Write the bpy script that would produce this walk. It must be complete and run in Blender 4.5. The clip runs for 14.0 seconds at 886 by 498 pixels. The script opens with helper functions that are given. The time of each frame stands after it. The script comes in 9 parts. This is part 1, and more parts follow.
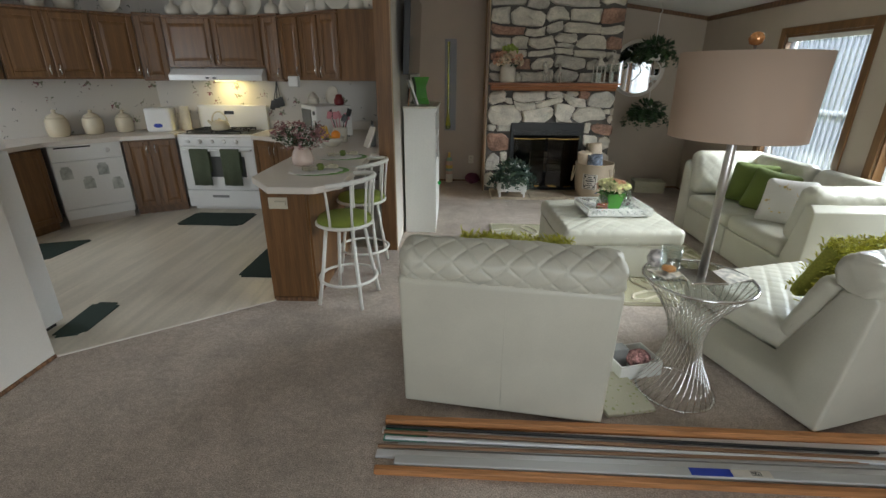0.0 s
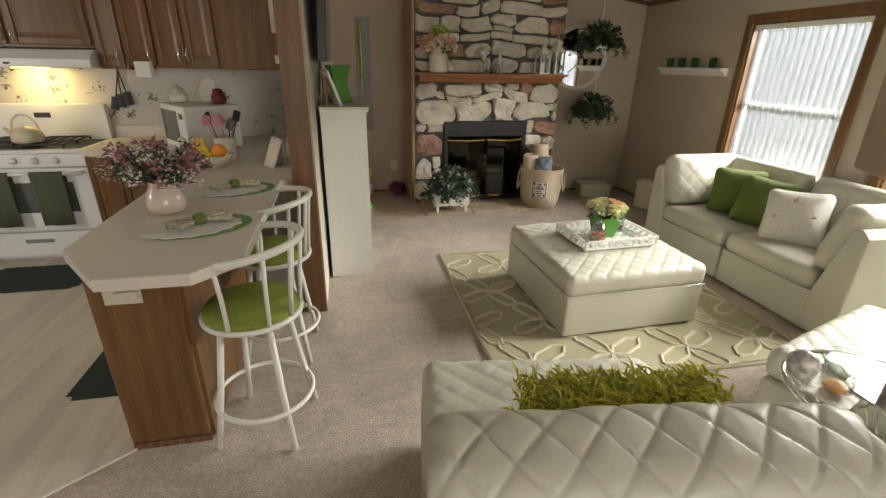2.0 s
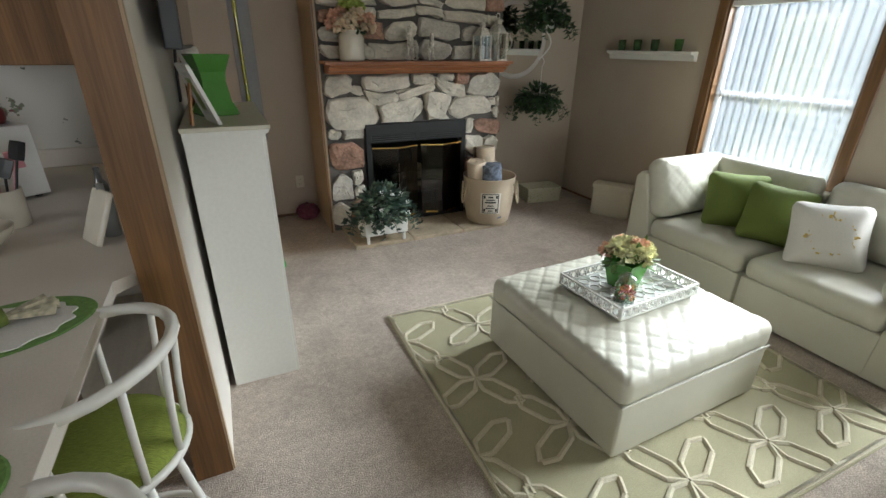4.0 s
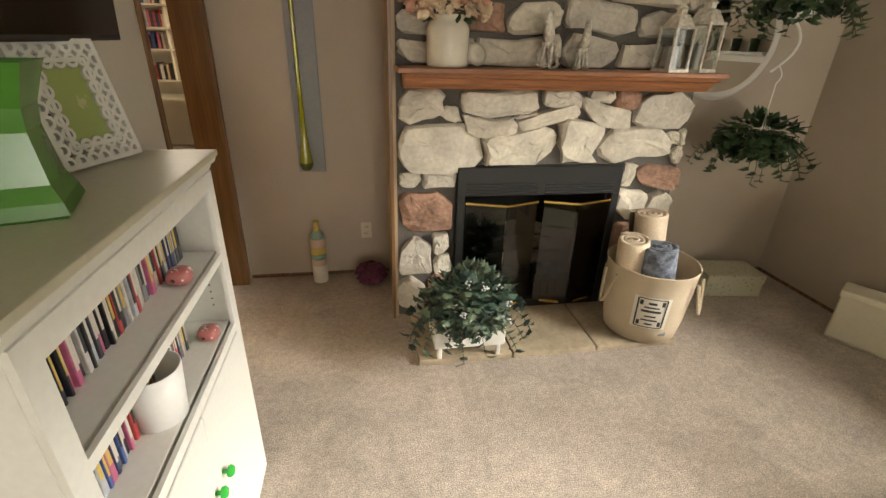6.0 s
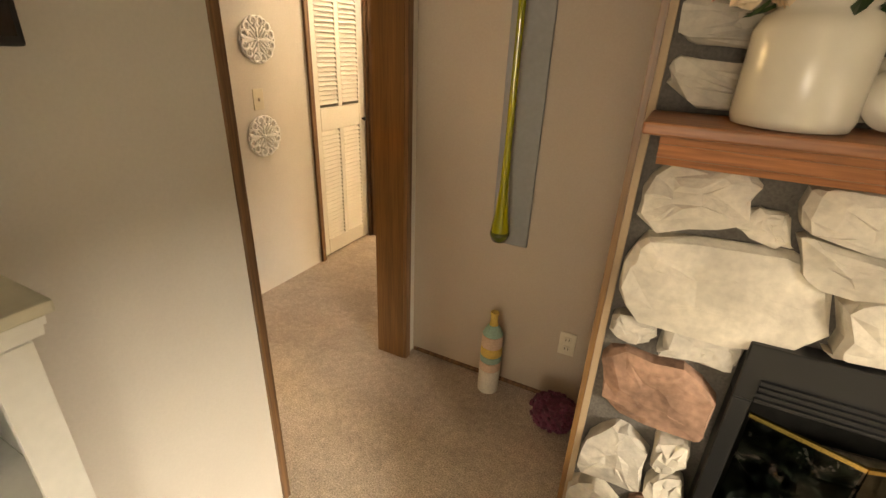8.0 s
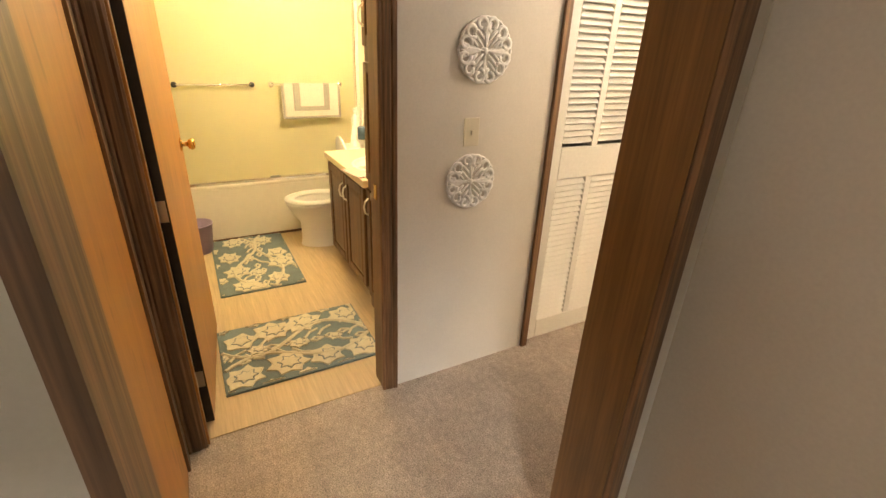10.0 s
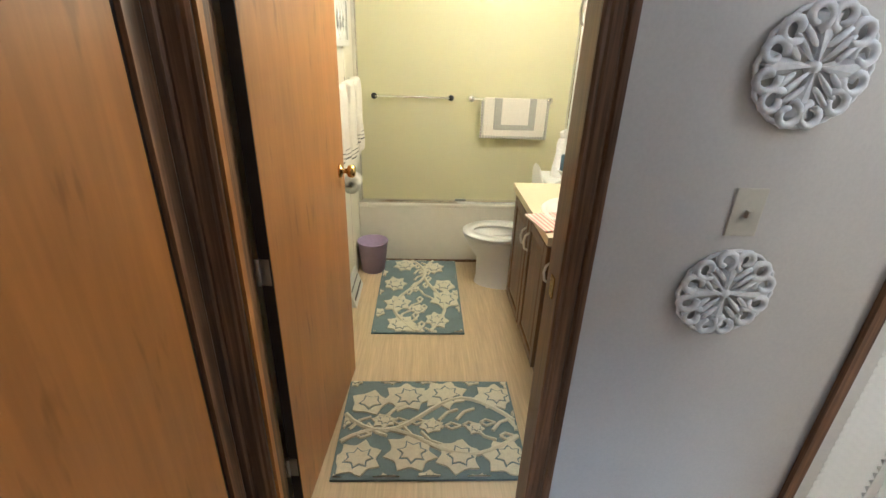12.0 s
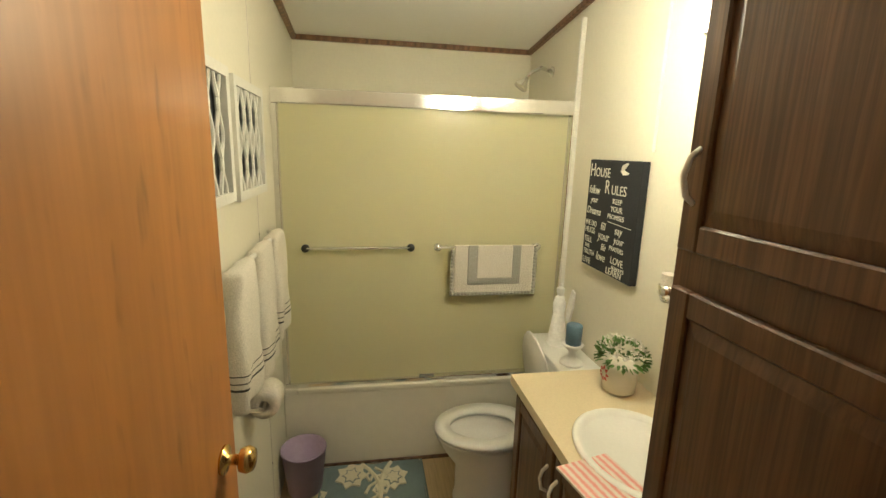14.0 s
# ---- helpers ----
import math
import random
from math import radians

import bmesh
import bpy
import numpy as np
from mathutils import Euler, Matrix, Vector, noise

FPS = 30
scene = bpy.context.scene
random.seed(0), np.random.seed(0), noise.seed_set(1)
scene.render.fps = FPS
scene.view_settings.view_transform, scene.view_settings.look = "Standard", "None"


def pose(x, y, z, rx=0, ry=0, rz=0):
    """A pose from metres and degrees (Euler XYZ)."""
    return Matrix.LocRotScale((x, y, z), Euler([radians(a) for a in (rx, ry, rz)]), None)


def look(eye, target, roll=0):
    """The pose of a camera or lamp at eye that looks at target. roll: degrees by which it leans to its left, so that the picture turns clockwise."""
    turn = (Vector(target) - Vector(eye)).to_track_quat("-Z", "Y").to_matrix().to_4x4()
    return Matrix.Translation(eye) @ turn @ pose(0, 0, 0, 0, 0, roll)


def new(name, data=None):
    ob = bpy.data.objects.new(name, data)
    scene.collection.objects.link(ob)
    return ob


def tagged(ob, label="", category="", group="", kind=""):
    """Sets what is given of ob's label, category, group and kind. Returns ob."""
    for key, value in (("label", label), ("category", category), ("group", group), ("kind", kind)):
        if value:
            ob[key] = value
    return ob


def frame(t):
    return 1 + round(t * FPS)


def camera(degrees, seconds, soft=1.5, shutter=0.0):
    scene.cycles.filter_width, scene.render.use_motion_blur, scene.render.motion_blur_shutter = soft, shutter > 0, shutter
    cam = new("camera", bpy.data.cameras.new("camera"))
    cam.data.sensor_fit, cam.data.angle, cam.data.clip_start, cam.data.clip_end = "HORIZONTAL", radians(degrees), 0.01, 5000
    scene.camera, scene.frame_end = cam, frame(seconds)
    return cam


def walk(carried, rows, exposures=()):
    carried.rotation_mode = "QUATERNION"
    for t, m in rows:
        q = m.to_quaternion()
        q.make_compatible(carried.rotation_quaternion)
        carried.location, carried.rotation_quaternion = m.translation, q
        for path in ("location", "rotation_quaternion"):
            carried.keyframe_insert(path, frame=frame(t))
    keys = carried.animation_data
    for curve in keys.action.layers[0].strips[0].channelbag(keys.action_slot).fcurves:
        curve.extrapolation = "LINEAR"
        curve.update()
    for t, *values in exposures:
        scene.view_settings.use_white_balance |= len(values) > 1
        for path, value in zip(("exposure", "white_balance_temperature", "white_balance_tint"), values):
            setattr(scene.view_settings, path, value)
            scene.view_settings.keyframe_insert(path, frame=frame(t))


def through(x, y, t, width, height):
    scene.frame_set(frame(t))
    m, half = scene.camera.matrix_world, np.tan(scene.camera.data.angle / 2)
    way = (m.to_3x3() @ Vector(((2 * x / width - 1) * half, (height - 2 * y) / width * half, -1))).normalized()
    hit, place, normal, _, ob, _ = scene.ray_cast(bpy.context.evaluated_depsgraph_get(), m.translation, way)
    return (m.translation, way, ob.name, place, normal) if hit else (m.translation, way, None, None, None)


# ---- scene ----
cam = camera(88.7, 14.0)
METRES, EYE, TILT, LEAN, TURN = 8.4, 1.575, 0.0, 0.0, 1.5
ROWS = [
    (0.0, 0.0, 0.0, 0.0, 0.13, -21.16, -0.33),
    (0.5, -0.0013, 0.0392, 0.0009, -2.16, -21.23, -0.66),
    (1.0, -0.0142, 0.0754, 0.0022, -4.84, -21.37, -0.8),
    (1.5, -0.0237, 0.1111, 0.0003, -8.38, -21.78, -0.93),
    (2.0, -0.0376, 0.1489, -0.0006, -13.28, -22.33, -1.01),
    (4.5, -0.0326, 0.3363, 0.0013, -27.25, -24.16, -0.6),
    (5.0, -0.0076, 0.3816, 0.0005, -23.38, -24.04, -0.89),
    (5.5, 0.0182, 0.4315, 0.0027, -17.58, -24.65, -1.27),
    (6.0, 0.0425, 0.4769, 0.0023, -10.98, -24.88, -1.61),
    (6.5, 0.0579, 0.5194, 0.002, -2.04, -24.84, -1.93),
    (7.0, 0.0715, 0.5553, 0.0023, 7.7, -24.84, -2.16),
    (7.5, 0.0803, 0.5894, 0.0031, 16.94, -24.69, -2.32),
    (8.0, 0.0731, 0.6203, 0.0024, 25.76, -24.52, -2.26),
    (8.5, 0.0626, 0.6558, 0.0012, 34.03, -24.2, -2.1),
    (9.0, 0.0447, 0.6865, 0.0005, 42.29, -24.2, -1.98),
    (11.5, -0.049, 0.7691, 0.0018, 82.65, -24.86, -2.36),
    (12.0, -0.0728, 0.7712, 0.0016, 86.48, -24.53, -1.9),
    (12.5, -0.1022, 0.7692, 0.0028, 87.72, -22.88, -1.88),
    (13.0, -0.1323, 0.7745, 0.0065, 87.26, -19.6, -1.88),
    (13.5, -0.1601, 0.7758, 0.0125, 83.92, -14.34, -2.01),
    (14.0, -0.1876, 0.7681, 0.0188, 78.85, -12.2, -1.64),
]
EXPOSURES = [(0.0, -0.3, 6100, 6), (0.5, -0.2, 7200, 9), (1.2, -0.02, 7500, 9), (2.2, 0.05, 7200, 9), (4.5, 0.12, 6050, 6), (5.2, 0.3, 6500, 6), (6.0, 0.78, 7600, 11), (7.5, 1.1, 8700, 13), (8.4, 1.05, 9900, 15), (9.2, 1.2, 9500, 16), (11.3, 0.55, 4850, 8), (12.5, 0.45, 5050, 8), (13.3, 0.0, 5750, 8), (14.0, -0.4, 5500, 3)]
walk(cam, [(t, pose(0, 0, EYE, TILT, LEAN, TURN) @ pose(METRES * x, METRES * y, METRES * z, 90 + pitch, roll, yaw)) for t, x, y, z, yaw, pitch, roll in ROWS], EXPOSURES)


# ---- world, sun, large lights ----
world = bpy.data.worlds.new("sky")
scene.world = world
world.use_nodes = True
wn = world.node_tree
sky = wn.nodes.new("ShaderNodeTexSky")
sky.sky_type = "NISHITA"
sky.sun_disc = False
sky.sun_elevation, sky.sun_rotation = radians(38), radians(110)
wn.links.new(sky.outputs[0], wn.nodes["Background"].inputs[0])
wn.nodes["Background"].inputs[1].default_value = 0.15


def lamp(name, kind, m, watts, colour=(1, 1, 1), size=None, size_y=None, radius=0.05, angle=0.0):
    d = bpy.data.lights.new(name, kind)
    d.energy, d.color = watts, colour
    if kind == "AREA":
        d.shape, d.size, d.size_y = "RECTANGLE", size, size_y or size
    elif kind == "SUN":
        d.angle = angle
    else:
        d.shadow_soft_size = radius
    ob = new(name, d)
    ob.matrix_world = m
    return ob


lamp("sun", "SUN", look((20, 3, 16), (0, 4, 0)), 1.2, (1, 0.95, 0.88), angle=radians(10))
# area lamp added outside, above the view, standing in for sky light
lamp("sky_standin_lamp", "AREA", look((6.6, 3.8, 3.2), (2.6, 3.8, 1.9)), 2800, (0.93, 0.97, 1), 6.0, 1.5)
# area lamp added behind the camera to fill the room; no known window
lamp("rear_fill_lamp", "AREA", look((1.0, -2.98, 1.3), (0.0, 2.5, 0.9)), 100, (0.95, 0.97, 1), 2.3, 1.5)
# unseen area lamp added to brighten the kitchen; the wall has no window
lamp("kitchen_fill_lamp", "AREA", look((-4.85, 2.9, 1.5), (-2.5, 4.2, 0.9)), 48, (0.95, 0.97, 1), 0.9, 0.9)
# point lamp added in mid-air, carrying the vanity globes' light; no ceiling fixture
lamp("bath_fill_lamp", "POINT", pose(-3.0, 7.02, 2.10), 48, (1, 0.80, 0.48), radius=0.12)
# added fill without a fixture, stands in for daylight reaching the hall
lamp("hall_fill_lamp", "POINT", pose(-1.2, 8.08, 2.42), 11, (1, 0.96, 0.90), radius=0.12)
# assumed source added out of sight to brighten the far bookshelf
lamp("far_room_fill_lamp", "POINT", pose(0.2, 9.7, 2.4), 80, (1, 0.80, 0.55), radius=0.12)
lamp("hood_light", "AREA", look((-2.75, 5.68, 1.465), (-2.75, 5.78, 1.0)), 2.5, (1, 0.78, 0.32), 0.25, 0.1)


# ---- materials ----
def mat(name, colour, rough=0.6, metal=0.0, grain=0.0, scale=40.0, bump=0.0, blotch=0.0, bscale=3.0, stretch=(1, 1, 1), warp=0.0, **more):
    """A surface with a fine grain and a slow blotch in its colour, and a relief from the grain."""
    m = bpy.data.materials.new(name)
    m.use_nodes = True
    nt = m.node_tree
    b = nt.nodes["Principled BSDF"]
    b.inputs["Base Color"].default_value = (*colour, 1)
    b.inputs["Roughness"].default_value = rough
    b.inputs["Metallic"].default_value = metal
    for key, value in more.items():
        b.inputs[key.replace("_", " ")].default_value = value
    if grain or bump or blotch:
        co = nt.nodes.new("ShaderNodeTexCoord")
        mp = nt.nodes.new("ShaderNodeMapping")
        mp.inputs["Scale"].default_value = stretch
        nt.links.new(co.outputs["Object"], mp.inputs[0])
        fine = nt.nodes.new("ShaderNodeTexNoise")
        fine.inputs["Scale"].default_value, fine.inputs["Detail"].default_value = scale, 5
        nt.links.new(mp.outputs[0], fine.inputs[0])
        slow = nt.nodes.new("ShaderNodeTexNoise")
        slow.inputs["Scale"].default_value, slow.inputs["Detail"].default_value = bscale, 3 + 3 * (warp > 0)
        slow.inputs["Distortion"].default_value = warp
        nt.links.new(mp.outputs[0], slow.inputs[0])
        last = None
        for tex, amount in ((fine, grain), (slow, blotch)):
            if not amount:
                continue
            ramp = nt.nodes.new("ShaderNodeMapRange")
            ramp.inputs[1].default_value, ramp.inputs[2].default_value = 0.3, 0.7
            ramp.inputs[3].default_value, ramp.inputs[4].default_value = 1 - amount, 1 + amount
            nt.links.new(tex.outputs[0], ramp.inputs[0])
            mul = nt.nodes.new("ShaderNodeMix")
            mul.data_type, mul.blend_type = "RGBA", "MULTIPLY"
            mul.inputs[0].default_value = 1
            if last:
                nt.links.new(last, mul.inputs[6])
            else:
                mul.inputs[6].default_value = (*colour, 1)
            nt.links.new(ramp.outputs[0], mul.inputs[7])
            last = mul.outputs[2]
        if last:
            nt.links.new(last, b.inputs["Base Color"])
        if bump:
            bp = nt.nodes.new("ShaderNodeBump")
            bp.inputs["Strength"].default_value, bp.inputs["Distance"].default_value = bump, 0.004
            nt.links.new(fine.outputs[0], bp.inputs["Height"])
            nt.links.new(bp.outputs[0], b.inputs["Normal"])
    return m


def ramped(nt, source, low, high, a, b):
    """Maps a texture's value between low and high to a factor from a to b."""
    r = nt.nodes.new("ShaderNodeMapRange")
    r.inputs[1].default_value, r.inputs[2].default_value = low, high
    r.inputs[3].default_value, r.inputs[4].default_value = a, b
    nt.links.new(source, r.inputs[0])
    return r.outputs[0]


def textured(nt, kind, scale, stretch=(1, 1, 1), detail=3.0, distortion=0.0, turn=0.0):
    co, mp, tx = nt.nodes.new("ShaderNodeTexCoord"), nt.nodes.new("ShaderNodeMapping"), nt.nodes.new("ShaderNodeTex" + kind)
    mp.inputs["Scale"].default_value = stretch
    mp.inputs["Rotation"].default_value = (0, 0, radians(turn))
    nt.links.new(co.outputs["Object"], mp.inputs[0])
    nt.links.new(mp.outputs[0], tx.inputs[0])
    tx.inputs["Scale"].default_value, tx.inputs["Detail"].default_value, tx.inputs["Distortion"].default_value = scale, detail, distortion
    return tx.outputs["Fac"]


def layered(name, colour, rough, factors, bump_of=None, bump=0.3, distance=0.004):
    """A base colour multiplied by several textures; each factor is a function of the node tree."""
    m = bpy.data.materials.new(name)
    m.use_nodes = True
    nt = m.node_tree
    b = nt.nodes["Principled BSDF"]
    b.inputs["Roughness"].default_value = rough
    last = None
    for make in factors:
        mul = nt.nodes.new("ShaderNodeMix")
        mul.data_type, mul.blend_type = "RGBA", "MULTIPLY"
        mul.inputs[0].default_value = 1
        if last:
            nt.links.new(last, mul.inputs[6])
        else:
            mul.inputs[6].default_value = (*colour, 1)
        nt.links.new(make(nt), mul.inputs[7])
        last = mul.outputs[2]
    nt.links.new(last, b.inputs["Base Color"])
    if bump_of:
        bp = nt.nodes.new("ShaderNodeBump")
        bp.inputs["Strength"].default_value, bp.inputs["Distance"].default_value = bump, distance
        nt.links.new(bump_of(nt), bp.inputs["Height"])
        nt.links.new(bp.outputs[0], b.inputs["Normal"])
    return m


def wood(name, colour, rough=0.42, rings=9.0, contrast=0.35, pores=0.3):
    """Timber with long wandering growth bands and fine dark pores, grain upright."""
    return layered(name, colour, rough, (
        lambda nt: ramped(nt, textured(nt, "Wave", rings, (1, 1, 0.09), 3, 7.0, 35), 0.1, 0.9, 1 + contrast * 0.6, 1 - contrast),
        lambda nt: ramped(nt, textured(nt, "Noise", 130, (1, 1, 0.035), 3), 0.38, 0.62, 1 - pores, 1 + pores * 0.5),
        lambda nt: ramped(nt, textured(nt, "Noise", 3.0, (1, 1, 0.4), 2), 0.3, 0.7, 0.85, 1.15)),
        lambda nt: textured(nt, "Noise", 130, (1, 1, 0.035), 3), 0.18, 0.003)


def veneer(name, colour, rough=0.4):
    """Smooth varnished veneer: soft upright clouds and sparse short dark flecks."""
    return layered(name, colour, rough, (
        lambda nt: ramped(nt, textured(nt, "Noise", 5.0, (2.2, 2.2, 0.35), 3, 0.6), 0.3, 0.7, 0.88, 1.12),
        lambda nt: ramped(nt, textured(nt, "Noise", 60, (1, 1, 0.05), 3), 0.35, 0.65, 0.94, 1.06),
        lambda nt: ramped(nt, textured(nt, "Noise", 26, (1, 1, 0.20), 2), 0.62, 0.72, 1.0, 0.70)))


CARPET = layered("carpet", (0.44, 0.37, 0.31), 0.95, (
    lambda nt: ramped(nt, textured(nt, "Noise", 160, detail=4), 0.3, 0.7, 0.58, 1.42),
    lambda nt: ramped(nt, textured(nt, "Noise", 34, detail=4), 0.3, 0.7, 0.86, 1.14),
    lambda nt: ramped(nt, textured(nt, "Noise", 1.3, (1.5, 0.9, 1), 4, 1.8, 25), 0.42, 0.58, 0.94, 1.05),
    lambda nt: ramped(nt, textured(nt, "Noise", 4.5, (0.9, 1.3, 1), 5, 1.0, -20), 0.40, 0.60, 0.94, 1.05)),
    lambda nt: textured(nt, "Noise", 190, detail=4), 1.0, 0.006)
VINYL = layered("vinyl_floor", (0.62, 0.56, 0.46), 0.32, (
    lambda nt: ramped(nt, textured(nt, "Noise", 2.2, (4.5, 0.35, 1), 3, 0.8, -38), 0.38, 0.62, 0.90, 1.08),
    lambda nt: ramped(nt, textured(nt, "Noise", 60, (1, 1, 1), 3), 0.3, 0.7, 0.95, 1.05)))
WALL_LIGHT = mat("cream_wall_paint", (0.60, 0.56, 0.50), 0.75, grain=0.03, scale=120, bump=0.06, blotch=0.03)
CEILING = mat("ceiling_paint", (0.75, 0.73, 0.70), 0.9, grain=0.03, scale=150, bump=0.2)
OAK = wood("oak", (0.170, 0.083, 0.029), 0.38, 4.5, 0.13, 0.20)
OAK_DARK = wood("dark_oak_trim", (0.175, 0.090, 0.042), 0.45, 9.0, 0.30, 0.34)
LEATHER = mat("white_leather", (0.53, 0.51, 0.42), 0.42, grain=0.04, scale=220, bump=0.12, blotch=0.05, bscale=4)
WHITE = mat("white_enamel", (0.78, 0.77, 0.74), 0.3, grain=0.02, scale=80)
WHITE_PAINT = mat("white_paint", (0.72, 0.71, 0.66), 0.5, grain=0.03, scale=60, bump=0.04)
LAMINATE = mat("cream_laminate", (0.66, 0.60, 0.53), 0.4, grain=0.06, scale=300)
BLACK = mat("black_metal", (0.012, 0.012, 0.012), 0.4)
MORTAR = mat("grey_mortar", (0.12, 0.108, 0.095), 0.95, grain=0.2, scale=120, bump=0.6)
BATH_WALL = mat("bathroom_panel", (0.72, 0.69, 0.58), 0.5, grain=0.02, scale=60)
DOOR_WOOD = veneer("door_veneer", (0.37, 0.155, 0.036))
# near-black colour standing in for shade at door edges and gaps
DOOR_SHADE = mat("painted_door_shade", (0.018, 0.012, 0.009), 0.6, grain=0.2, scale=40)
WALL = mat("taupe_wall_paint", (0.44, 0.368, 0.290), 0.8, grain=0.03, scale=120, bump=0.08, blotch=0.03)
WALL_GREY = mat("greige_wall_paint", (0.60, 0.555, 0.49), 0.75, grain=0.02, scale=120, bump=0.06, blotch=0.03)
WALL_TAN = mat("tan_wall_paint", (0.42, 0.31, 0.20), 0.8, grain=0.03, scale=120, bump=0.08, blotch=0.03)
BATH_FLOOR = mat("wood_look_vinyl", (0.56, 0.43, 0.26), 0.4, grain=0.10, scale=8, blotch=0.10, bscale=3, stretch=(0.8, 14, 1))
BRASS = mat("brass", (0.75, 0.52, 0.18), 0.22, 1.0, grain=0.05, scale=40)
CHROME = mat("chrome", (0.78, 0.77, 0.75), 0.12, 1.0, grain=0.03, scale=30)
STEEL = mat("brushed_steel", (0.55, 0.53, 0.50), 0.32, 1.0, grain=0.08, scale=60, stretch=(1, 1, 20))
GREY_METAL = mat("grey_paint", (0.24, 0.24, 0.23), 0.5, grain=0.05, scale=50)
MANTEL = mat("red_oak", (0.33, 0.13, 0.055), 0.4, grain=0.3, scale=14, bump=0.15, blotch=0.15, bscale=2.5, stretch=(0.6, 9, 9))
STONE = mat("cream_stone", (0.60, 0.545, 0.45), 0.85, grain=0.10, scale=45, bump=0.9, blotch=0.18, bscale=7)
STONE_GREY = mat("pale_grey_stone", (0.50, 0.46, 0.39), 0.85, grain=0.12, scale=45, bump=0.9, blotch=0.18, bscale=7)
STONE_BROWN = mat("brown_stone", (0.34, 0.20, 0.14), 0.85, grain=0.25, scale=40, bump=0.9, blotch=0.35, bscale=7)
HEARTH = mat("hearth_stone", (0.36, 0.29, 0.20), 0.7, grain=0.12, scale=40, bump=0.3, blotch=0.2, bscale=5)
SOOT = mat("sooty_lining", (0.02, 0.019, 0.017), 0.9, grain=0.3, scale=30)
LOG = mat("ceramic_log", (0.25, 0.20, 0.15), 0.9, grain=0.5, scale=30, bump=0.8)
IVY = mat("ivy_leaf", (0.040, 0.072, 0.052), 0.45, grain=0.35, scale=18, blotch=0.4, bscale=9)
IVY_PALE = mat("pale_ivy_leaf", (0.11, 0.155, 0.095), 0.5, grain=0.35, scale=18, blotch=0.35, bscale=9)
LEAF = mat("dark_leaf", (0.03, 0.065, 0.022), 0.4, grain=0.35, scale=18, blotch=0.4, bscale=9)
LEAF_LIGHT = mat("light_leaf", (0.10, 0.20, 0.04), 0.5, grain=0.3, scale=18, blotch=0.3, bscale=9)
STEM = mat("stem", (0.09, 0.08, 0.035), 0.7, grain=0.2, scale=40)
MIRROR = mat("mirror", (0.9, 0.9, 0.9), 0.02, 1.0)
MIRROR_DULL = mat("tray_glass", (0.55, 0.56, 0.53), 0.1, 0.0)
CERAMIC = mat("cream_ceramic", (0.66, 0.61, 0.51), 0.22, grain=0.04, scale=14, blotch=0.05, bscale=4)
PINK_CERAMIC = mat("blush_ceramic", (0.62, 0.49, 0.41), 0.2, grain=0.05, scale=14, blotch=0.08, bscale=6)
CREAM_ENAMEL = mat("cream_enamel", (0.66, 0.58, 0.42), 0.25, grain=0.03, scale=14)
CREAM_PLASTIC = mat("cream_plastic", (0.60, 0.55, 0.43), 0.4, grain=0.03, scale=60)
PETAL_PINK = mat("peach_petal", (0.72, 0.42, 0.29), 0.8, grain=0.15, scale=40, blotch=0.2, bscale=20)
PETAL_CREAM = mat("cream_petal", (0.75, 0.60, 0.42), 0.8, grain=0.15, scale=40, blotch=0.2, bscale=20)
PETAL_GREEN = mat("green_petal", (0.42, 0.52, 0.12), 0.8, grain=0.15, scale=40, blotch=0.2, bscale=20)
PETAL_YELLOW = mat("ivory_petal", (0.70, 0.68, 0.40), 0.8, grain=0.15, scale=40, blotch=0.2, bscale=20)
DUSTY_PINK = mat("dusty_pink_petal", (0.34, 0.17, 0.17), 0.85, grain=0.3, scale=40, blotch=0.4, bscale=14)
SILVER_PAINT = mat("antique_silver_paint", (0.62, 0.57, 0.49), 0.45, 0.1, grain=0.3, scale=50, bump=0.3, blotch=0.15, bscale=9)
CARVED_WHITE = mat("whitewashed_wood", (0.80, 0.79, 0.77), 0.65, grain=0.08, scale=60, bump=0.25, blotch=0.05, bscale=14)
CANVAS = mat("beige_canvas", (0.48, 0.39, 0.28), 0.9, grain=0.12, scale=300, bump=0.4, blotch=0.05, bscale=6)
ROPE = mat("rope", (0.45, 0.37, 0.26), 0.9, grain=0.2, scale=120, bump=0.6)
FLEECE = mat("beige_fleece", (0.56, 0.45, 0.33), 0.95, grain=0.15, scale=180, bump=0.9, blotch=0.08, bscale=8)
FLEECE_BLUE = mat("mottled_blue_plush", (0.14, 0.16, 0.20), 0.9, grain=0.25, scale=100, bump=0.8, blotch=0.75, bscale=22)
LABEL_WHITE = mat("label_white", (0.62, 0.58, 0.50), 0.8, grain=0.05, scale=80)
INK = mat("dark_ink", (0.03, 0.03, 0.03), 0.7)
BLUE_INK = mat("blue_print", (0.02, 0.05, 0.38), 0.5, grain=0.05, scale=60)
CREAM_TOP = mat("cream_top_paint", (0.56, 0.53, 0.42), 0.35, grain=0.03, scale=60)
GREEN_GLASS = mat("dark_green_glass", (0.035, 0.09, 0.02), 0.1, Alpha=0.85)
GREEN_GLASS_BRIGHT = mat("bright_green_glass", (0.02, 0.42, 0.06), 0.08)
GREEN_GLAZE = mat("green_glaze", (0.065, 0.22, 0.03), 0.25, grain=0.05, scale=14)
LIME_FABRIC = mat("lime_fabric", (0.30, 0.31, 0.05), 0.9, grain=0.2, scale=90, bump=0.3)
LIME_FRINGE = mat("lime_fringe", (0.52, 0.50, 0.07), 0.8, grain=0.3, scale=40)
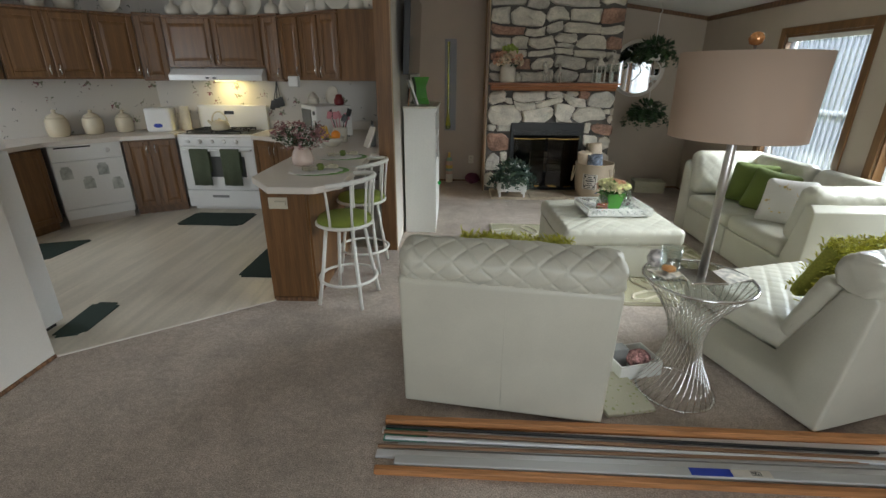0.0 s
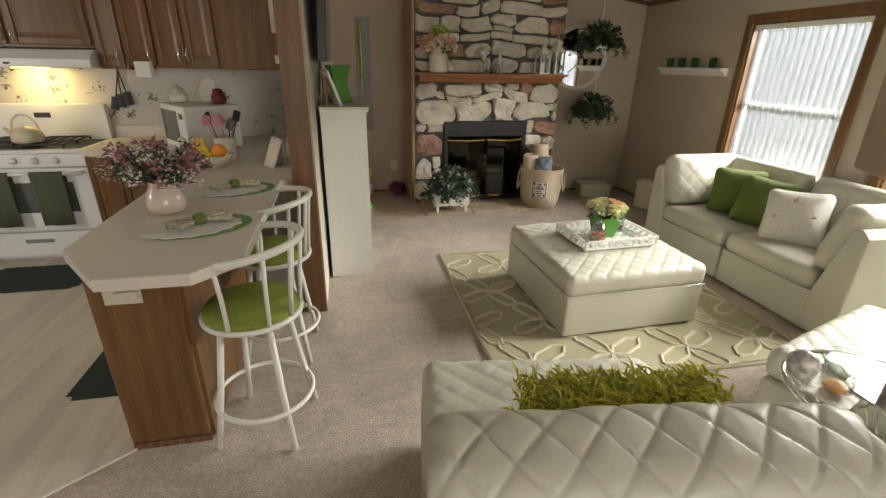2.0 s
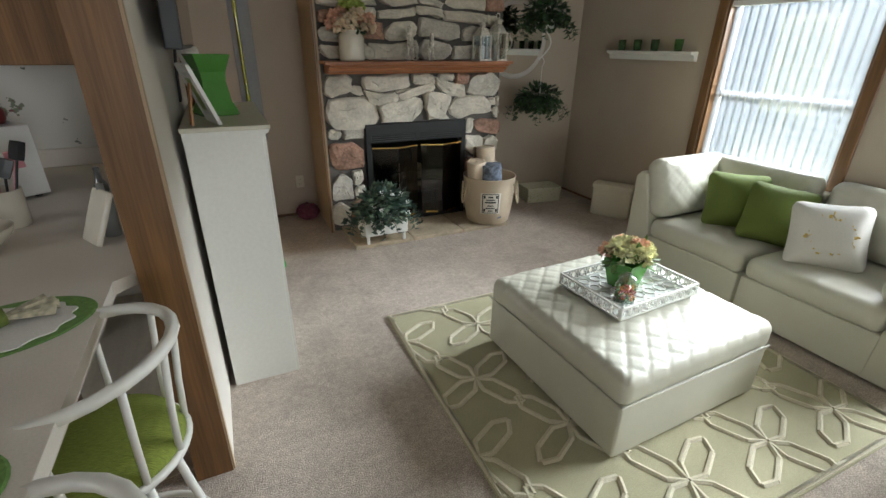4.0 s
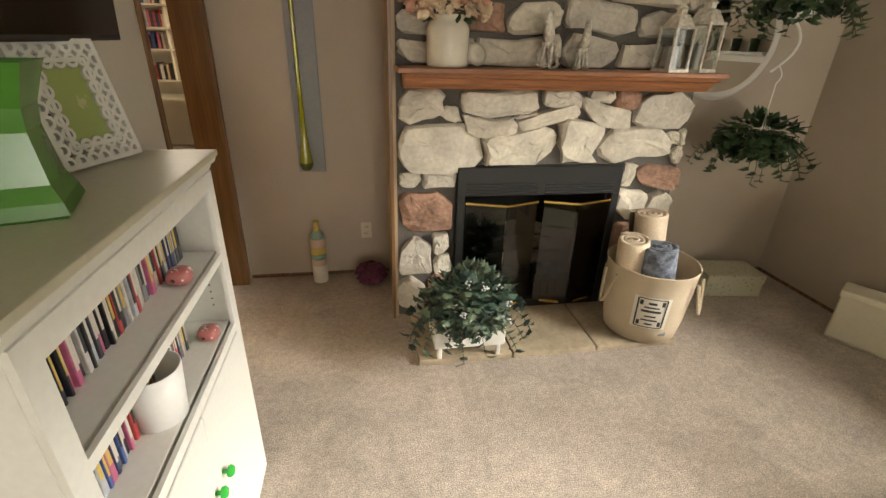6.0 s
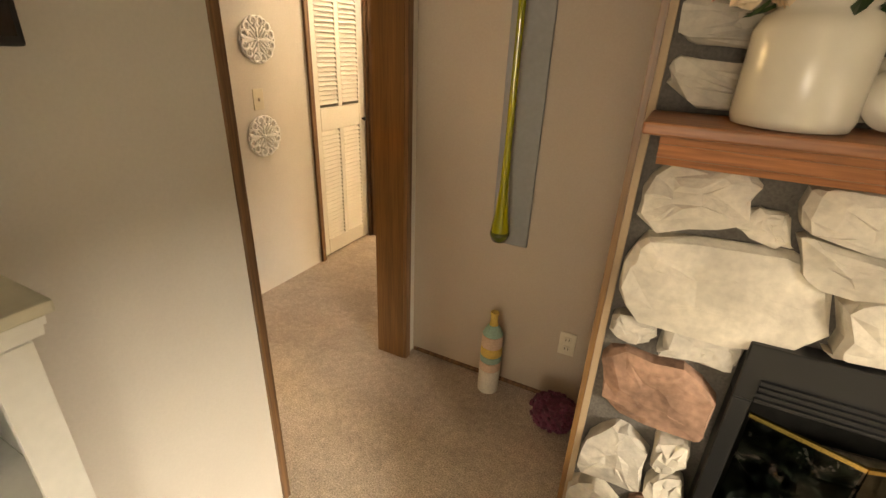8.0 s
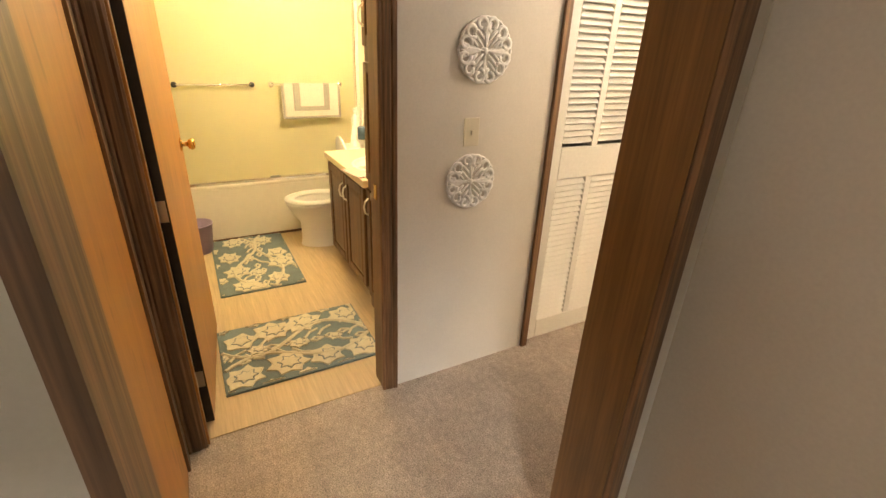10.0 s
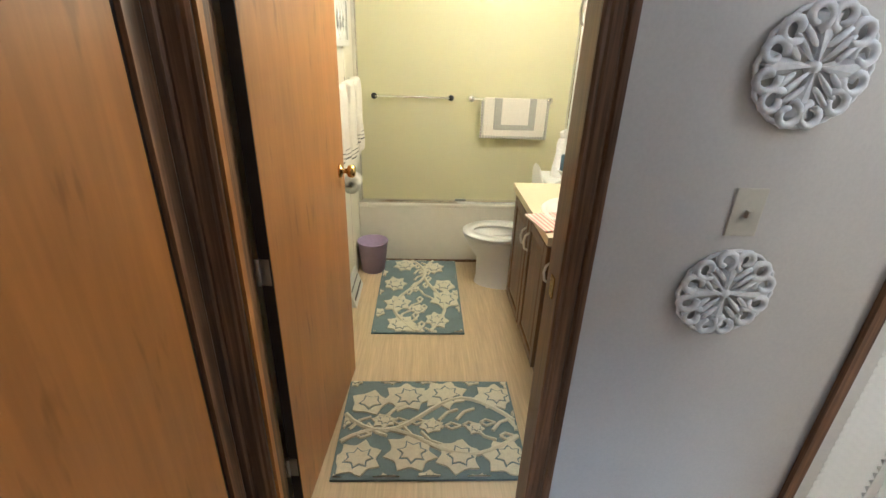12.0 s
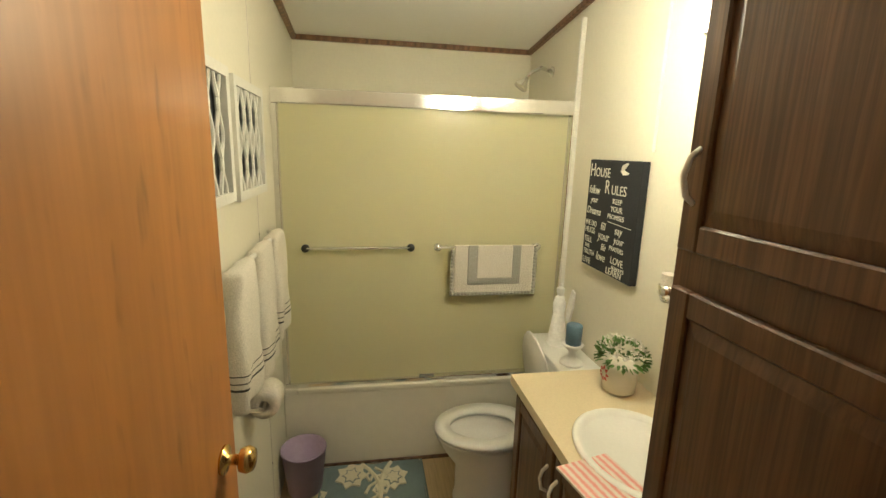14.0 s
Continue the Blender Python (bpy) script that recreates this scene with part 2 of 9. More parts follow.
GREEN_FABRIC = mat("olive_green_fabric", (0.115, 0.15, 0.028), 0.92, grain=0.12, scale=260, bump=0.4, blotch=0.06, bscale=5)
GREEN_SEAT = mat("green_ribbed_fabric", (0.20, 0.24, 0.035), 0.9, grain=0.3, scale=60, bump=0.7, stretch=(1, 8, 1))
WHITE_FABRIC = mat("white_fabric", (0.68, 0.65, 0.60), 0.9, grain=0.06, scale=240, bump=0.3)
RUG_GREEN = mat("sage_rug_pile", (0.40, 0.37, 0.24), 0.95, grain=0.2, scale=260, bump=0.8, blotch=0.06, bscale=6)
RUG_CREAM = mat("cream_rug_pile", (0.60, 0.55, 0.41), 0.95, grain=0.2, scale=260, bump=0.8, blotch=0.06, bscale=6)
CANDY_RED = mat("red_sweet", (0.45, 0.03, 0.02), 0.3, grain=0.1, scale=40)
CANDY_DARK = mat("dark_red_glaze", (0.16, 0.02, 0.02), 0.3, grain=0.1, scale=20)
CANDY_ORANGE = mat("orange", (0.80, 0.27, 0.02), 0.4, grain=0.1, scale=60)
CANDY_GREEN = mat("green_sweet", (0.10, 0.25, 0.03), 0.3, grain=0.1, scale=40)
DRIED_PURPLE = mat("dried_purple", (0.11, 0.02, 0.045), 0.7, grain=0.4, scale=50, blotch=0.4, bscale=20)
BANANA = mat("banana_peel", (0.75, 0.48, 0.04), 0.5, grain=0.1, scale=30)
PINK_PLASTIC = mat("pink_plastic", (0.62, 0.27, 0.30), 0.4, grain=0.04, scale=30)
AMBER_GLASS = mat("amber_glass", (0.62, 0.28, 0.10), 0.08, 0.5, grain=0.2, scale=60, Coat_Weight=0.5)
SCREEN = mat("dark_screen", (0.010, 0.009, 0.008), 0.10)
OVEN_GLASS = mat("oven_glass", (0.10, 0.10, 0.095), 0.12)
PAINTED_EGG = mat("painted_porcelain", (0.50, 0.46, 0.44), 0.3, grain=0.2, scale=30, blotch=0.6, bscale=30)
PAPER_PRINT = mat("printed_paper", (0.60, 0.56, 0.48), 0.6, grain=0.1, scale=50, blotch=0.5, bscale=30)
YARN_WHITE = mat("white_yarn", (0.66, 0.62, 0.54), 0.95, grain=0.1, scale=120, bump=0.6)
YARN_PINK = mat("pale_pink_yarn", (0.56, 0.40, 0.30), 0.95, grain=0.1, scale=120, bump=0.6)
YARN_TEAL = mat("teal_yarn", (0.26, 0.40, 0.32), 0.95, grain=0.1, scale=120, bump=0.6)
YARN_YELLOW = mat("yellow_yarn", (0.62, 0.44, 0.12), 0.95, grain=0.1, scale=120, bump=0.6)
YARN_MIX = mat("mottled_yarn", (0.38, 0.20, 0.19), 0.95, grain=0.5, scale=80, bump=0.9, blotch=0.6, bscale=40)
WOOD_RAW = mat("orange_pine", (0.42, 0.19, 0.07), 0.5, grain=0.25, scale=12, blotch=0.15, bscale=3, stretch=(0.5, 9, 9))
WOOD_BROWN = mat("brown_moulding", (0.22, 0.12, 0.06), 0.5, grain=0.25, scale=12, stretch=(0.5, 9, 9))
WHITE_TRIM = mat("white_trim", (0.66, 0.66, 0.66), 0.4, grain=0.04, scale=30, stretch=(0.5, 9, 9))
GREY_TRIM = mat("grey_trim", (0.46, 0.46, 0.44), 0.4, grain=0.06, scale=30, stretch=(0.5, 9, 9))
GREEN_TAPE = mat("green_tape", (0.05, 0.25, 0.17), 0.4, grain=0.25, scale=40)
SAGE_TOWEL = mat("sage_towel", (0.085, 0.10, 0.06), 0.95, grain=0.2, scale=200, bump=0.7)
STICKER = mat("jar_sticker", (0.45, 0.46, 0.42), 0.5, grain=0.2, scale=30, blotch=0.3, bscale=12)
GREEN_STRAW = mat("green_straw", (0.13, 0.24, 0.06), 0.8, grain=0.25, scale=90, bump=0.6)
NAPKIN = mat("floral_napkin", (0.40, 0.36, 0.26), 0.9, grain=0.35, scale=50, blotch=0.4, bscale=26)
WHITE_METAL = mat("white_enamelled_metal", (0.70, 0.68, 0.62), 0.35, grain=0.04, scale=40)
PULL_WHITE = mat("white_pull", (0.72, 0.68, 0.60), 0.4, grain=0.08, scale=40)
DARK_MAT = mat("dark_green_mat", (0.025, 0.042, 0.033), 0.9, grain=0.2, scale=160, bump=0.5)
GRASS = mat("grass", (0.06, 0.09, 0.03), 0.95, grain=0.3, scale=30, blotch=0.3, bscale=1)
SIDING = mat("lap_siding", (0.46, 0.47, 0.51), 0.6, grain=0.04, scale=12)
CREAM_TUB = mat("cream_fibreglass", (0.74, 0.70, 0.60), 0.25, grain=0.02, scale=20)
WHITE_TERRY = mat("white_terry", (0.70, 0.66, 0.58), 0.95, grain=0.12, scale=220, bump=0.9)
GREY_TERRY = mat("grey_terry", (0.38, 0.37, 0.33), 0.95, grain=0.15, scale=220, bump=0.9)
OAK_BATH = wood("brown_oak", (0.125, 0.060, 0.024), 0.38, 5.0, 0.14, 0.28)
CREAM_TOP_BATH = mat("cream_vanity_laminate", (0.66, 0.56, 0.38), 0.35, grain=0.04, scale=120)
CANDLE_BLUE = mat("blue_wax", (0.10, 0.17, 0.24), 0.5, grain=0.1, scale=30)
SIGN_BLACK = mat("black_canvas", (0.018, 0.020, 0.024), 0.8, grain=0.1, scale=200, bump=0.2)
LETTER = mat("white_lettering", (0.68, 0.66, 0.58), 0.7)
LILAC = mat("lilac_plastic", (0.36, 0.27, 0.42), 0.4, grain=0.05, scale=40)
MAT_BLUE = mat("blue_grey_pile", (0.17, 0.22, 0.23), 0.95, grain=0.25, scale=240, bump=0.9, blotch=0.1, bscale=8)
MAT_WHITE = mat("white_pile", (0.66, 0.62, 0.48), 0.95, grain=0.12, scale=240, bump=0.9)
SPINES = [mat("case_%s" % n, c, 0.3, grain=0.15, scale=30, blotch=0.3, bscale=18) for n, c in (("black", (.02, .02, .022)), ("dark", (.05, .05, .06)), ("white", (.6, .58, .54)), ("blue", (.05, .09, .25)), ("grey", (.22, .22, .23)), ("red", (.42, .05, .05)), ("cream", (.50, .45, .36)), ("pink", (.5, .12, .22)), ("navy", (.03, .04, .10)), ("pale", (.45, .47, .50)), ("ink", (.015, .016, .02)), ("slate", (.10, .11, .14)))]


def clear(name, tint=(1, 1, 1), rough=0.0, skin=0.035):
    """Thin clear glass: mostly lets light pass, with a glossy skin."""
    m = bpy.data.materials.new(name)
    m.use_nodes = True
    nt = m.node_tree
    nt.nodes.remove(nt.nodes["Principled BSDF"])
    t, g, f, k, x = (nt.nodes.new("ShaderNode" + n) for n in ("BsdfTransparent", "BsdfGlossy", "LayerWeight", "Math", "MixShader"))
    t.inputs[0].default_value = (*tint, 1)
    g.inputs["Roughness"].default_value = rough + 0.02
    f.inputs[0].default_value = 0.12
    k.operation = "MULTIPLY_ADD"
    k.inputs[1].default_value, k.inputs[2].default_value = 0.5, skin
    nt.links.new(f.outputs["Facing"], k.inputs[0])
    nt.links.new(k.outputs[0], x.inputs[0])
    nt.links.new(t.outputs[0], x.inputs[1])
    nt.links.new(g.outputs[0], x.inputs[2])
    nt.links.new(x.outputs[0], nt.nodes["Material Output"].inputs[0])
    return m


LIME_DARK = mat("dark_lime_glass", (0.07, 0.085, 0.01), 0.06, Coat_Weight=0.6)
GLASS = clear("clear_glass", (0.95, 0.97, 0.96))
THICK_GLASS = clear("thick_clear_glass", (0.88, 0.92, 0.90), skin=0.10)
DARK_GLASS = clear("smoked_glass", (0.30, 0.30, 0.28), skin=0.055)
LIME_GLASS = mat("lime_glass", (0.50, 0.50, 0.015), 0.06, grain=0.1, scale=9, Transmission_Weight=0.55, Coat_Weight=0.6)


def sheet(name, colour, through, rough=0.8, clear_share=0.0, solid=(0.5, 0.5, 0.5)):
    """Thin cloth or frosted glass: light passes diffusely, some of it straight."""
    m = bpy.data.materials.new(name)
    m.use_nodes = True
    nt = m.node_tree
    b = nt.nodes["Principled BSDF"]
    b.inputs["Base Color"].default_value = (*colour, 1)
    b.inputs["Roughness"].default_value = rough
    tr, mix = nt.nodes.new("ShaderNodeBsdfTranslucent"), nt.nodes.new("ShaderNodeMixShader")
    tr.inputs[0].default_value = (*colour, 1)
    mix.inputs[0].default_value = through
    nt.links.new(b.outputs[0], mix.inputs[1])
    nt.links.new(tr.outputs[0], mix.inputs[2])
    last = mix.outputs[0]
    co, tx = nt.nodes.new("ShaderNodeTexCoord"), nt.nodes.new("ShaderNodeTexNoise")
    tx.inputs["Scale"].default_value = 250
    bp = nt.nodes.new("ShaderNodeBump")
    bp.inputs["Strength"].default_value, bp.inputs["Distance"].default_value = 0.15, 0.002
    nt.links.new(co.outputs["Object"], tx.inputs[0])
    nt.links.new(tx.outputs[0], bp.inputs["Height"])
    nt.links.new(bp.outputs[0], b.inputs["Normal"])
    if clear_share:
        tp, m2 = nt.nodes.new("ShaderNodeBsdfTransparent"), nt.nodes.new("ShaderNodeMixShader")
        m2.inputs[0].default_value = clear_share
        nt.links.new(last, m2.inputs[1])
        nt.links.new(tp.outputs[0], m2.inputs[2])
        last = m2.outputs[0]
    nt.links.new(last, nt.nodes["Material Output"].inputs[0])
    return m


SHEER = sheet("sheer_blind", (0.52, 0.55, 0.62), 0.16, clear_share=0.60)
FROSTED = sheet("frosted_shower_glass", (0.76, 0.73, 0.52), 0.5, 0.25)
SHADE = sheet("lampshade_linen", (0.66, 0.52, 0.40), 0.40)


def glow(name, colour, strength):
    m = mat(name, colour, 0.4)
    b = m.node_tree.nodes["Principled BSDF"]
    b.inputs["Emission Color"].default_value = (*colour, 1)
    b.inputs["Emission Strength"].default_value = strength
    return m


WARM_GLOW = glow("hood_lamp_glow", (1, 0.78, 0.30), 6)
GLOBE_GLOW = glow("globe_glow", (1, 0.86, 0.62), 8)


def patterned(name, ground, spots, rough=0.7, bump=0.0):
    """A ground colour with scattered ragged sprigs: spots are (scale, size, colour, offset)."""
    m = bpy.data.materials.new(name)
    m.use_nodes = True
    nt = m.node_tree
    b = nt.nodes["Principled BSDF"]
    b.inputs["Roughness"].default_value = rough
    co = nt.nodes.new("ShaderNodeTexCoord")
    wob = nt.nodes.new("ShaderNodeTexNoise")
    wob.inputs["Scale"].default_value = 45
    nt.links.new(co.outputs["Object"], wob.inputs[0])
    last = None
    for scale, size, colour, off in spots:
        mp = nt.nodes.new("ShaderNodeMapping")
        mp.inputs["Location"].default_value = off
        nt.links.new(co.outputs["Object"], mp.inputs[0])
        vo = nt.nodes.new("ShaderNodeTexVoronoi")
        vo.inputs["Scale"].default_value = scale
        nt.links.new(mp.outputs[0], vo.inputs["Vector"])
        add = nt.nodes.new("ShaderNodeMath")
        add.operation = "MULTIPLY_ADD"
        add.inputs[1].default_value, add.inputs[2].default_value = 0.9, -0.45
        nt.links.new(wob.outputs[0], add.inputs[0])
        tot = nt.nodes.new("ShaderNodeMath")
        nt.links.new(vo.outputs["Distance"], tot.inputs[0])
        nt.links.new(add.outputs[0], tot.inputs[1])
        lt = nt.nodes.new("ShaderNodeMath")
        lt.operation = "LESS_THAN"
        lt.inputs[1].default_value = size
        nt.links.new(tot.outputs[0], lt.inputs[0])
        mx = nt.nodes.new("ShaderNodeMix")
        mx.data_type = "RGBA"
        nt.links.new(lt.outputs[0], mx.inputs[0])
        if last:
            nt.links.new(last, mx.inputs[6])
        else:
            mx.inputs[6].default_value = (*ground, 1)
        mx.inputs[7].default_value = (*colour, 1)
        last = mx.outputs[2]
    nt.links.new(last, b.inputs["Base Color"])
    return m


PAPER = patterned("sprig_wallpaper", (0.60, 0.565, 0.51), ((5, 0.13, (0.20, 0.22, 0.15), (0, 0, 0)), (5, 0.075, (0.22, 0.09, 0.10), (0.02, 0.02, 0.015)), (9, 0.05, (0.16, 0.16, 0.14), (3, 1, 2))))
FLORAL_BOX = patterned("floral_card", (0.48, 0.46, 0.34), ((34, 0.22, (0.32, 0.34, 0.16), (0, 0, 0)), (40, 0.12, (0.55, 0.5, 0.42), (2, 0, 1))))
ART_GREEN = patterned("botanical_print", (0.34, 0.42, 0.14), ((22, 0.22, (0.13, 0.27, 0.06), (0, 0, 0)), (14, 0.14, (0.50, 0.52, 0.26), (1, 2, 0))))
PAINTED_ROCK = patterned("painted_rock", (0.42, 0.14, 0.13), ((60, 0.30, (0.03, 0.03, 0.03), (0, 0, 0)), (70, 0.22, (0.6, 0.56, 0.52), (1, 2, 0))), 0.35)


def striped(name, colours, width):
    m = bpy.data.materials.new(name)
    m.use_nodes = True
    nt = m.node_tree
    b = nt.nodes["Principled BSDF"]
    b.inputs["Roughness"].default_value = 0.95
    co, wv = nt.nodes.new("ShaderNodeTexCoord"), nt.nodes.new("ShaderNodeTexWave")
    wv.bands_direction = "Y"
    wv.inputs["Scale"].default_value, wv.inputs["Distortion"].default_value, wv.inputs["Detail Scale"].default_value = width, 1.2, 6
    rp = nt.nodes.new("ShaderNodeValToRGB")
    rp.color_ramp.elements[0].color, rp.color_ramp.elements[1].color = (*colours[0], 1), (*colours[1], 1)
    nt.links.new(co.outputs["Object"], wv.inputs[0])
    nt.links.new(wv.outputs[0], rp.inputs[0])
    nt.links.new(rp.outputs[0], b.inputs["Base Color"])
    return m


STRIPED = striped("striped_knit", ((0.66, 0.26, 0.24), (0.68, 0.62, 0.55)), 14)


# ---- mesh helpers ----
def box(bm, x0, x1, y0, y1, z0, z1, m=None):
    """Adds a box to bm; m turns it afterwards. Returns its vertices."""
    c = Matrix.Translation(((x0 + x1) / 2, (y0 + y1) / 2, (z0 + z1) / 2)) @ Matrix.Diagonal((x1 - x0, y1 - y0, z1 - z0, 1))
    return bmesh.ops.create_cube(bm, size=1, matrix=(m @ c) if m else c)["verts"]


def bevel(bm, width, segments=2):
    bmesh.ops.bevel(bm, geom=list(bm.edges), offset=width, segments=segments, profile=0.6, affect="EDGES", clamp_overlap=True)


def mesh(name, bm, material, smooth=False):
    me = bpy.data.meshes.new(name)
    bmesh.ops.recalc_face_normals(bm, faces=bm.faces)
    bm.to_mesh(me)
    bm.free()
    me.materials.append(material)
    if smooth:
        for p in me.polygons:
            p.use_smooth = True
    return me


def part(name, bm, material, parent=None, label="", smooth=False, at=None):
    """Links a bmesh as one mesh object, under a thing or a part if one is given."""
    ob = new(name, mesh(name, bm, material, smooth))
    if parent:
        ob.parent = parent
    if at:
        ob.matrix_basis = at
    return tagged(ob, label)


def slab(name, x0, x1, y0, y1, z0, z1, material, label="", category="", parent=None, soft=0.0, m=None):
    bm = bmesh.new()
    box(bm, x0, x1, y0, y1, z0, z1, m)
    if soft:
        bevel(bm, soft)
    ob = part(name, bm, material, parent, label)
    if category:
        tagged(ob, category=category)
    return ob


def structure(name, x0, x1, y0, y1, z0, z1, material, label=""):
    return tagged(slab(name, x0, x1, y0, y1, z0, z1, material), label or name.replace("_", " "), kind="structure")


def prism(bm, outline, z0, z1):
    """An upright prism over a flat outline."""
    low = [bm.verts.new((x, y, z0)) for x, y in outline]
    high = [bm.verts.new((x, y, z1)) for x, y in outline]
    bm.faces.new(low[::-1])
    bm.faces.new(high)
    for i in range(len(outline)):
        j = (i + 1) % len(outline)
        bm.faces.new((low[i], low[j], high[j], high[i]))


def thing(name, m, label, category, group=""):
    ob = new(name)
    ob.matrix_basis = m
    return tagged(ob, label, category, group)


def tube(bm, points, r, seg=8, closed=False):
    """A round bar swept along a line of points; r is one radius or one for each point."""
    pts = [Vector(p) for p in points]
    n = len(pts)
    rings = []
    side = None
    for i, p in enumerate(pts):
        a = pts[(i - 1) % n] if (closed or i > 0) else p
        b = pts[(i + 1) % n] if (closed or i < n - 1) else p
        d = (b - a).normalized()
        if side is None:
            side = d.orthogonal().normalized()
        else:
            side = (side - d * side.dot(d)).normalized()
        up = d.cross(side)
        rr = r[i] if isinstance(r, (list, tuple)) else r
        rings.append([bm.verts.new(p + rr * (math.cos(2 * math.pi * k / seg) * side + math.sin(2 * math.pi * k / seg) * up)) for k in range(seg)])
    for i in range(n if closed else n - 1):
        a, b = rings[i], rings[(i + 1) % n]
        for k in range(seg):
            bm.faces.new((a[k], a[(k + 1) % seg], b[(k + 1) % seg], b[k]))
    if not closed:
        bm.faces.new(rings[0][::-1])
        bm.faces.new(rings[-1])


def lathe(bm, profile, seg=24, m=None, squash=(1, 1)):
    """A turned body from (radius, height) pairs."""
    rings = []
    for r, z in profile:
        ring = []
        for k in range(seg):
            a = 2 * math.pi * k / seg
            p = Vector((r * math.cos(a) * squash[0], r * math.sin(a) * squash[1], z))
            ring.append(bm.verts.new(m @ p if m else p))
        rings.append(ring)
    for a, b in zip(rings, rings[1:]):
        for k in range(seg):
            bm.faces.new((a[k], a[(k + 1) % seg], b[(k + 1) % seg], b[k]))
    bm.faces.new(rings[0][::-1])
    bm.faces.new(rings[-1])


def pad(bm, sx, sy, sz, r, cell=0.05, bulge=0.0, quilt=0.0, face="z", depth=0.012, wrinkle=0.0, m=None, pillow=0.0):
    """A soft rounded block centred on the origin. quilt: the spacing of stitched diamonds on the faces along the axis named."""
    tmp = bmesh.new()
    half = Vector((sx / 2, sy / 2, sz / 2))
    n = [max(2, int(s / cell)) for s in (sx, sy, sz)]
    made = {}

    def vert(key):
        if key not in made:
            made[key] = tmp.verts.new([-half[i] + 2 * half[i] * key[i] / n[i] for i in range(3)])
        return made[key]
    for ax in range(3):
        u, v = [i for i in range(3) if i != ax]
        for end in (0, n[ax]):
            for i in range(n[u]):
                for j in range(n[v]):
                    keys = []
                    for di, dj in ((0, 0), (1, 0), (1, 1), (0, 1)):
                        k = [0, 0, 0]
                        k[ax], k[u], k[v] = end, i + di, j + dj
                        keys.append(vert(tuple(k)))
                    tmp.faces.new(keys)
    f = "xyz".index(face)
    u, v = [i for i in range(3) if i != f]
    for w in tmp.verts:
        p = w.co.copy()
        core = Vector([max(-half[i] + r, min(half[i] - r, p[i])) for i in range(3)])
        d = p - core
        if d.length > 1e-9:
            # spreads the rim's rows evenly round the edge
            p = core + d.normalized() * r
        a, b = p[u] / half[u], p[v] / half[v]
        lift = bulge * max(0, 1 - a * a) * max(0, 1 - b * b)
        if pillow:
            squeeze = 1 - pillow * (max(abs(a), abs(b)) ** 3)
            p[f] *= squeeze
            p[u] *= 1 - 0.10 * (1 - abs(a)) * 0 - 0.07 * (1 - b * b) * abs(a)
            p[v] *= 1 - 0.07 * (1 - a * a) * abs(b)
        if quilt:
            q = 1.0
            for s in (1, -1):
                t = (p[u] + s * p[v] * 1.0) / quilt
                q = min(q, abs(t - round(t)) * 2)
            lift -= depth * 0.8 * math.exp(-(q / 0.14) ** 2)
        if wrinkle:
            lift += wrinkle * noise.noise(p * 7)
        p[f] += lift * (1 if p[f] > 0 else -1)
        w.co = (m @ p) if m else p
    me = bpy.data.meshes.new("tmp")
    tmp.to_mesh(me)
    tmp.free()
    bm.from_mesh(me)
    bpy.data.meshes.remove(me)


def extrude(bm, outline, x0, x1, m=None):
    """A profile of (y, z) pairs drawn out along x."""
    low = [bm.verts.new(m @ Vector((x0, y, z)) if m else (x0, y, z)) for y, z in outline]
    high = [bm.verts.new(m @ Vector((x1, y, z)) if m else (x1, y, z)) for y, z in outline]
    bm.faces.new(low[::-1])
    bm.faces.new(high)
    for i in range(len(outline)):
        j = (i + 1) % len(outline)
        bm.faces.new((low[i], low[j], high[j], high[i]))


def leaf(bm, base, along, across, length, width, lobes=0):
    """One bent leaf of a few faces."""
    along, across = along.normalized(), across.normalized()
    up = along.cross(across)
    if lobes:
        shape = ((0, 0), (0.12, 0.55), (0.42, 0.38), (0.55, 0.5), (0.66, 0.2), (1, 0))
    else:
        shape = ((0, 0), (0.25, 0.4), (0.55, 0.5), (0.8, 0.28), (1, 0))
    mid, left, right = [], [], []
    for s, w in shape:
        c = base + along * length * s - up * length * 0.18 * s * s
        mid.append(bm.verts.new(c))
        if w:
            left.append(bm.verts.new(c + across * width * w + up * width * 0.12))
            right.append(bm.verts.new(c - across * width * w + up * width * 0.12))
    for edge in (left, right):
        bm.faces.new((mid[0], mid[1], edge[0]))
        for i in range(len(edge) - 1):
            bm.faces.new((mid[i + 1], mid[i + 2], edge[i + 1], edge[i]))
        bm.faces.new((mid[-2], mid[-1], edge[-1]))


def rnd(a, b):
    return random.uniform(a, b)


def direction(spread=1.0, down=0.0):
    a = rnd(0, 2 * math.pi)
    return Vector((math.cos(a), math.sin(a), rnd(-0.4, 0.9) * spread - down)).normalized()


# ---- the large structure ----
structure("floor", -6.5, 3.42, -3.1, 8.32, -0.12, 0.0, CARPET, "beige cut-pile carpet with trodden nap")
structure("floor_far_room", -4.5, 3.42, 8.32, 13.0, -0.12, 0.0, CARPET, "beige carpet of the far room")
bm = bmesh.new()
prism(bm, [(-1.31, 2.96), (-2.34, 2.20), (-5.6, 2.20), (-5.6, 5.83), (-0.67, 5.83), (-0.67, 4.1), (-1.31, 4.0)], -0.01, 0.006)
tagged(part("floor_kitchen", bm, VINYL), "cream sheet vinyl kitchen floor", kind="structure")
bm = bmesh.new()
tube(bm, [(-1.31, 2.955, 0.006), (-2.34, 2.195, 0.006)], 0.006, 6)
tagged(part("trim_vinyl_edge", bm, LAMINATE), "pale edge strip between vinyl and carpet", kind="structure")
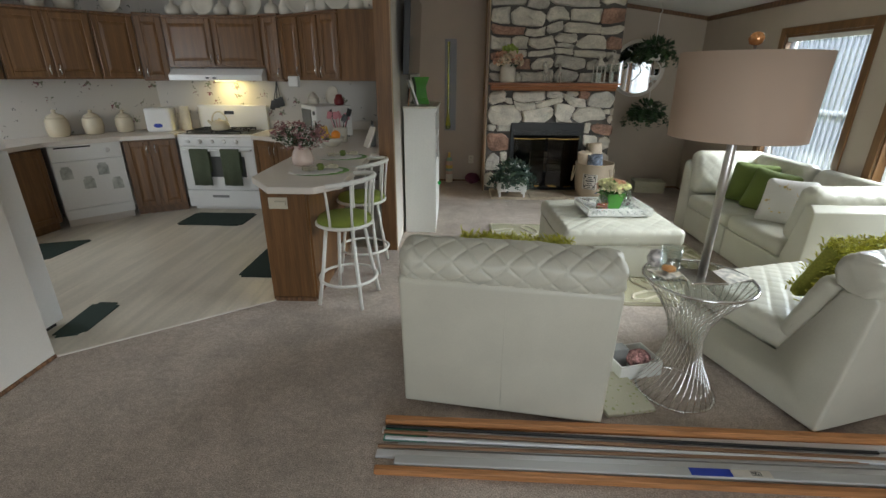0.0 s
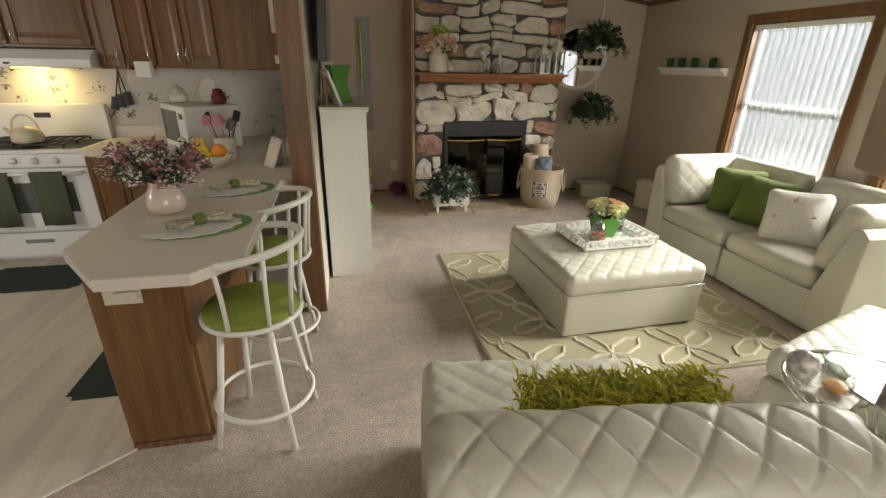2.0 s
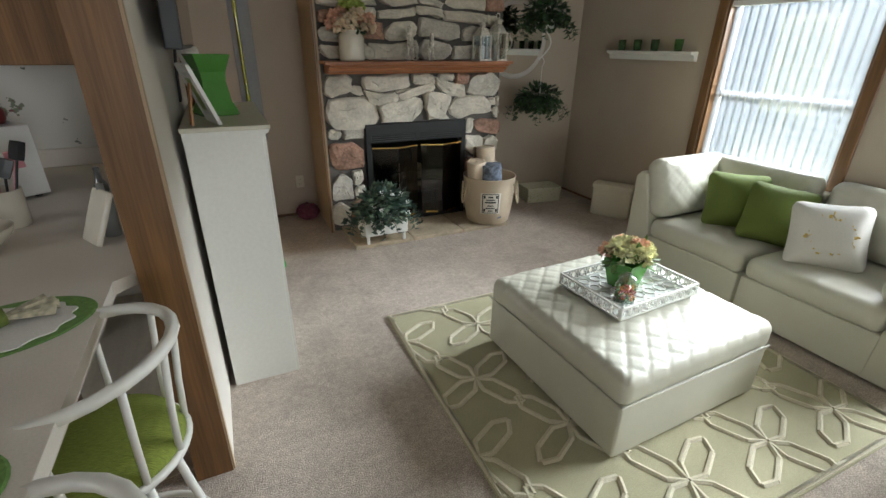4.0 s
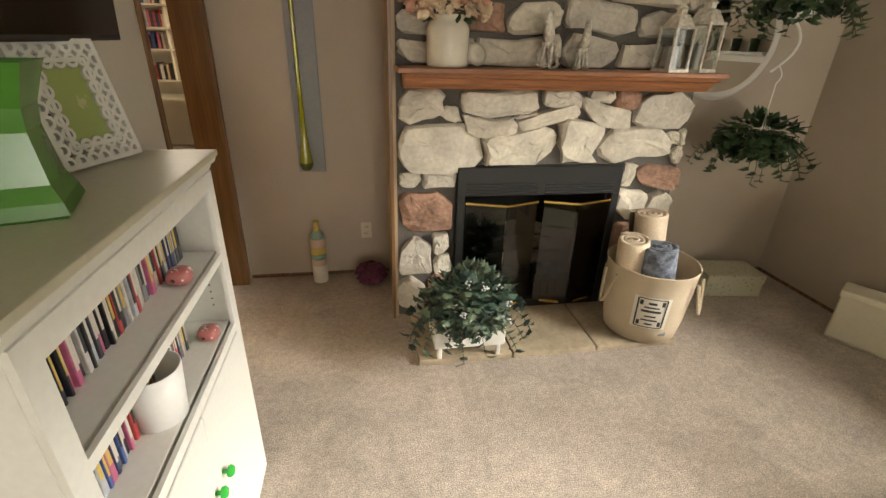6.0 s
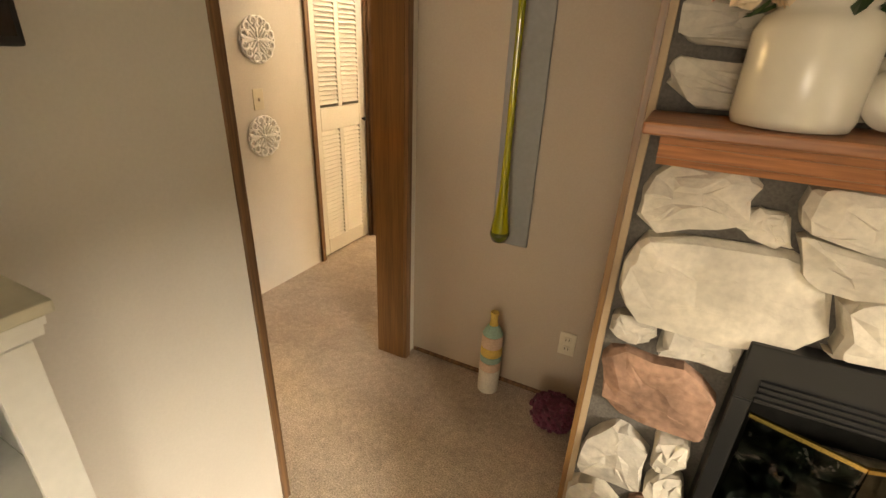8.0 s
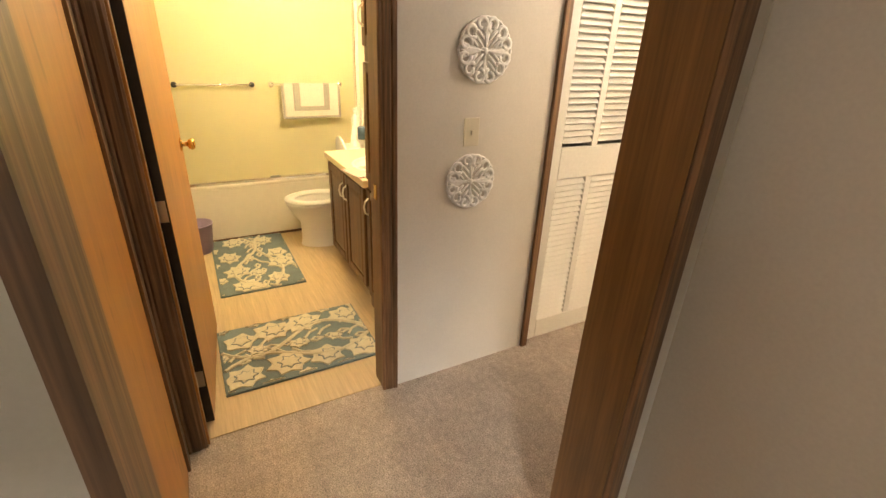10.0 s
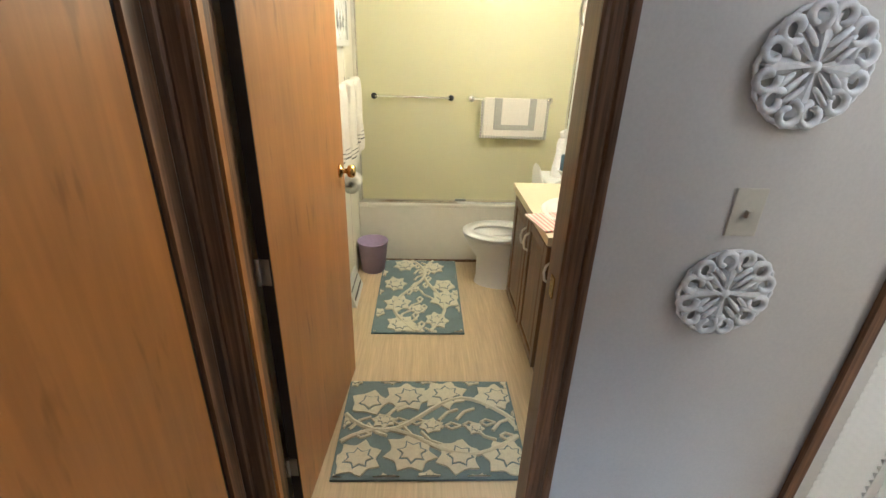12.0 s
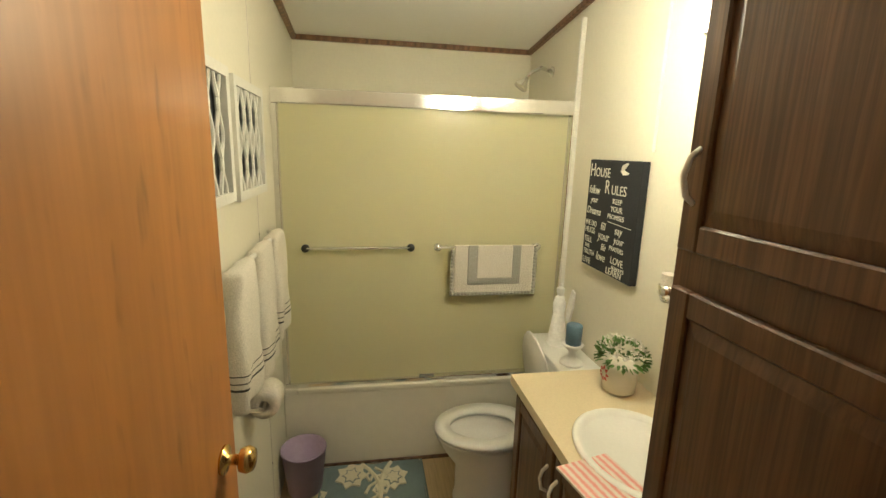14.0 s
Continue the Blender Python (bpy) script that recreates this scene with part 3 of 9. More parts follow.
structure("floor_bath", -4.1, -1.80, 5.98, 7.5, -0.01, 0.005, BATH_FLOOR, "pale wood-look vinyl bathroom floor")

structure("wall_divider", -0.66, -0.54, 4.05, 6.015, 0, 2.9, WALL_GREY, "pale greige painted partition wall")
structure("wall_back_left", -0.59, 0.42, 7.06, 7.16, 0, 3.0, WALL, "taupe painted wall beside the fireplace")
structure("wall_back_right", 2.10, 3.42, 6.76, 6.86, 0, 2.7, WALL, "taupe painted wall in the corner")
structure("wall_right_far", 3.30, 3.42, 5.10, 6.76, 0, 2.6, WALL, "taupe painted window wall")
structure("wall_right_below", 3.30, 3.42, -3, 5.10, 0, 0.62, WALL, "taupe painted wall under the windows")
structure("wall_right_above", 3.30, 3.42, -3, 5.10, 1.95, 2.6, WALL, "taupe painted wall over the windows")
structure("wall_right_pier", 3.30, 3.42, 3.66, 4.06, 0.62, 1.95, WALL, "narrow taupe wall between two windows")
structure("wall_right_near", 3.30, 3.42, -3, 2.40, 0.62, 1.95, WALL, "taupe painted wall")
structure("wall_kitchen_back", -6.0, -0.66, 5.83, 5.90, 0, 2.9, PAPER, "kitchen wall papered with small flower sprigs")
structure("wall_kitchen_left", -5.0, -4.9, -3, 4.75, 0, 2.9, PAPER, "kitchen side wall papered with flower sprigs")
slab_m = pose(-4.92, 4.35, 0, 0, 0, 50.5)
tagged(slab("wall_kitchen_diagonal", -0.1, 2.05, 0.0, 0.08, 0, 2.6, PAPER, m=slab_m), "angled kitchen wall papered with flower sprigs", kind="structure")
structure("wall_kitchen_right", -0.663, -0.655, 4.12, 5.83, 0, 2.6, PAPER, "papered kitchen face of the partition")
structure("wall_near_left", -6.0, -0.2, -3.1, -3.0, 0, 3.0, WALL, "taupe wall")
structure("wall_near_right", 2.2, 3.42, -3.1, -3.0, 0, 3.0, WALL, "taupe wall")
# opening assumed, left unseen behind the camera for the added area lamp
structure("wall_near_above", -0.2, 2.2, -3.1, -3.0, 2.05, 3.0, WALL, "taupe wall over the assumed opening")
structure("wall_near_below", -0.2, 2.2, -3.1, -3.0, 0, 0.5, WALL, "taupe wall below the assumed opening")
structure("wall_fridge_end", -2.44, -2.34, -3.0, 2.20, 0, 2.5, WALL_LIGHT, "cream end panel beside the refrigerator")
structure("wall_hall_left", -1.87, -1.77, 6.84, 7.655, 0, 2.7, WALL_LIGHT, "cream painted hall wall")
structure("wall_hall_corner", -1.87, -1.77, 5.90, 5.997, 0, 2.7, WALL_LIGHT, "narrow strip of cream hall wall")
structure("wall_hall_over_bath", -1.87, -1.77, 5.997, 6.84, 2.06, 2.7, WALL_LIGHT, "cream wall over the bathroom door")
structure("wall_hall_over_closet", -1.87, -1.77, 7.655, 8.32, 2.06, 2.7, WALL_LIGHT, "cream wall over the closet door")
structure("wall_hall_right", -0.72, -0.59, 6.99, 8.4, 0, 2.9, WALL_LIGHT, "cream hall wall")
structure("wall_hall_end_left", -2.6, -1.72, 8.32, 8.42, 0, 2.8, WALL_LIGHT, "cream wall at the end of the hall")
structure("wall_hall_end_over", -1.72, -0.72, 8.32, 8.42, 2.08, 2.8, WALL_LIGHT, "cream wall over the far doorway")
structure("wall_closet_back", -2.5, -2.4, 7.6, 8.32, 0, 2.7, WALL_LIGHT, "closet wall")
structure("wall_far_room_back", -4.5, 1.0, 11.6, 11.7, 0, 2.9, WALL_LIGHT, "cream wall of the far room")
structure("wall_far_room_left", -4.5, -4.4, 8.4, 11.6, 0, 2.9, WALL_LIGHT, "cream wall of the far room")
structure("wall_far_room_right", 0.9, 1.0, 8.4, 11.6, 0, 2.9, WALL_LIGHT, "cream wall of the far room")
structure("wall_bath_right", -4.9, -1.87, 7.5, 7.6, 0, 2.7, BATH_WALL, "pale yellow bathroom wall panel")
structure("wall_bath_left", -4.9, -1.87, 5.90, 5.98, 0, 2.7, BATH_WALL, "pale yellow bathroom wall panel")
structure("wall_bath_back", -4.9, -4.8, 5.98, 7.5, 0, 2.7, BATH_WALL, "pale wall behind the bath")

# vaulted ceiling, low along both sides
bm = bmesh.new()
for x0, z0, x1, z1 in ((-0.6, 2.84, 3.6, 2.25), (-6.2, 2.24, -0.6, 2.84)):
    v = [bm.verts.new(p) for p in ((x0, -3.2, z0), (x1, -3.2, z1), (x1, 13, z1), (x0, 13, z0), (x0, -3.2, z0 + .1), (x1, -3.2, z1 + .1), (x1, 13, z1 + .1), (x0, 13, z0 + .1))]
    for f in ((0, 1, 2, 3), (4, 5, 6, 7), (0, 1, 5, 4), (2, 3, 7, 6), (1, 2, 6, 5), (0, 3, 7, 4)):
        bm.faces.new([v[i] for i in f])
tagged(part("ceiling", bm, CEILING), "white vaulted ceiling", kind="structure")


def trim(name, points, w, h, material, label):
    """A bar of w by h drawn along straight pieces from point to point."""
    bm = bmesh.new()
    for a, b in zip(points, points[1:]):
        a, b = Vector(a), Vector(b)
        d = b - a
        m = Matrix.Translation((a + b) / 2) @ d.to_track_quat("X", "Z").to_matrix().to_4x4()
        box(bm, -d.length / 2, d.length / 2, -w / 2, w / 2, -h / 2, h / 2, m)
    bevel(bm, 0.004, 1)
    return tagged(part(name, bm, material), label, kind="structure")


trim("trim_crown_right", [(3.285, 6.74, 2.265), (3.285, -3, 2.265)], 0.03, 0.055, OAK_DARK, "dark oak crown moulding")
trim("trim_crown_back", [(2.14, 6.745, 2.435), (3.29, 6.745, 2.275)], 0.03, 0.055, OAK_DARK, "dark oak crown moulding")
trim("trim_crown_bath_back", [(-4.785, 5.98, 2.395), (-4.785, 7.5, 2.395)], 0.03, 0.06, OAK_DARK, "brown crown moulding over the bath")
trim("trim_crown_bath_right", [(-4.78, 7.485, 2.395), (-1.9, 7.485, 2.70)], 0.03, 0.06, OAK_DARK, "brown crown moulding")
trim("trim_crown_bath_left", [(-4.78, 5.995, 2.395), (-1.9, 5.995, 2.70)], 0.03, 0.06, OAK_DARK, "brown crown moulding")
for n, a, b in (("back_left", (-0.58, 7.054, 0.012), (0.40, 7.054, 0.012)), ("back_right", (2.14, 6.754, 0.012), (3.3, 6.754, 0.012)), ("right", (3.294, 6.75, 0.012), (3.294, 4.95, 0.012)),
                ("tub", (-4.012, 5.99, 0.012), (-4.012, 7.1, 0.012)), ("fridge_panel", (-2.334, 2.2, 0.012), (-2.334, -3.0, 0.012))):
    trim("baseboard_" + n, [a, b], 0.012, 0.024, OAK_DARK, "thin brown base moulding")

# timber ends of the partition and casings
structure("trim_post_kitchen", -0.675, -0.545, 4.02, 4.05, 0, 2.8, OAK, "oak board on the end of the partition wall")
structure("trim_post_edge", -0.545, -0.537, 4.026, 4.06, 0, 2.8, WALL_TAN, "tan corner edge of the partition")
structure("trim_partition_end", -0.665, -0.528, 6.015, 6.042, 0, 2.8, OAK_DARK, "oak end casing of the partition wall")
structure("trim_hall_post", -0.755, -0.592, 6.955, 6.99, 0, 2.8, OAK, "oak casing board at the hall opening")
structure("trim_hall_post_edge", -0.592, -0.575, 6.96, 7.0, 0, 2.8, OAK_DARK, "oak edge strip at the hall opening")


def casing(name, outer, inner, x, y0, y1, z, flip=1):
    """Flat wooden casing round an opening in a wall that faces x, with its jambs."""
    structure(name + "_left", min(x, x + outer), max(x, x + outer), y0 - inner, y0, 0, z + inner, OAK_DARK, "dark oak door casing")
    structure(name + "_right", min(x, x + outer), max(x, x + outer), y1, y1 + inner, 0, z + inner, OAK_DARK, "dark oak door casing")
    structure(name + "_head", min(x, x + outer), max(x, x + outer), y0, y1, z, z + inner, OAK_DARK, "dark oak door casing")


def moulded_casing(name, y0, y1, x, z1, thick_at_low):
    """An upright casing board with stepped beads, thickest at one edge, on a wall that faces x."""
    w = y1 - y0
    profile = [(0.0, 0.007), (0.10, 0.012), (0.22, 0.010), (0.30, 0.014), (0.62, 0.016), (0.70, 0.012), (0.78, 0.019), (1.0, 0.020)]
    if thick_at_low:
        profile = [(1 - u, d) for u, d in reversed(profile)]
    pts = [(x, y0)] + [(x + d, y0 + u * w) for u, d in profile] + [(x, y1)]
    bm = bmesh.new()
    prism(bm, pts, 0, z1)
    bmesh.ops.recalc_face_normals(bm, faces=bm.faces)
    tagged(part(name, bm, OAK_DARK), "dark grained oak door casing with stepped beads", kind="structure")


moulded_casing("trim_bath_casing_left", 5.932, 6.016, -1.77, 2.10, True)
moulded_casing("trim_bath_casing_right", 6.802, 6.874, -1.77, 2.10, False)
structure("trim_bath_casing_head", -1.77, -1.752, 6.016, 6.802, 2.04, 2.10, OAK_DARK, "dark oak door casing")
structure("trim_bath_jamb_left", -1.872, -1.772, 5.998, 6.014, 0, 2.05, OAK_DARK, "dark oak door jamb")
structure("trim_bath_stop_left", -1.80, -1.775, 6.0145, 6.024, 0, 2.05, DOOR_WOOD, "varnished door stop")
structure("trim_bath_jamb_right", -1.875, -1.772, 6.806, 6.842, 0, 2.05, OAK, "oak door jamb with strike plate")
structure("trim_strike_plate", -1.835, -1.805, 6.8025, 6.8055, 0.98, 1.04, BRASS, "brass strike plate")
casing("trim_closet_casing", 0.018, 0.035, -1.768, 7.687, 8.275, 2.04)
structure("trim_far_door_left", -1.745, -1.66, 8.30, 8.44, 0, 2.08, OAK_DARK, "oak casing of the far doorway")
structure("trim_far_door_right", -0.80, -0.722, 8.30, 8.44, 0, 2.08, OAK_DARK, "oak casing of the far doorway")
structure("trim_south_casing", -1.719, -1.662, 5.902, 5.948, 0, 2.10, OAK_DARK, "dark oak casing of the closed door")
# no real part: a near-black strip paints the shade in the gap
structure("trim_south_shade_gap", -1.662, -1.652, 5.902, 5.936, 0, 2.10, DOOR_SHADE, "dark strip painted as the shaded gap beside the closed door")
structure("wall_hall_south", -1.768, -1.719, 5.902, 5.928, 0, 2.7, WALL_LIGHT, "narrow strip of cream hall wall beside the closed door")


# closed flush door on the short hall wall
def flush_door(name, m, w, h, label):
    d = tagged(thing(name, m, label, "door"), kind="structure")
    bm = bmesh.new()
    box(bm, 0, w, -0.018, 0.018, 0.012, h)
    bevel(bm, 0.003, 1)
    part("leaf", bm, DOOR_WOOD, d)
    return d


flush_door("door_1", pose(-1.65, 5.921, 0, 0, 0, 0), 0.80, 2.03, "flush orange-brown wood veneer door, closed, in the hall")


# ---- fireplace ----
chimney = tagged(new("chimney"), "floor-to-ceiling cream rubble stone chimney breast", "chimney", kind="structure")
for b in ((0.42, 0.80, 6.46, 7.05, 0, 2.76), (1.695, 2.12, 6.46, 7.05, 0, 2.76), (0.80, 1.695, 6.46, 7.05, 0.80, 2.76), (0.80, 1.695, 6.80, 7.05, 0, 0.80)):
    bm = bmesh.new()
    box(bm, *b)
    part("mortar_wall", bm, MORTAR, chimney)
bm = bmesh.new()
box(bm, 0.395, 0.42, 6.43, 7.06, 0, 2.76)
part("side_panel", bm, WALL_TAN, chimney, "tan painted side of the chimney")
bm = bmesh.new()
box(bm, 0.385, 0.402, 6.415, 6.432, 0, 2.76)
part("corner_bead", bm, OAK, chimney, "narrow wooden corner strip")


def wander(x, z):
    """Lets the joints between the stones wander."""
    p = Vector((x * 2.6, 0, z * 2.6))
    edge = min(1, max(0, (x - 0.425) / 0.12), max(0, (2.12 - x) / 0.12)) if not (0.70 < x < 1.80 and z < 0.97) else 0
    low = min(1, max(0, abs(z - 1.435) - 0.05) / 0.1)
    if z < 0.955 and (x < 0.75 or x > 1.74):
        edge = 0.35
    return x + 0.11 * edge * noise.noise(p), z + 0.085 * edge * low * noise.noise(p + Vector((7, 3, 1)))


def stone(x0, x1, z0, z1, material, proud=0.05, lean=None):
    """One rough-faced rubble stone set on the chimney face."""
    w, h = x1 - x0 - 0.012, z1 - z0 - 0.012
    cx, cz = (x0 + x1) / 2, (z0 + z1) / 2
    c = min(w, h)
    outline = []
    skew, slope = rnd(-0.10, 0.10), lean or 0
    for sx, sz in ((1, 1), (-1, 1), (-1, -1), (1, -1)):
        big = rnd(0, 1) < 0.45
        ca, cb = rnd(0.25, 0.75) * c if big else rnd(0.05, 0.25) * c, rnd(0.2, 0.5) * c if big else rnd(0.05, 0.25) * c
        if lean is not None:
            ca, cb = rnd(0.12, 0.44) * c, rnd(0.10, 0.44) * c
        ca = min(ca, w * 0.42)
        p, q = (sx * w / 2, sz * (h / 2 - cb)), (sx * (w / 2 - ca), sz * h / 2)
        if sx * sz < 0:
            p, q = q, p
        bow = 0.05 * c
        mid = ((p[0] + q[0]) / 2 + sx * bow * 0.5, (p[1] + q[1]) / 2 + sz * bow * 0.5)
        outline += [p, mid, q]
    # a broken edge on each straight side
    sides = []
    for i, p in enumerate(outline):
        sides.append(p)
        if i % 3 == 2:
            q = outline[(i + 1) % len(outline)]
            f, k = rnd(0.3, 0.7), 1 + rnd(-0.05, 0.03)
            sides.append(((p[0] + (q[0] - p[0]) * f) * k, (p[1] + (q[1] - p[1]) * f) * k))
    outline = sides
    bm = bmesh.new()
    rings = []
    tilt_x, tilt_z = rnd(-0.16, 0.16), rnd(-0.2, 0.2)
    n = len(outline)
    for inset, out in ((1.0, 0.0), (0.99, proud * 0.62), (0.935, proud * 0.95), (0.66, proud * 1.04), (0.3, proud * 1.06)):
        ring = []
        for x, z in outline:
            j = 0.010 if inset < 0.98 else 0.004
            px, pz = x * inset + rnd(-j, j) + z * skew * inset, (z + x * slope) * inset + rnd(-j, j)
            o = out + (px * tilt_x + pz * tilt_z + rnd(-0.005, 0.005) + 0.010 * noise.noise(Vector((cx + px, 3.0, cz + pz)) * 11) if out else 0)
            wx, wz = wander(cx + px, cz + pz)
            ring.append(bm.verts.new((wx, 6.462 - max(o, 0.0), wz)))
        rings.append(ring)
    for a, b in zip(rings, rings[1:]):
        for k in range(n):
            bm.faces.new((a[k], a[(k + 1) % n], b[(k + 1) % n], b[k]))
    bm.faces.new(rings[-1])
    return part("stone", bm, material, chimney)


def course(z0, z1, x0, x1, widths, brown=()):
    """A row of stones; widths are shares of its length, negative ones are split in two small stones one over the other."""
    total, x = sum(abs(w) for w in widths), x0
    for i, w in enumerate(widths):
        xa = x + abs(w) / total * (x1 - x0)
        m = STONE_BROWN if i in brown else random.choice((STONE, STONE, STONE_GREY))
        if w < 0:
            zm = z0 + (z1 - z0) * rnd(0.4, 0.6)
            stone(x, xa, z0, zm, m)
            stone(x, xa, zm, z1, STONE)
        else:
            stone(x, xa, z0 + rnd(0, 0.012), z1 - rnd(0, 0.012), m)
        x = xa


random.seed(11)
# large rounded boulders over the firebox, smaller wedges between them and the mantel
for x0, x1, z0, z1, lean in ((0.425, 0.875, 0.957, 1.185, 0.06), (0.87, 1.28, 0.957, 1.165, -0.05), (1.275, 1.645, 0.957, 1.195, 0), (1.63, 1.98, 0.957, 1.165, 0.05),
                             (0.425, 0.70, 1.185, 1.37, 0.10), (0.785, 1.235, 1.255, 1.372, 0.05), (0.79, 1.11, 1.145, 1.262, 0.08), (1.09, 1.41, 1.155, 1.265, 0.22),
                             (1.245, 1.445, 1.265, 1.374, 0), (1.43, 1.79, 1.175, 1.315, -0.22), (1.80, 2.12, 1.155, 1.37, 0.14)):
    stone(x0, x1, z0, z1, random.choice((STONE, STONE, STONE_GREY)), 0.055, lean)
stone(1.655, 1.83, 1.275, 1.37, STONE_BROWN, 0.05, -0.15)
for x0, x1, z0, z1 in ((0.67, 0.785, 1.185, 1.275), (1.475, 1.65, 1.315, 1.374), (1.955, 2.045, 1.08, 1.16), (2.05, 2.12, 1.06, 1.165), (1.985, 2.12, 0.957, 1.065), (1.10, 1.225, 1.235, 1.27)):
    stone(x0, x1, z0, z1, STONE, 0.04)
course(0.845, 0.955, 0.425, 0.745, (0.8, 1.2))
course(0.57, 0.845, 0.425, 0.745, (1,), (0,))
course(0.30, 0.57, 0.425, 0.745, (1.3, -0.7))
course(0.03, 0.30, 0.425, 0.745, (1, 0.8), (1,))
course(0.80, 0.955, 1.755, 2.12, (0.35, 1.4), (1,))
course(0.60, 0.80, 1.755, 2.12, (1.0, 0.8))
course(0.33, 0.60, 1.755, 2.12, (0.8, 1.0), (0,))
course(0.03, 0.33, 1.755, 2.12, (1.1, 0.9))
course(1.47, 1.60, 0.425, 2.12, (0.9, 0.55, 1.5, 1.0, 0.7, 1.1), (5,))
course(1.60, 1.74, 0.425, 2.12, (0.8, 1.3, 1.0, 1.5, 0.9, 0.9), (1,))
course(1.74, 1.86, 0.425, 2.12, (1.2, 0.7, 1.0, 1.1, 1.4, 0.8), (0,))
course(1.86, 2.06, 0.425, 2.12, (0.8, 0.9, 1.0, -0.8, 1.2, 0.7), (5,))
course(2.06, 2.18, 0.425, 2.12, (1.3, 0.9, 0.7, 1.2, 1.0), (0,))
course(2.18, 2.36, 0.425, 2.12, (0.8, 1.2, 1.1, 0.9, 1.1), (4,))
course(2.36, 2.55, 0.425, 2.12, (1.0, 0.8, 1.3, 0.9))
course(2.55, 2.75, 0.425, 2.12, (1.2, 1.0, 1.0, 0.9))

mantel = tagged(new("mantel_shelf"), "reddish oak mantel shelf with moulded edge, on the stone chimney", "mantel")
bm = bmesh.new()
box(bm, 0.415, 2.10, 6.20, 6.43, 1.448, 1.472)
bevel(bm, 0.005, 2)
part("top_board", bm, MANTEL, mantel)
bm = bmesh.new()
extrude(bm, [(6.43, 1.375), (6.30, 1.375), (6.285, 1.392), (6.262, 1.398), (6.25, 1.425), (6.215, 1.432), (6.208, 1.447), (6.43, 1.447)], 0.45, 2.065)
part("moulding", bm, MANTEL, mantel)

hearth = tagged(new("hearth"), "low hearth of tan stone slabs on the carpet", "hearth", kind="structure")
for x0, x1 in ((0.49, 1.005), (1.015, 1.50), (1.51, 2.0)):
    bm = bmesh.new()
    box(bm, x0, x1, 5.94, 6.46, 0.0, 0.034)
    bevel(bm, 0.006, 2)
    part("slab", bm, HEARTH, hearth)

fire = thing("fireplace_insert", pose(0, 0, 0), "black metal fireplace insert with folding glass doors and brass edges", "fireplace")
for b in ((0.755, 1.74, 6.395, 6.455, 0.79, 0.955), (0.755, 0.80, 6.395, 6.455, 0.035, 0.79), (1.695, 1.74, 6.395, 6.455, 0.035, 0.79), (0.80, 1.695, 6.395, 6.455, 0.035, 0.085)):
    bm = bmesh.new()
    box(bm, *b)
    bevel(bm, 0.003, 1)
    part("surround_bar", bm, BLACK, fire)
for i in range(2):
    for k in range(4):
        bm = bmesh.new()
        x0 = 0.80 + i * 0.47
        box(bm, x0, x0 + 0.42, 6.385, 6.396, 0.80 + k * 0.018, 0.808 + k * 0.018)
        part("louvre", bm, BLACK, fire)
for b in ((0.812, 1.683, 6.785, 6.795, 0.04, 0.79), (0.803, 0.812, 6.456, 6.795, 0.04, 0.79), (1.683, 1.692, 6.456, 6.795, 0.04, 0.79), (0.812, 1.683, 6.456, 6.785, 0.035, 0.05), (0.803, 1.692, 6.456, 6.795, 0.79, 0.797)):
    bm = bmesh.new()
    box(bm, *b)
    part("firebox_lining", bm, SOOT, fire)
for k in range(3):
    bm = bmesh.new()
    tube(bm, [(1.0 + 0.04 * k, 6.56 + 0.05 * k, 0.30 + 0.09 * k), (1.25, 6.55 + 0.05 * k, 0.32 + 0.09 * k), (1.50 - 0.06 * k, 6.58 + 0.04 * k, 0.31 + 0.08 * k)], [0.042, 0.046, 0.038], 9)
    part("log", bm, LOG, fire, "pale gas log")
bm = bmesh.new()
for k in range(9):
    box(bm, 1.03 + 0.055 * k, 1.042 + 0.055 * k, 6.50, 6.512, 0.05, 0.30)
box(bm, 1.0, 1.52, 6.50, 6.70, 0.25, 0.262)
box(bm, 1.0, 1.52, 6.50, 6.512, 0.15, 0.165)
part("grate", bm, BLACK, fire)
for a, b in (((0.805, 6.40), (1.03, 6.33)), ((1.03, 6.33), (1.235, 6.395)), ((1.27, 6.395), (1.47, 6.33)), ((1.47, 6.33), (1.69, 6.40))):
    d = Vector((b[0] - a[0], b[1] - a[1], 0))
    m = Matrix.Translation((a[0], a[1] - 0.004, 0)) @ pose(0, 0, 0, 0, 0, math.degrees(math.atan2(d.y, d.x)))
    bm = bmesh.new()
    box(bm, 0.004, d.length - 0.004, -0.003, 0.003, 0.09, 0.745)
    door = part("glass_door", bm, DARK_GLASS, fire, "folding smoked glass panel", at=m)
    bm = bmesh.new()
    box(bm, 0, d.length, -0.005, 0.005, 0.745, 0.757)
    part("top_edge", bm, BRASS, door, "brass top edge")
    bm = bmesh.new()
    box(bm, d.length / 2 - 0.06, d.length / 2 + 0.06, -0.012, -0.004, 0.088, 0.105)
    part("bottom_pull", bm, BRASS, door)


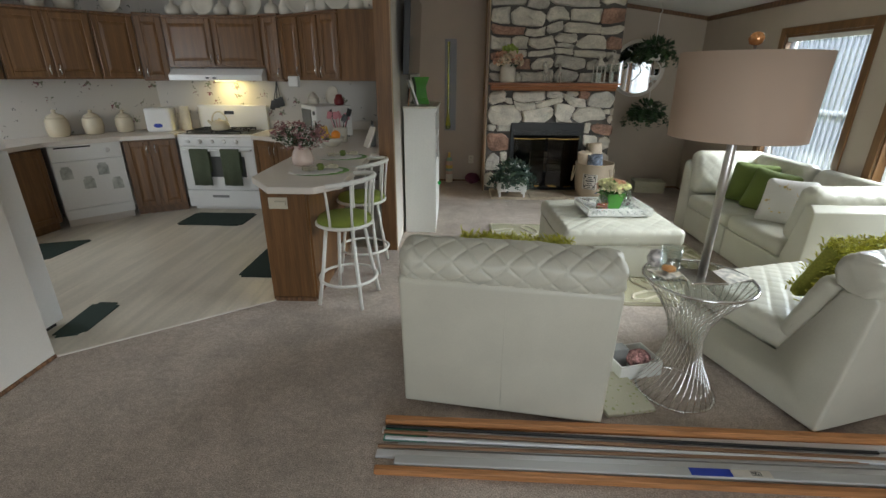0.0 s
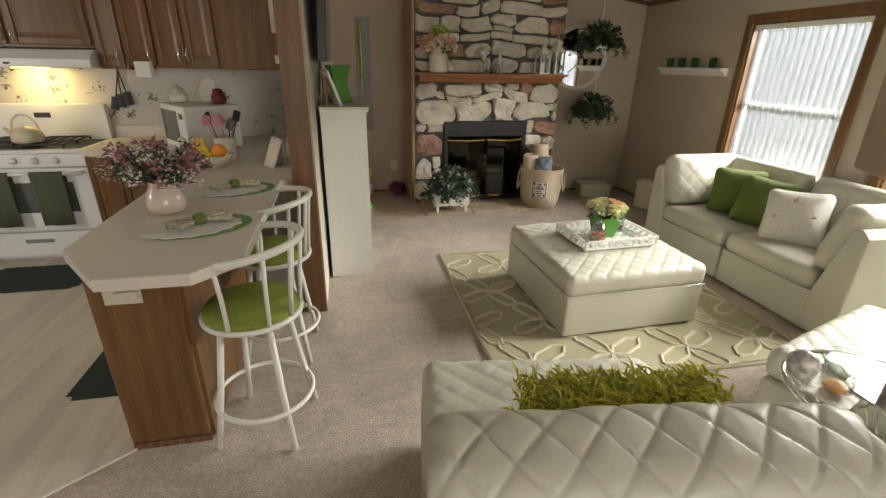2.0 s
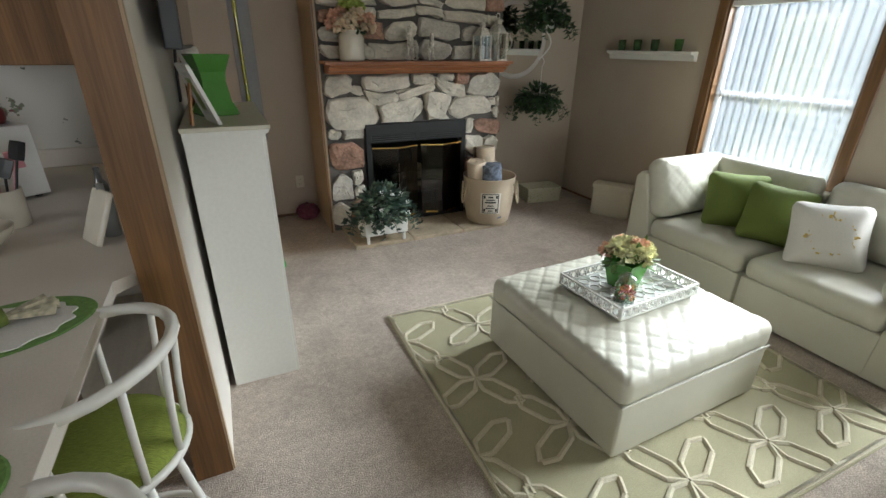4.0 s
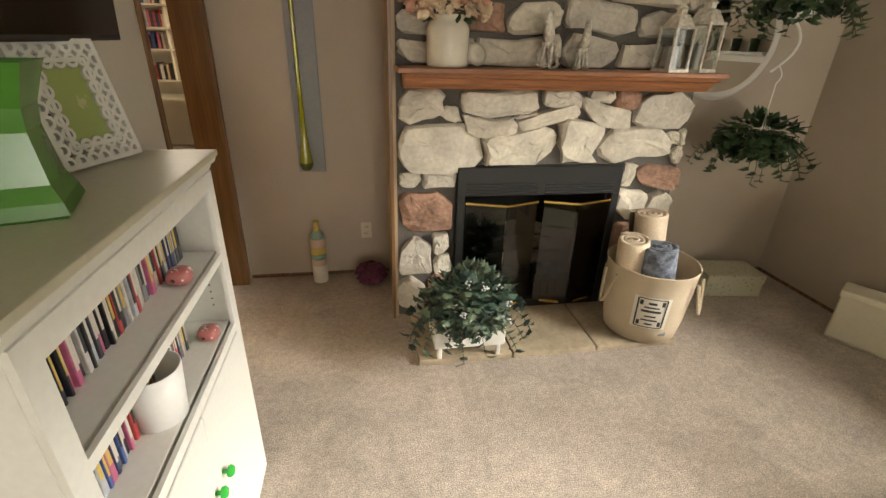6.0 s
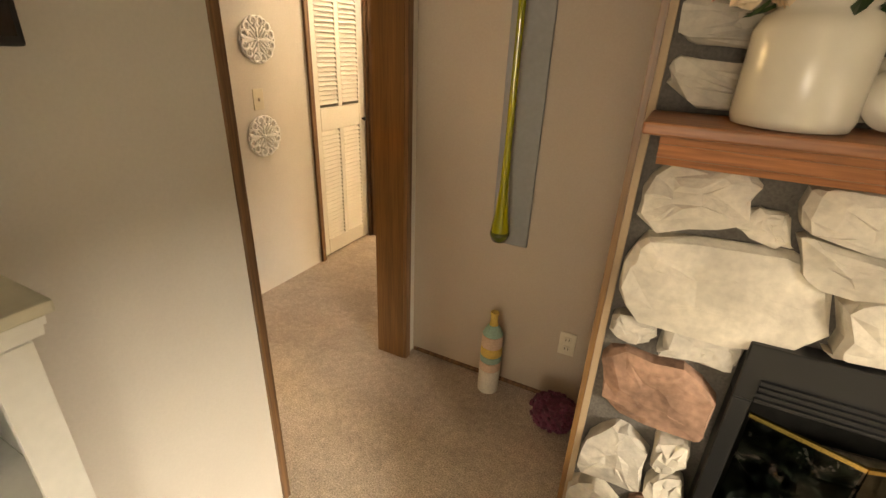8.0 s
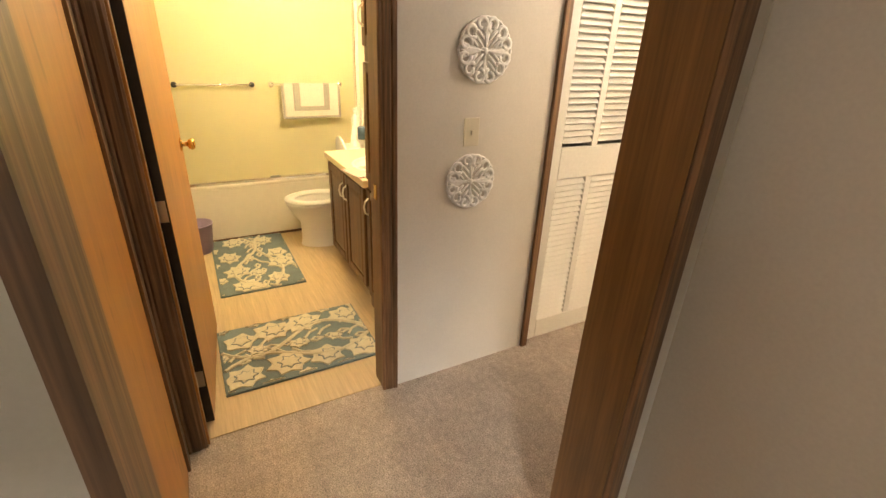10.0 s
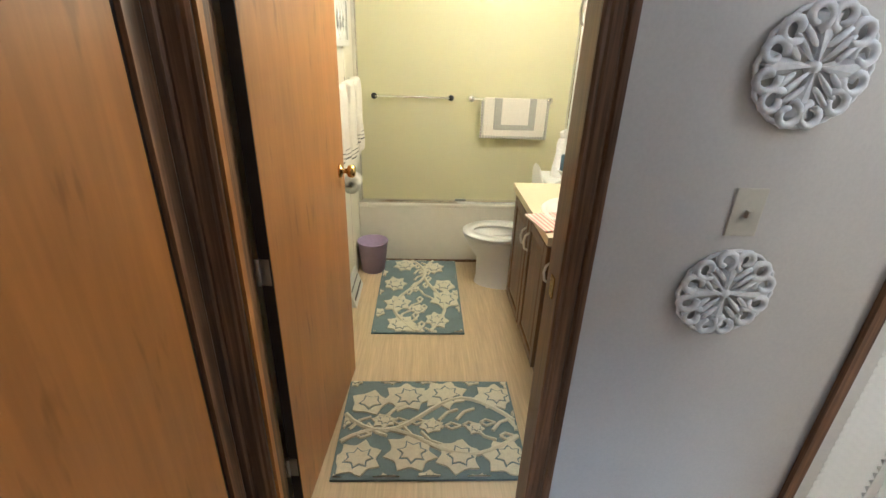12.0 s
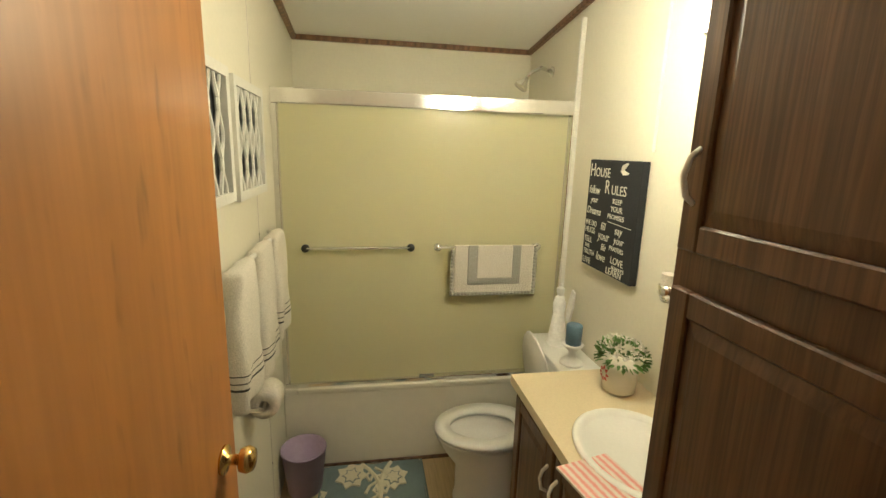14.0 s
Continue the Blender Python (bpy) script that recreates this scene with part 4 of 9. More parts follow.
# ---- ivy, flowers and other plants ----
def foliage(bm, count, centre, radius, length, width, lobes=0, droop=0.3):
    """Leaves that point outward from inside a flattened ball."""
    for _ in range(count):
        d = Vector((rnd(-1, 1), rnd(-1, 1), rnd(-0.7, 1)))
        while d.length > 1 or d.length < 0.2:
            d = Vector((rnd(-1, 1), rnd(-1, 1), rnd(-0.7, 1)))
        p = Vector(centre) + Vector((d.x * radius[0], d.y * radius[1], d.z * radius[2]))
        along = (d.normalized() + Vector((rnd(-.6, .6), rnd(-.6, .6), rnd(-.6, .3) - droop))).normalized()
        across = along.cross(Vector((rnd(-.4, .4), rnd(-.4, .4), 1))).normalized()
        s = rnd(0.7, 1.2)
        leaf(bm, p, along, across, length * s, width * s, lobes)


def vine(bm, start, heading, length, leaf_len, stem):
    """A hanging shoot with leaves on it."""
    p, d = Vector(start), Vector(heading).normalized()
    pts = [p.copy()]
    n = max(3, int(length / 0.03))
    for i in range(n):
        d = (d + Vector((rnd(-.12, .12), rnd(-.12, .12), -0.22))).normalized()
        p = p + d * length / n
        pts.append(p.copy())
        side = d.cross(Vector((rnd(-1, 1), rnd(-1, 1), rnd(-.3, .3)))).normalized()
        leaf(bm, p, (side + d * 0.5), d.cross(side), leaf_len * rnd(.7, 1.1), leaf_len * 0.8 * rnd(.7, 1.1), 1)
    tube(stem, pts, 0.002, 4)


random.seed(21)
ivy = thing("potted_ivy", pose(0.76, 6.04, 0.034), "dark green ivy with white berries in a white planter", "plant")
bm = bmesh.new()
for x in (-0.16, 0.16):
    for y in (-0.09, 0.09):
        extrude(bm, [(y - 0.012, 0), (y + 0.012, 0), (y + 0.02, 0.14), (y - 0.02, 0.14)], x - 0.012, x + 0.012)
box(bm, -0.19, 0.19, -0.115, 0.115, 0.075, 0.20)
bevel(bm, 0.004, 1)
part("planter", bm, WHITE_PAINT, ivy, "carved white wooden planter")
bm, st = bmesh.new(), bmesh.new()
foliage(bm, 230, (0.0, 0.0, 0.30), (0.22, 0.18, 0.18), 0.075, 0.07, 1, 0.35)
pale = bmesh.new()
foliage(pale, 110, (0.0, -0.02, 0.30), (0.24, 0.20, 0.19), 0.065, 0.062, 1, 0.35)
tagged(part("pale_leaves", pale, IVY_PALE, ivy), "paler grey-green ivy leaves", kind="stuff")
for _ in range(26):
    a = rnd(0, 6.28)
    vine(bm, (0.16 * math.cos(a), 0.10 * math.sin(a), 0.27), (math.cos(a), math.sin(a), 0.4), rnd(0.14, 0.28), 0.065, st)
part("leaves", bm, IVY, ivy)
part("stems", st, STEM, ivy)
bm = bmesh.new()
for _ in range(9):
    c = Vector((rnd(-.2, .2), rnd(-.18, -.02), rnd(.27, .45)))
    for _ in range(9):
        bmesh.ops.create_icosphere(bm, subdivisions=1, radius=0.0055, matrix=Matrix.Translation(c + Vector((rnd(-.02, .02), rnd(-.02, .02), rnd(-.02, .02)))))
tagged(part("berries", bm, WHITE, ivy, "small white berries"), kind="stuff")

random.seed(5)
for (px, py, pz), hook in (((2.50, 6.33, 1.80), None), ((2.54, 6.36, 1.06), 1)):
    pl = thing("hanging_plant", pose(px, py, pz), "dark green trailing plant in a hanging pot on a white chain", "plant", "hanging plants in the corner")
    bm = bmesh.new()
    lathe(bm, [(0.05, -0.06), (0.085, -0.05), (0.10, 0.03), (0.095, 0.03), (0.07, -0.03)], 20)
    part("pot", bm, WHITE_PAINT, pl)
    bm, st = bmesh.new(), bmesh.new()
    foliage(bm, 330, (0, 0, 0.07), (0.21, 0.19, 0.12), 0.075, 0.055, 0, 0.5)
    for _ in range(26):
        a = rnd(0, 6.28)
        vine(bm, (0.10 * math.cos(a), 0.10 * math.sin(a), 0.05), (math.cos(a), math.sin(a), 0.25), rnd(0.16, 0.33), 0.055, st)
    part("leaves", bm, LEAF, pl)
    part("stems", st, STEM, pl)
    bm = bmesh.new()
    top = 0.60 if hook else 0.578
    tube(bm, [(0.0, 0, 0.10), (0.0, 0, top - 0.10)] if not hook else [(0, 0, .1), (0, 0, 0.36)], 0.004, 6)
    for a in (0, 2.1, 4.2):
        tube(bm, [(0.095 * math.cos(a), 0.095 * math.sin(a), 0.03), (0, 0, 0.22)], 0.0025, 5)
    hk = [(0.02 * math.sin(k * 0.5), 0, (0.36 if hook else top - 0.10) + 0.012 * k) for k in range(9)]
    tube(bm, hk, 0.004, 6)
    part("hanger", bm, WHITE_PAINT, pl, "white wire hanger")
bm = bmesh.new()
tube(bm, [(2.50, 6.33, 2.37), (2.505, 6.33, 2.42)], 0.006, 6)
tagged(part("ceiling_hook", bm, WHITE_PAINT), "white hook in the ceiling over a plant", "hook")
bm = bmesh.new()
tube(bm, [(2.50, 6.76, 1.80), (2.52, 6.40, 1.80)], 0.008, 6)
tube(bm, [(2.52 + 0.14 * math.sin(a / 10 * 3.14) * 0.9, 6.40, 1.78 - 0.30 * a / 10) for a in range(11)], 0.008, 6)
tagged(part("plant_hook", bm, WHITE_PAINT), "white scrolled wall bracket for hanging plants", "bracket")

mirror = thing("round_mirror", pose(2.47, 6.757, 1.655, 90, 0, 0), "round wall mirror in a pale frame behind hanging plants", "mirror")
bm = bmesh.new()
lathe(bm, [(0.32, 0.0), (0.36, 0.0), (0.37, 0.014), (0.355, 0.024), (0.325, 0.018), (0.32, 0.008)], 48)
part("frame", bm, WALL_LIGHT, mirror)
bm = bmesh.new()
lathe(bm, [(0.0001, 0.010), (0.323, 0.010), (0.323, 0.013), (0.0001, 0.013)], 48)
part("mirror_glass", bm, MIRROR, mirror)


# ---- on the mantel ----
def bloom(bm, c, r, n=14):
    """A round flower head of small curled petals."""
    for _ in range(n):
        d = Vector((rnd(-1, 1), rnd(-1, 1), rnd(-.4, 1))).normalized()
        side = d.orthogonal().normalized()
        leaf(bm, Vector(c) + d * r * 0.4, (d + side * rnd(-.8, .8)).normalized(), d.cross(side).normalized(), r * rnd(.6, .9), r * rnd(.6, .9))


random.seed(8)
crock = thing("crock_of_flowers", pose(0.66, 6.32, 1.472), "cream stoneware crock with pink, white and green artificial hydrangeas", "vase")
bm = bmesh.new()
lathe(bm, [(0.07, 0), (0.095, 0.004), (0.10, 0.02), (0.10, 0.165), (0.09, 0.19), (0.072, 0.20), (0.078, 0.215), (0.078, 0.225), (0.068, 0.225), (0.06, 0.19)], 32)
part("crock", bm, CERAMIC, crock, smooth=True)
for mt, spots in ((PETAL_PINK, ((-.12, -.02, .30), (.12, -.05, .29), (-.06, .04, .33), (.08, .02, .28), (-.14, -.03, .25))), (PETAL_CREAM, ((-.03, -.09, .28), (.13, -.03, .24), (.04, -.07, .32), (-.09, -.07, .24))), (PETAL_GREEN, ((0.02, 0.0, .40), (.06, -.01, .37), (-.03, .01, .38)))):
    for s in spots:
        bm = bmesh.new()
        bloom(bm, s, 0.06, 46)
        part("flower", bm, mt, crock)
bm = bmesh.new()
foliage(bm, 50, (0, 0, .25), (.10, .08, .06), 0.06, 0.03)
part("leaves", bm, LEAF, crock)
bm = bmesh.new()
lathe(bm, [(0.001, 0), (0.05, 0.0), (0.055, 0.012), (0.03, 0.022), (0.014, 0.026), (0.014, 0.04), (0.001, 0.043)], 24, pose(0.80, 6.34, 1.53, 75, 0, 20))
tagged(part("stoneware_disc", bm, CERAMIC, smooth=True), "cream stoneware disc leaning against the stones", "dish")


def rocking_horse(m, s, label):
    """A small cast rocking horse figure, in one mesh."""
    bm = bmesh.new()
    pad(bm, 0.13 * s, 0.05 * s, 0.06 * s, 0.024 * s, 0.012, m=pose(0, 0, 0.13 * s, 0, -6))
    tube(bm, [(-0.045 * s, 0, 0.14 * s), (-0.075 * s, 0, 0.19 * s), (-0.085 * s, 0, 0.235 * s)], [0.030 * s, 0.024 * s, 0.018 * s], 10)
    tube(bm, [(-0.075 * s, 0, 0.245 * s), (-0.10 * s, 0, 0.225 * s), (-0.128 * s, 0, 0.205 * s)], [0.020 * s, 0.018 * s, 0.011 * s], 10)
    for y in (-1, 1):
        tube(bm, [(-0.08 * s, y * 0.01 * s, 0.25 * s), (-0.078 * s, y * 0.012 * s, 0.275 * s)], [0.008 * s, 0.002 * s], 6)
        for x, k in ((-0.045, -0.035), (0.05, 0.035)):
            tube(bm, [(x * s, y * 0.017 * s, 0.12 * s), ((x + k * .3) * s, y * 0.02 * s, 0.075 * s), ((x + k) * s, y * 0.024 * s, 0.02 * s)], [0.014 * s, 0.009 * s, 0.008 * s], 8)
        tube(bm, [((-0.12 + 0.024 * i) * s, y * 0.026 * s, (0.008 + 0.00035 * (i - 5) ** 2 * 2) * s) for i in range(11)], 0.007 * s, 6)
    tube(bm, [(0.065 * s, 0, 0.15 * s), (0.09 * s, 0, 0.13 * s), (0.10 * s, 0, 0.08 * s)], [0.014 * s, 0.012 * s, 0.004 * s], 8)
    tube(bm, [(-0.055 * s, 0, 0.235 * s), (-0.04 * s, 0, 0.20 * s), (-0.03 * s, 0, 0.165 * s)], [0.008 * s, 0.014 * s, 0.008 * s], 6)
    ob = part("rocking_horse", bm, SILVER_PAINT, smooth=True, at=m)
    return tagged(ob, label, "figurine", "rocking horses on the mantel")


rocking_horse(pose(1.17, 6.32, 1.470, 0, 0, 55), 1.0, "larger antique-white rocking horse figurine on the mantel")
rocking_horse(pose(1.33, 6.30, 1.470, 0, 0, 75), 0.82, "smaller antique-white rocking horse figurine on the mantel")


def lantern(m, s, label):
    ob = thing("lantern", m, label, "lantern", "lanterns on the mantel")
    w, h = 0.055 * s, 0.20 * s
    bm = bmesh.new()
    box(bm, -w * 1.15, w * 1.15, -w * 1.15, w * 1.15, 0, 0.014 * s)
    part("base", bm, SILVER_PAINT, ob)
    for x in (-w, w):
        for y in (-w, w):
            bm = bmesh.new()
            box(bm, x - 0.006 * s, x + 0.006 * s, y - 0.006 * s, y + 0.006 * s, 0.014 * s, h)
            part("corner_post", bm, SILVER_PAINT, ob)
    bm = bmesh.new()
    box(bm, -w * 1.12, w * 1.12, -w * 1.12, w * 1.12, h, h + 0.012 * s)
    part("cornice", bm, SILVER_PAINT, ob)
    bm = bmesh.new()
    lathe(bm, [(w * 1.35, 0), (w * 0.75, 0.05 * s), (w * 0.45, 0.055 * s), (w * 0.45, 0.075 * s), (w * 0.6, 0.078 * s), (0.004, 0.10 * s)], 4, pose(0, 0, h + 0.012 * s, 0, 0, 45))
    part("roof", bm, SILVER_PAINT, ob)
    bm = bmesh.new()
    tube(bm, [(0.022 * s * math.cos(a * 0.5236), 0, h + 0.125 * s + 0.022 * s * math.sin(a * 0.5236)) for a in range(12)], 0.003 * s, 6, True)
    part("ring", bm, SILVER_PAINT, ob)
    for x0, x1, y0, y1 in ((-w, w, -w - .001, -w + .001), (-w, w, w - .001, w + .001), (-w - .001, -w + .001, -w, w), (w - .001, w + .001, -w, w)):
        bm = bmesh.new()
        box(bm, x0 * .88, x1 * .88, y0, y1, 0.016 * s, h) if x1 - x0 > 0.01 else box(bm, x0, x1, y0 * .88, y1 * .88, 0.016 * s, h)
        pane = part("pane", bm, GLASS, ob)
        pane.visible_shadow = False
    bm = bmesh.new()
    lathe(bm, [(0.026 * s, 0.014 * s), (0.026 * s, 0.12 * s), (0.003, 0.122 * s), (0.002, 0.132 * s)], 16)
    part("candle", bm, WHITE_PAINT, ob, "white candle")


lantern(pose(1.83, 6.31, 1.472, 0, 0, 8), 1.0, "silver-grey square lantern with a white candle, on the mantel")
lantern(pose(2.00, 6.34, 1.472, 0, 0, 20), 1.12, "taller silver-grey square lantern with a white candle, on the mantel")


# ---- beside the fireplace ----
bk = thing("canvas_basket", pose(1.86, 6.11, 0.034, 0, 0, -26), "beige canvas basket with rope handles, full of rolled blankets", "basket")
bm = bmesh.new()
lathe(bm, [(0.18, 0.0), (0.205, 0.01), (0.222, 0.10), (0.240, 0.30), (0.246, 0.44), (0.252, 0.445), (0.246, 0.45), (0.238, 0.44), (0.23, 0.30), (0.20, 0.05), (0.001, 0.045)], 40)
for v in bm.verts:
    v.co.x += 0.006 * noise.noise(v.co * 8)
    v.co.y += 0.006 * noise.noise(v.co * 8 + Vector((5, 0, 0)))
part("body", bm, CANVAS, bk, smooth=True)
for a in (-150, -25):
    bm = bmesh.new()
    ra = radians(a)
    c, s_ = math.cos(ra), math.sin(ra)
    tube(bm, [((0.262 + 0.03 * math.sin(k / 8 * 3.14)) * c - (0.05 * (k - 4) / 4) * s_ * (-1), (0.262 + 0.03 * math.sin(k / 8 * 3.14)) * s_ + (0.05 * (k - 4) / 4) * c * -1, 0.40 - 0.19 * math.sin(k / 8 * 3.14)) for k in range(9)], 0.009, 8)
    part("rope_handle", bm, ROPE, bk)
bm = bmesh.new()
N = 10
for i in range(N + 1):
    a = radians(-112 + 44 * i / N)
    for z in (0.13, 0.33):
        bm.verts.new((0.2465 * (0.945 + 0.05 * (z - .13) / .2) * math.cos(a) * 1.0 + 0.006 * math.cos(a), 0.2465 * (0.945 + 0.05 * (z - .13) / .2) * math.sin(a) + 0.006 * math.sin(a), z))
bm.verts.ensure_lookup_table()
for i in range(N):
    bm.faces.new([bm.verts[k] for k in (2 * i, 2 * i + 2, 2 * i + 3, 2 * i + 1)])
label_patch = part("label", bm, LABEL_WHITE, bk, "printed cream label")
bm = bmesh.new()
for (a0, a1, z0, z1) in ((-107, -73, .318, .324), (-107, -73, .136, .142), (-108, -106, .14, .32), (-74, -72, .14, .32), (-102, -78, .235, .25), (-99, -81, .262, .272), (-97, -83, .205, .215), (-100, -80, .18, .19), (-95, -85, .285, .30), (-95, -85, .155, .165), (-105, -101, .28, .31), (-79, -75, .28, .31), (-105, -101, .15, .18), (-79, -75, .15, .18)):
    for i in range(4):
        b0, b1 = radians(a0 + (a1 - a0) * i / 4), radians(a0 + (a1 - a0) * (i + 1) / 4)
        vs = []
        for b, z in ((b0, z0), (b1, z0), (b1, z1), (b0, z1)):
            r = 0.2465 * (0.945 + 0.05 * (z - .13) / .2) + 0.008
            vs.append(bm.verts.new((r * math.cos(b), r * math.sin(b), z)))
        bm.faces.new(vs)
part("print", bm, INK, label_patch, "dark printed ornament")


def rolled(m, r, h, material, label):
    bm = bmesh.new()
    turns = 3.2
    n = 70
    outer = []
    for i in range(n + 1):
        t = i / n
        a = t * turns * 2 * math.pi
        rr = r * (0.15 + 0.85 * t)
        outer.append(Vector((rr * math.cos(a), rr * math.sin(a), 0)))
    th = r * 0.2
    prev = None
    for i, p in enumerate(outer):
        q = p * (1 - th / max(p.length, th * 1.01))
        dz = 0.006 * noise.noise(p * 30)
        ring = [bm.verts.new(p), bm.verts.new(p + Vector((0, 0, h + dz - 0.012))), bm.verts.new(p * .97 + Vector((0, 0, h + dz))), bm.verts.new(q + Vector((0, 0, h + dz))), bm.verts.new(q)]
        if prev:
            for k in range(4):
                bm.faces.new((prev[k], ring[k], ring[k + 1], prev[k + 1]))
        prev = ring
    return tagged(part("rolled_blanket", bm, material, smooth=True, at=m), label, "blanket", "blankets in the basket")


rolled(pose(1.74, 6.13, 0.10, 0, -5, 30), 0.10, 0.52, FLEECE, "rolled beige fleece blanket standing in the basket")
rolled(pose(1.90, 6.19, 0.10, -4, 4, 80), 0.112, 0.62, FLEECE, "rolled cream fleece blanket standing in the basket")
rolled(pose(1.87, 6.00, 0.10, 6, 2, 200), 0.115, 0.50, FLEECE_BLUE, "rolled blue-grey mottled plush blanket in the basket")

bx = thing("decorative_box", pose(2.78, 6.52, 0, 0, 0, -8), "low floral cardboard storage box with a lid, in the corner", "box")
bm = bmesh.new()
box(bm, -0.20, 0.20, -0.12, 0.12, 0, 0.13)
bevel(bm, 0.004, 1)
part("body", bm, FLORAL_BOX, bx)
bm = bmesh.new()
box(bm, -0.206, 0.206, -0.126, 0.126, 0.10, 0.165)
bevel(bm, 0.006, 1)
part("lid", bm, FLORAL_BOX, bx)
hb = thing("floor_fan_heater", pose(3.13, 5.765, 0, 0, 0, -58), "cream plastic boxy appliance standing on the carpet by the wall", "appliance")
bm = bmesh.new()
box(bm, -0.19, 0.19, -0.075, 0.075, 0.012, 0.33)
bevel(bm, 0.02, 3)
part("case", bm, CREAM_PLASTIC, hb)
bm = bmesh.new()
box(bm, -0.20, 0.20, -0.085, 0.085, 0.29, 0.335)
bevel(bm, 0.015, 3)
part("lid", bm, CREAM_PLASTIC, hb)
bm = bmesh.new()
box(bm, -0.16, 0.16, -0.06, 0.06, 0, 0.014)
part("foot", bm, CREAM_PLASTIC, hb)

shelf = thing("wall_shelf", pose(3.30, 5.755, 1.57, 0, 0, -90), "white wall ledge with moulded front", "shelf")
bm = bmesh.new()
extrude(bm, [(0, -0.075), (-0.035, -0.075), (-0.05, -0.03), (-0.085, -0.02), (-0.09, 0.0), (0, 0.0)], -0.48, 0.48)
part("ledge", bm, WHITE_PAINT, shelf)
for dy in (-0.33, -0.14, 0.06, 0.31):
    v = thing("votive_glass", pose(3.255, 5.755 - dy, 1.57), "dark green glass candle holder on the wall ledge", "candle holder", "green candle holders on the ledge")
    bm = bmesh.new()
    lathe(bm, [(0.028, 0), (0.032, 0.002), (0.036, 0.095), (0.033, 0.095), (0.030, 0.012), (0.001, 0.010)], 20)
    part("cup", bm, GREEN_GLASS, v, smooth=True)
    bm = bmesh.new()
    lathe(bm, [(0.027, 0.013), (0.027, 0.04), (0.001, 0.042)], 16)
    part("candle", bm, WHITE_PAINT, v)

# glass drop on a grey board
art = thing("glass_wall_vase", pose(-0.090, 7.055, 0.775, 0, 0, 0), "long yellow-green blown glass drop on a grey metal board", "wall vase")
bm = bmesh.new()
box(bm, -0.085, 0.085, -0.014, 0.0, 0, 1.26)
bevel(bm, 0.003, 1)
part("backplate", bm, GREY_METAL, art)
bm = bmesh.new()
lathe(bm, [(0.004, 0.0), (0.032, 0.012), (0.042, 0.04), (0.040, 0.075), (0.030, 0.14), (0.020, 0.24), (0.015, 0.42), (0.014, 0.9), (0.018, 1.15), (0.022, 1.20), (0.017, 1.195), (0.010, 0.9), (0.010, 0.42), (0.014, 0.24), (0.022, 0.14), (0.030, 0.08), (0.004, 0.04)], 28, pose(-0.03, -0.060, 0.02))
part("glass_drop", bm, LIME_GLASS, art, smooth=True)
bm = bmesh.new()
lathe(bm, [(0.004, -0.002), (0.033, 0.010), (0.0435, 0.038), (0.0425, 0.055), (0.002, 0.056)], 28, pose(-0.03, -0.060, 0.02))
part("glass_tip", bm, LIME_DARK, art, "dark thick glass tip", smooth=True)
for z in (0.35, 1.0):
    bm = bmesh.new()
    tube(bm, [(-0.03, -0.014, z), (-0.03, -0.045, z)], 0.006, 8)
    part("bracket", bm, GREY_METAL, art)

bottle = thing("painted_bottle", pose(-0.095, 6.97, 0), "tall bottle wound in pastel stripes standing on the carpet", "bottle")
z = 0.0
for k, (zz, mt) in enumerate(((0.13, YARN_WHITE), (0.18, YARN_PINK), (0.215, YARN_TEAL), (0.265, YARN_YELLOW), (0.33, YARN_PINK), (0.385, YARN_TEAL))):
    bm = bmesh.new()
    r0 = 0.052 if z < 0.31 else 0.05
    r1 = 0.052 if zz < 0.31 else (0.050 if zz < 0.35 else 0.026)
    lathe(bm, [(r0 - 0.004, z), (r0, z + 0.004), (r1, zz - 0.003), (max(r1 - 0.004, 0.01), zz)], 24)
    part("band", bm, mt, bottle, smooth=True)
    z = zz
bm = bmesh.new()
lathe(bm, [(0.022, 0.385), (0.018, 0.40), (0.017, 0.435), (0.020, 0.44), (0.020, 0.452), (0.012, 0.452), (0.011, 0.42)], 20)
part("neck", bm, YARN_YELLOW, bottle, smooth=True)
random.seed(14)
pc = thing("potpourri_ball", pose(0.26, 6.88, 0.0), "dark purple ball of dried flowers on the carpet", "dried flowers")
bm = bmesh.new()
for _ in range(260):
    d = Vector((rnd(-1, 1), rnd(-1, 1), rnd(-1, 1))).normalized()
    c = Vector((0, 0, 0.085)) + Vector((d.x * .105, d.y * .09, d.z * .075))
    bmesh.ops.create_icosphere(bm, subdivisions=1, radius=rnd(.008, .015), matrix=Matrix.Translation(c))
tagged(part("petals", bm, DRIED_PURPLE, pc), kind="stuff")
bm = bmesh.new()
pad(bm, 0.19, 0.16, 0.14, 0.06, 0.03, m=pose(0, 0, 0.08))
part("core", bm, DRIED_PURPLE, pc, smooth=True)


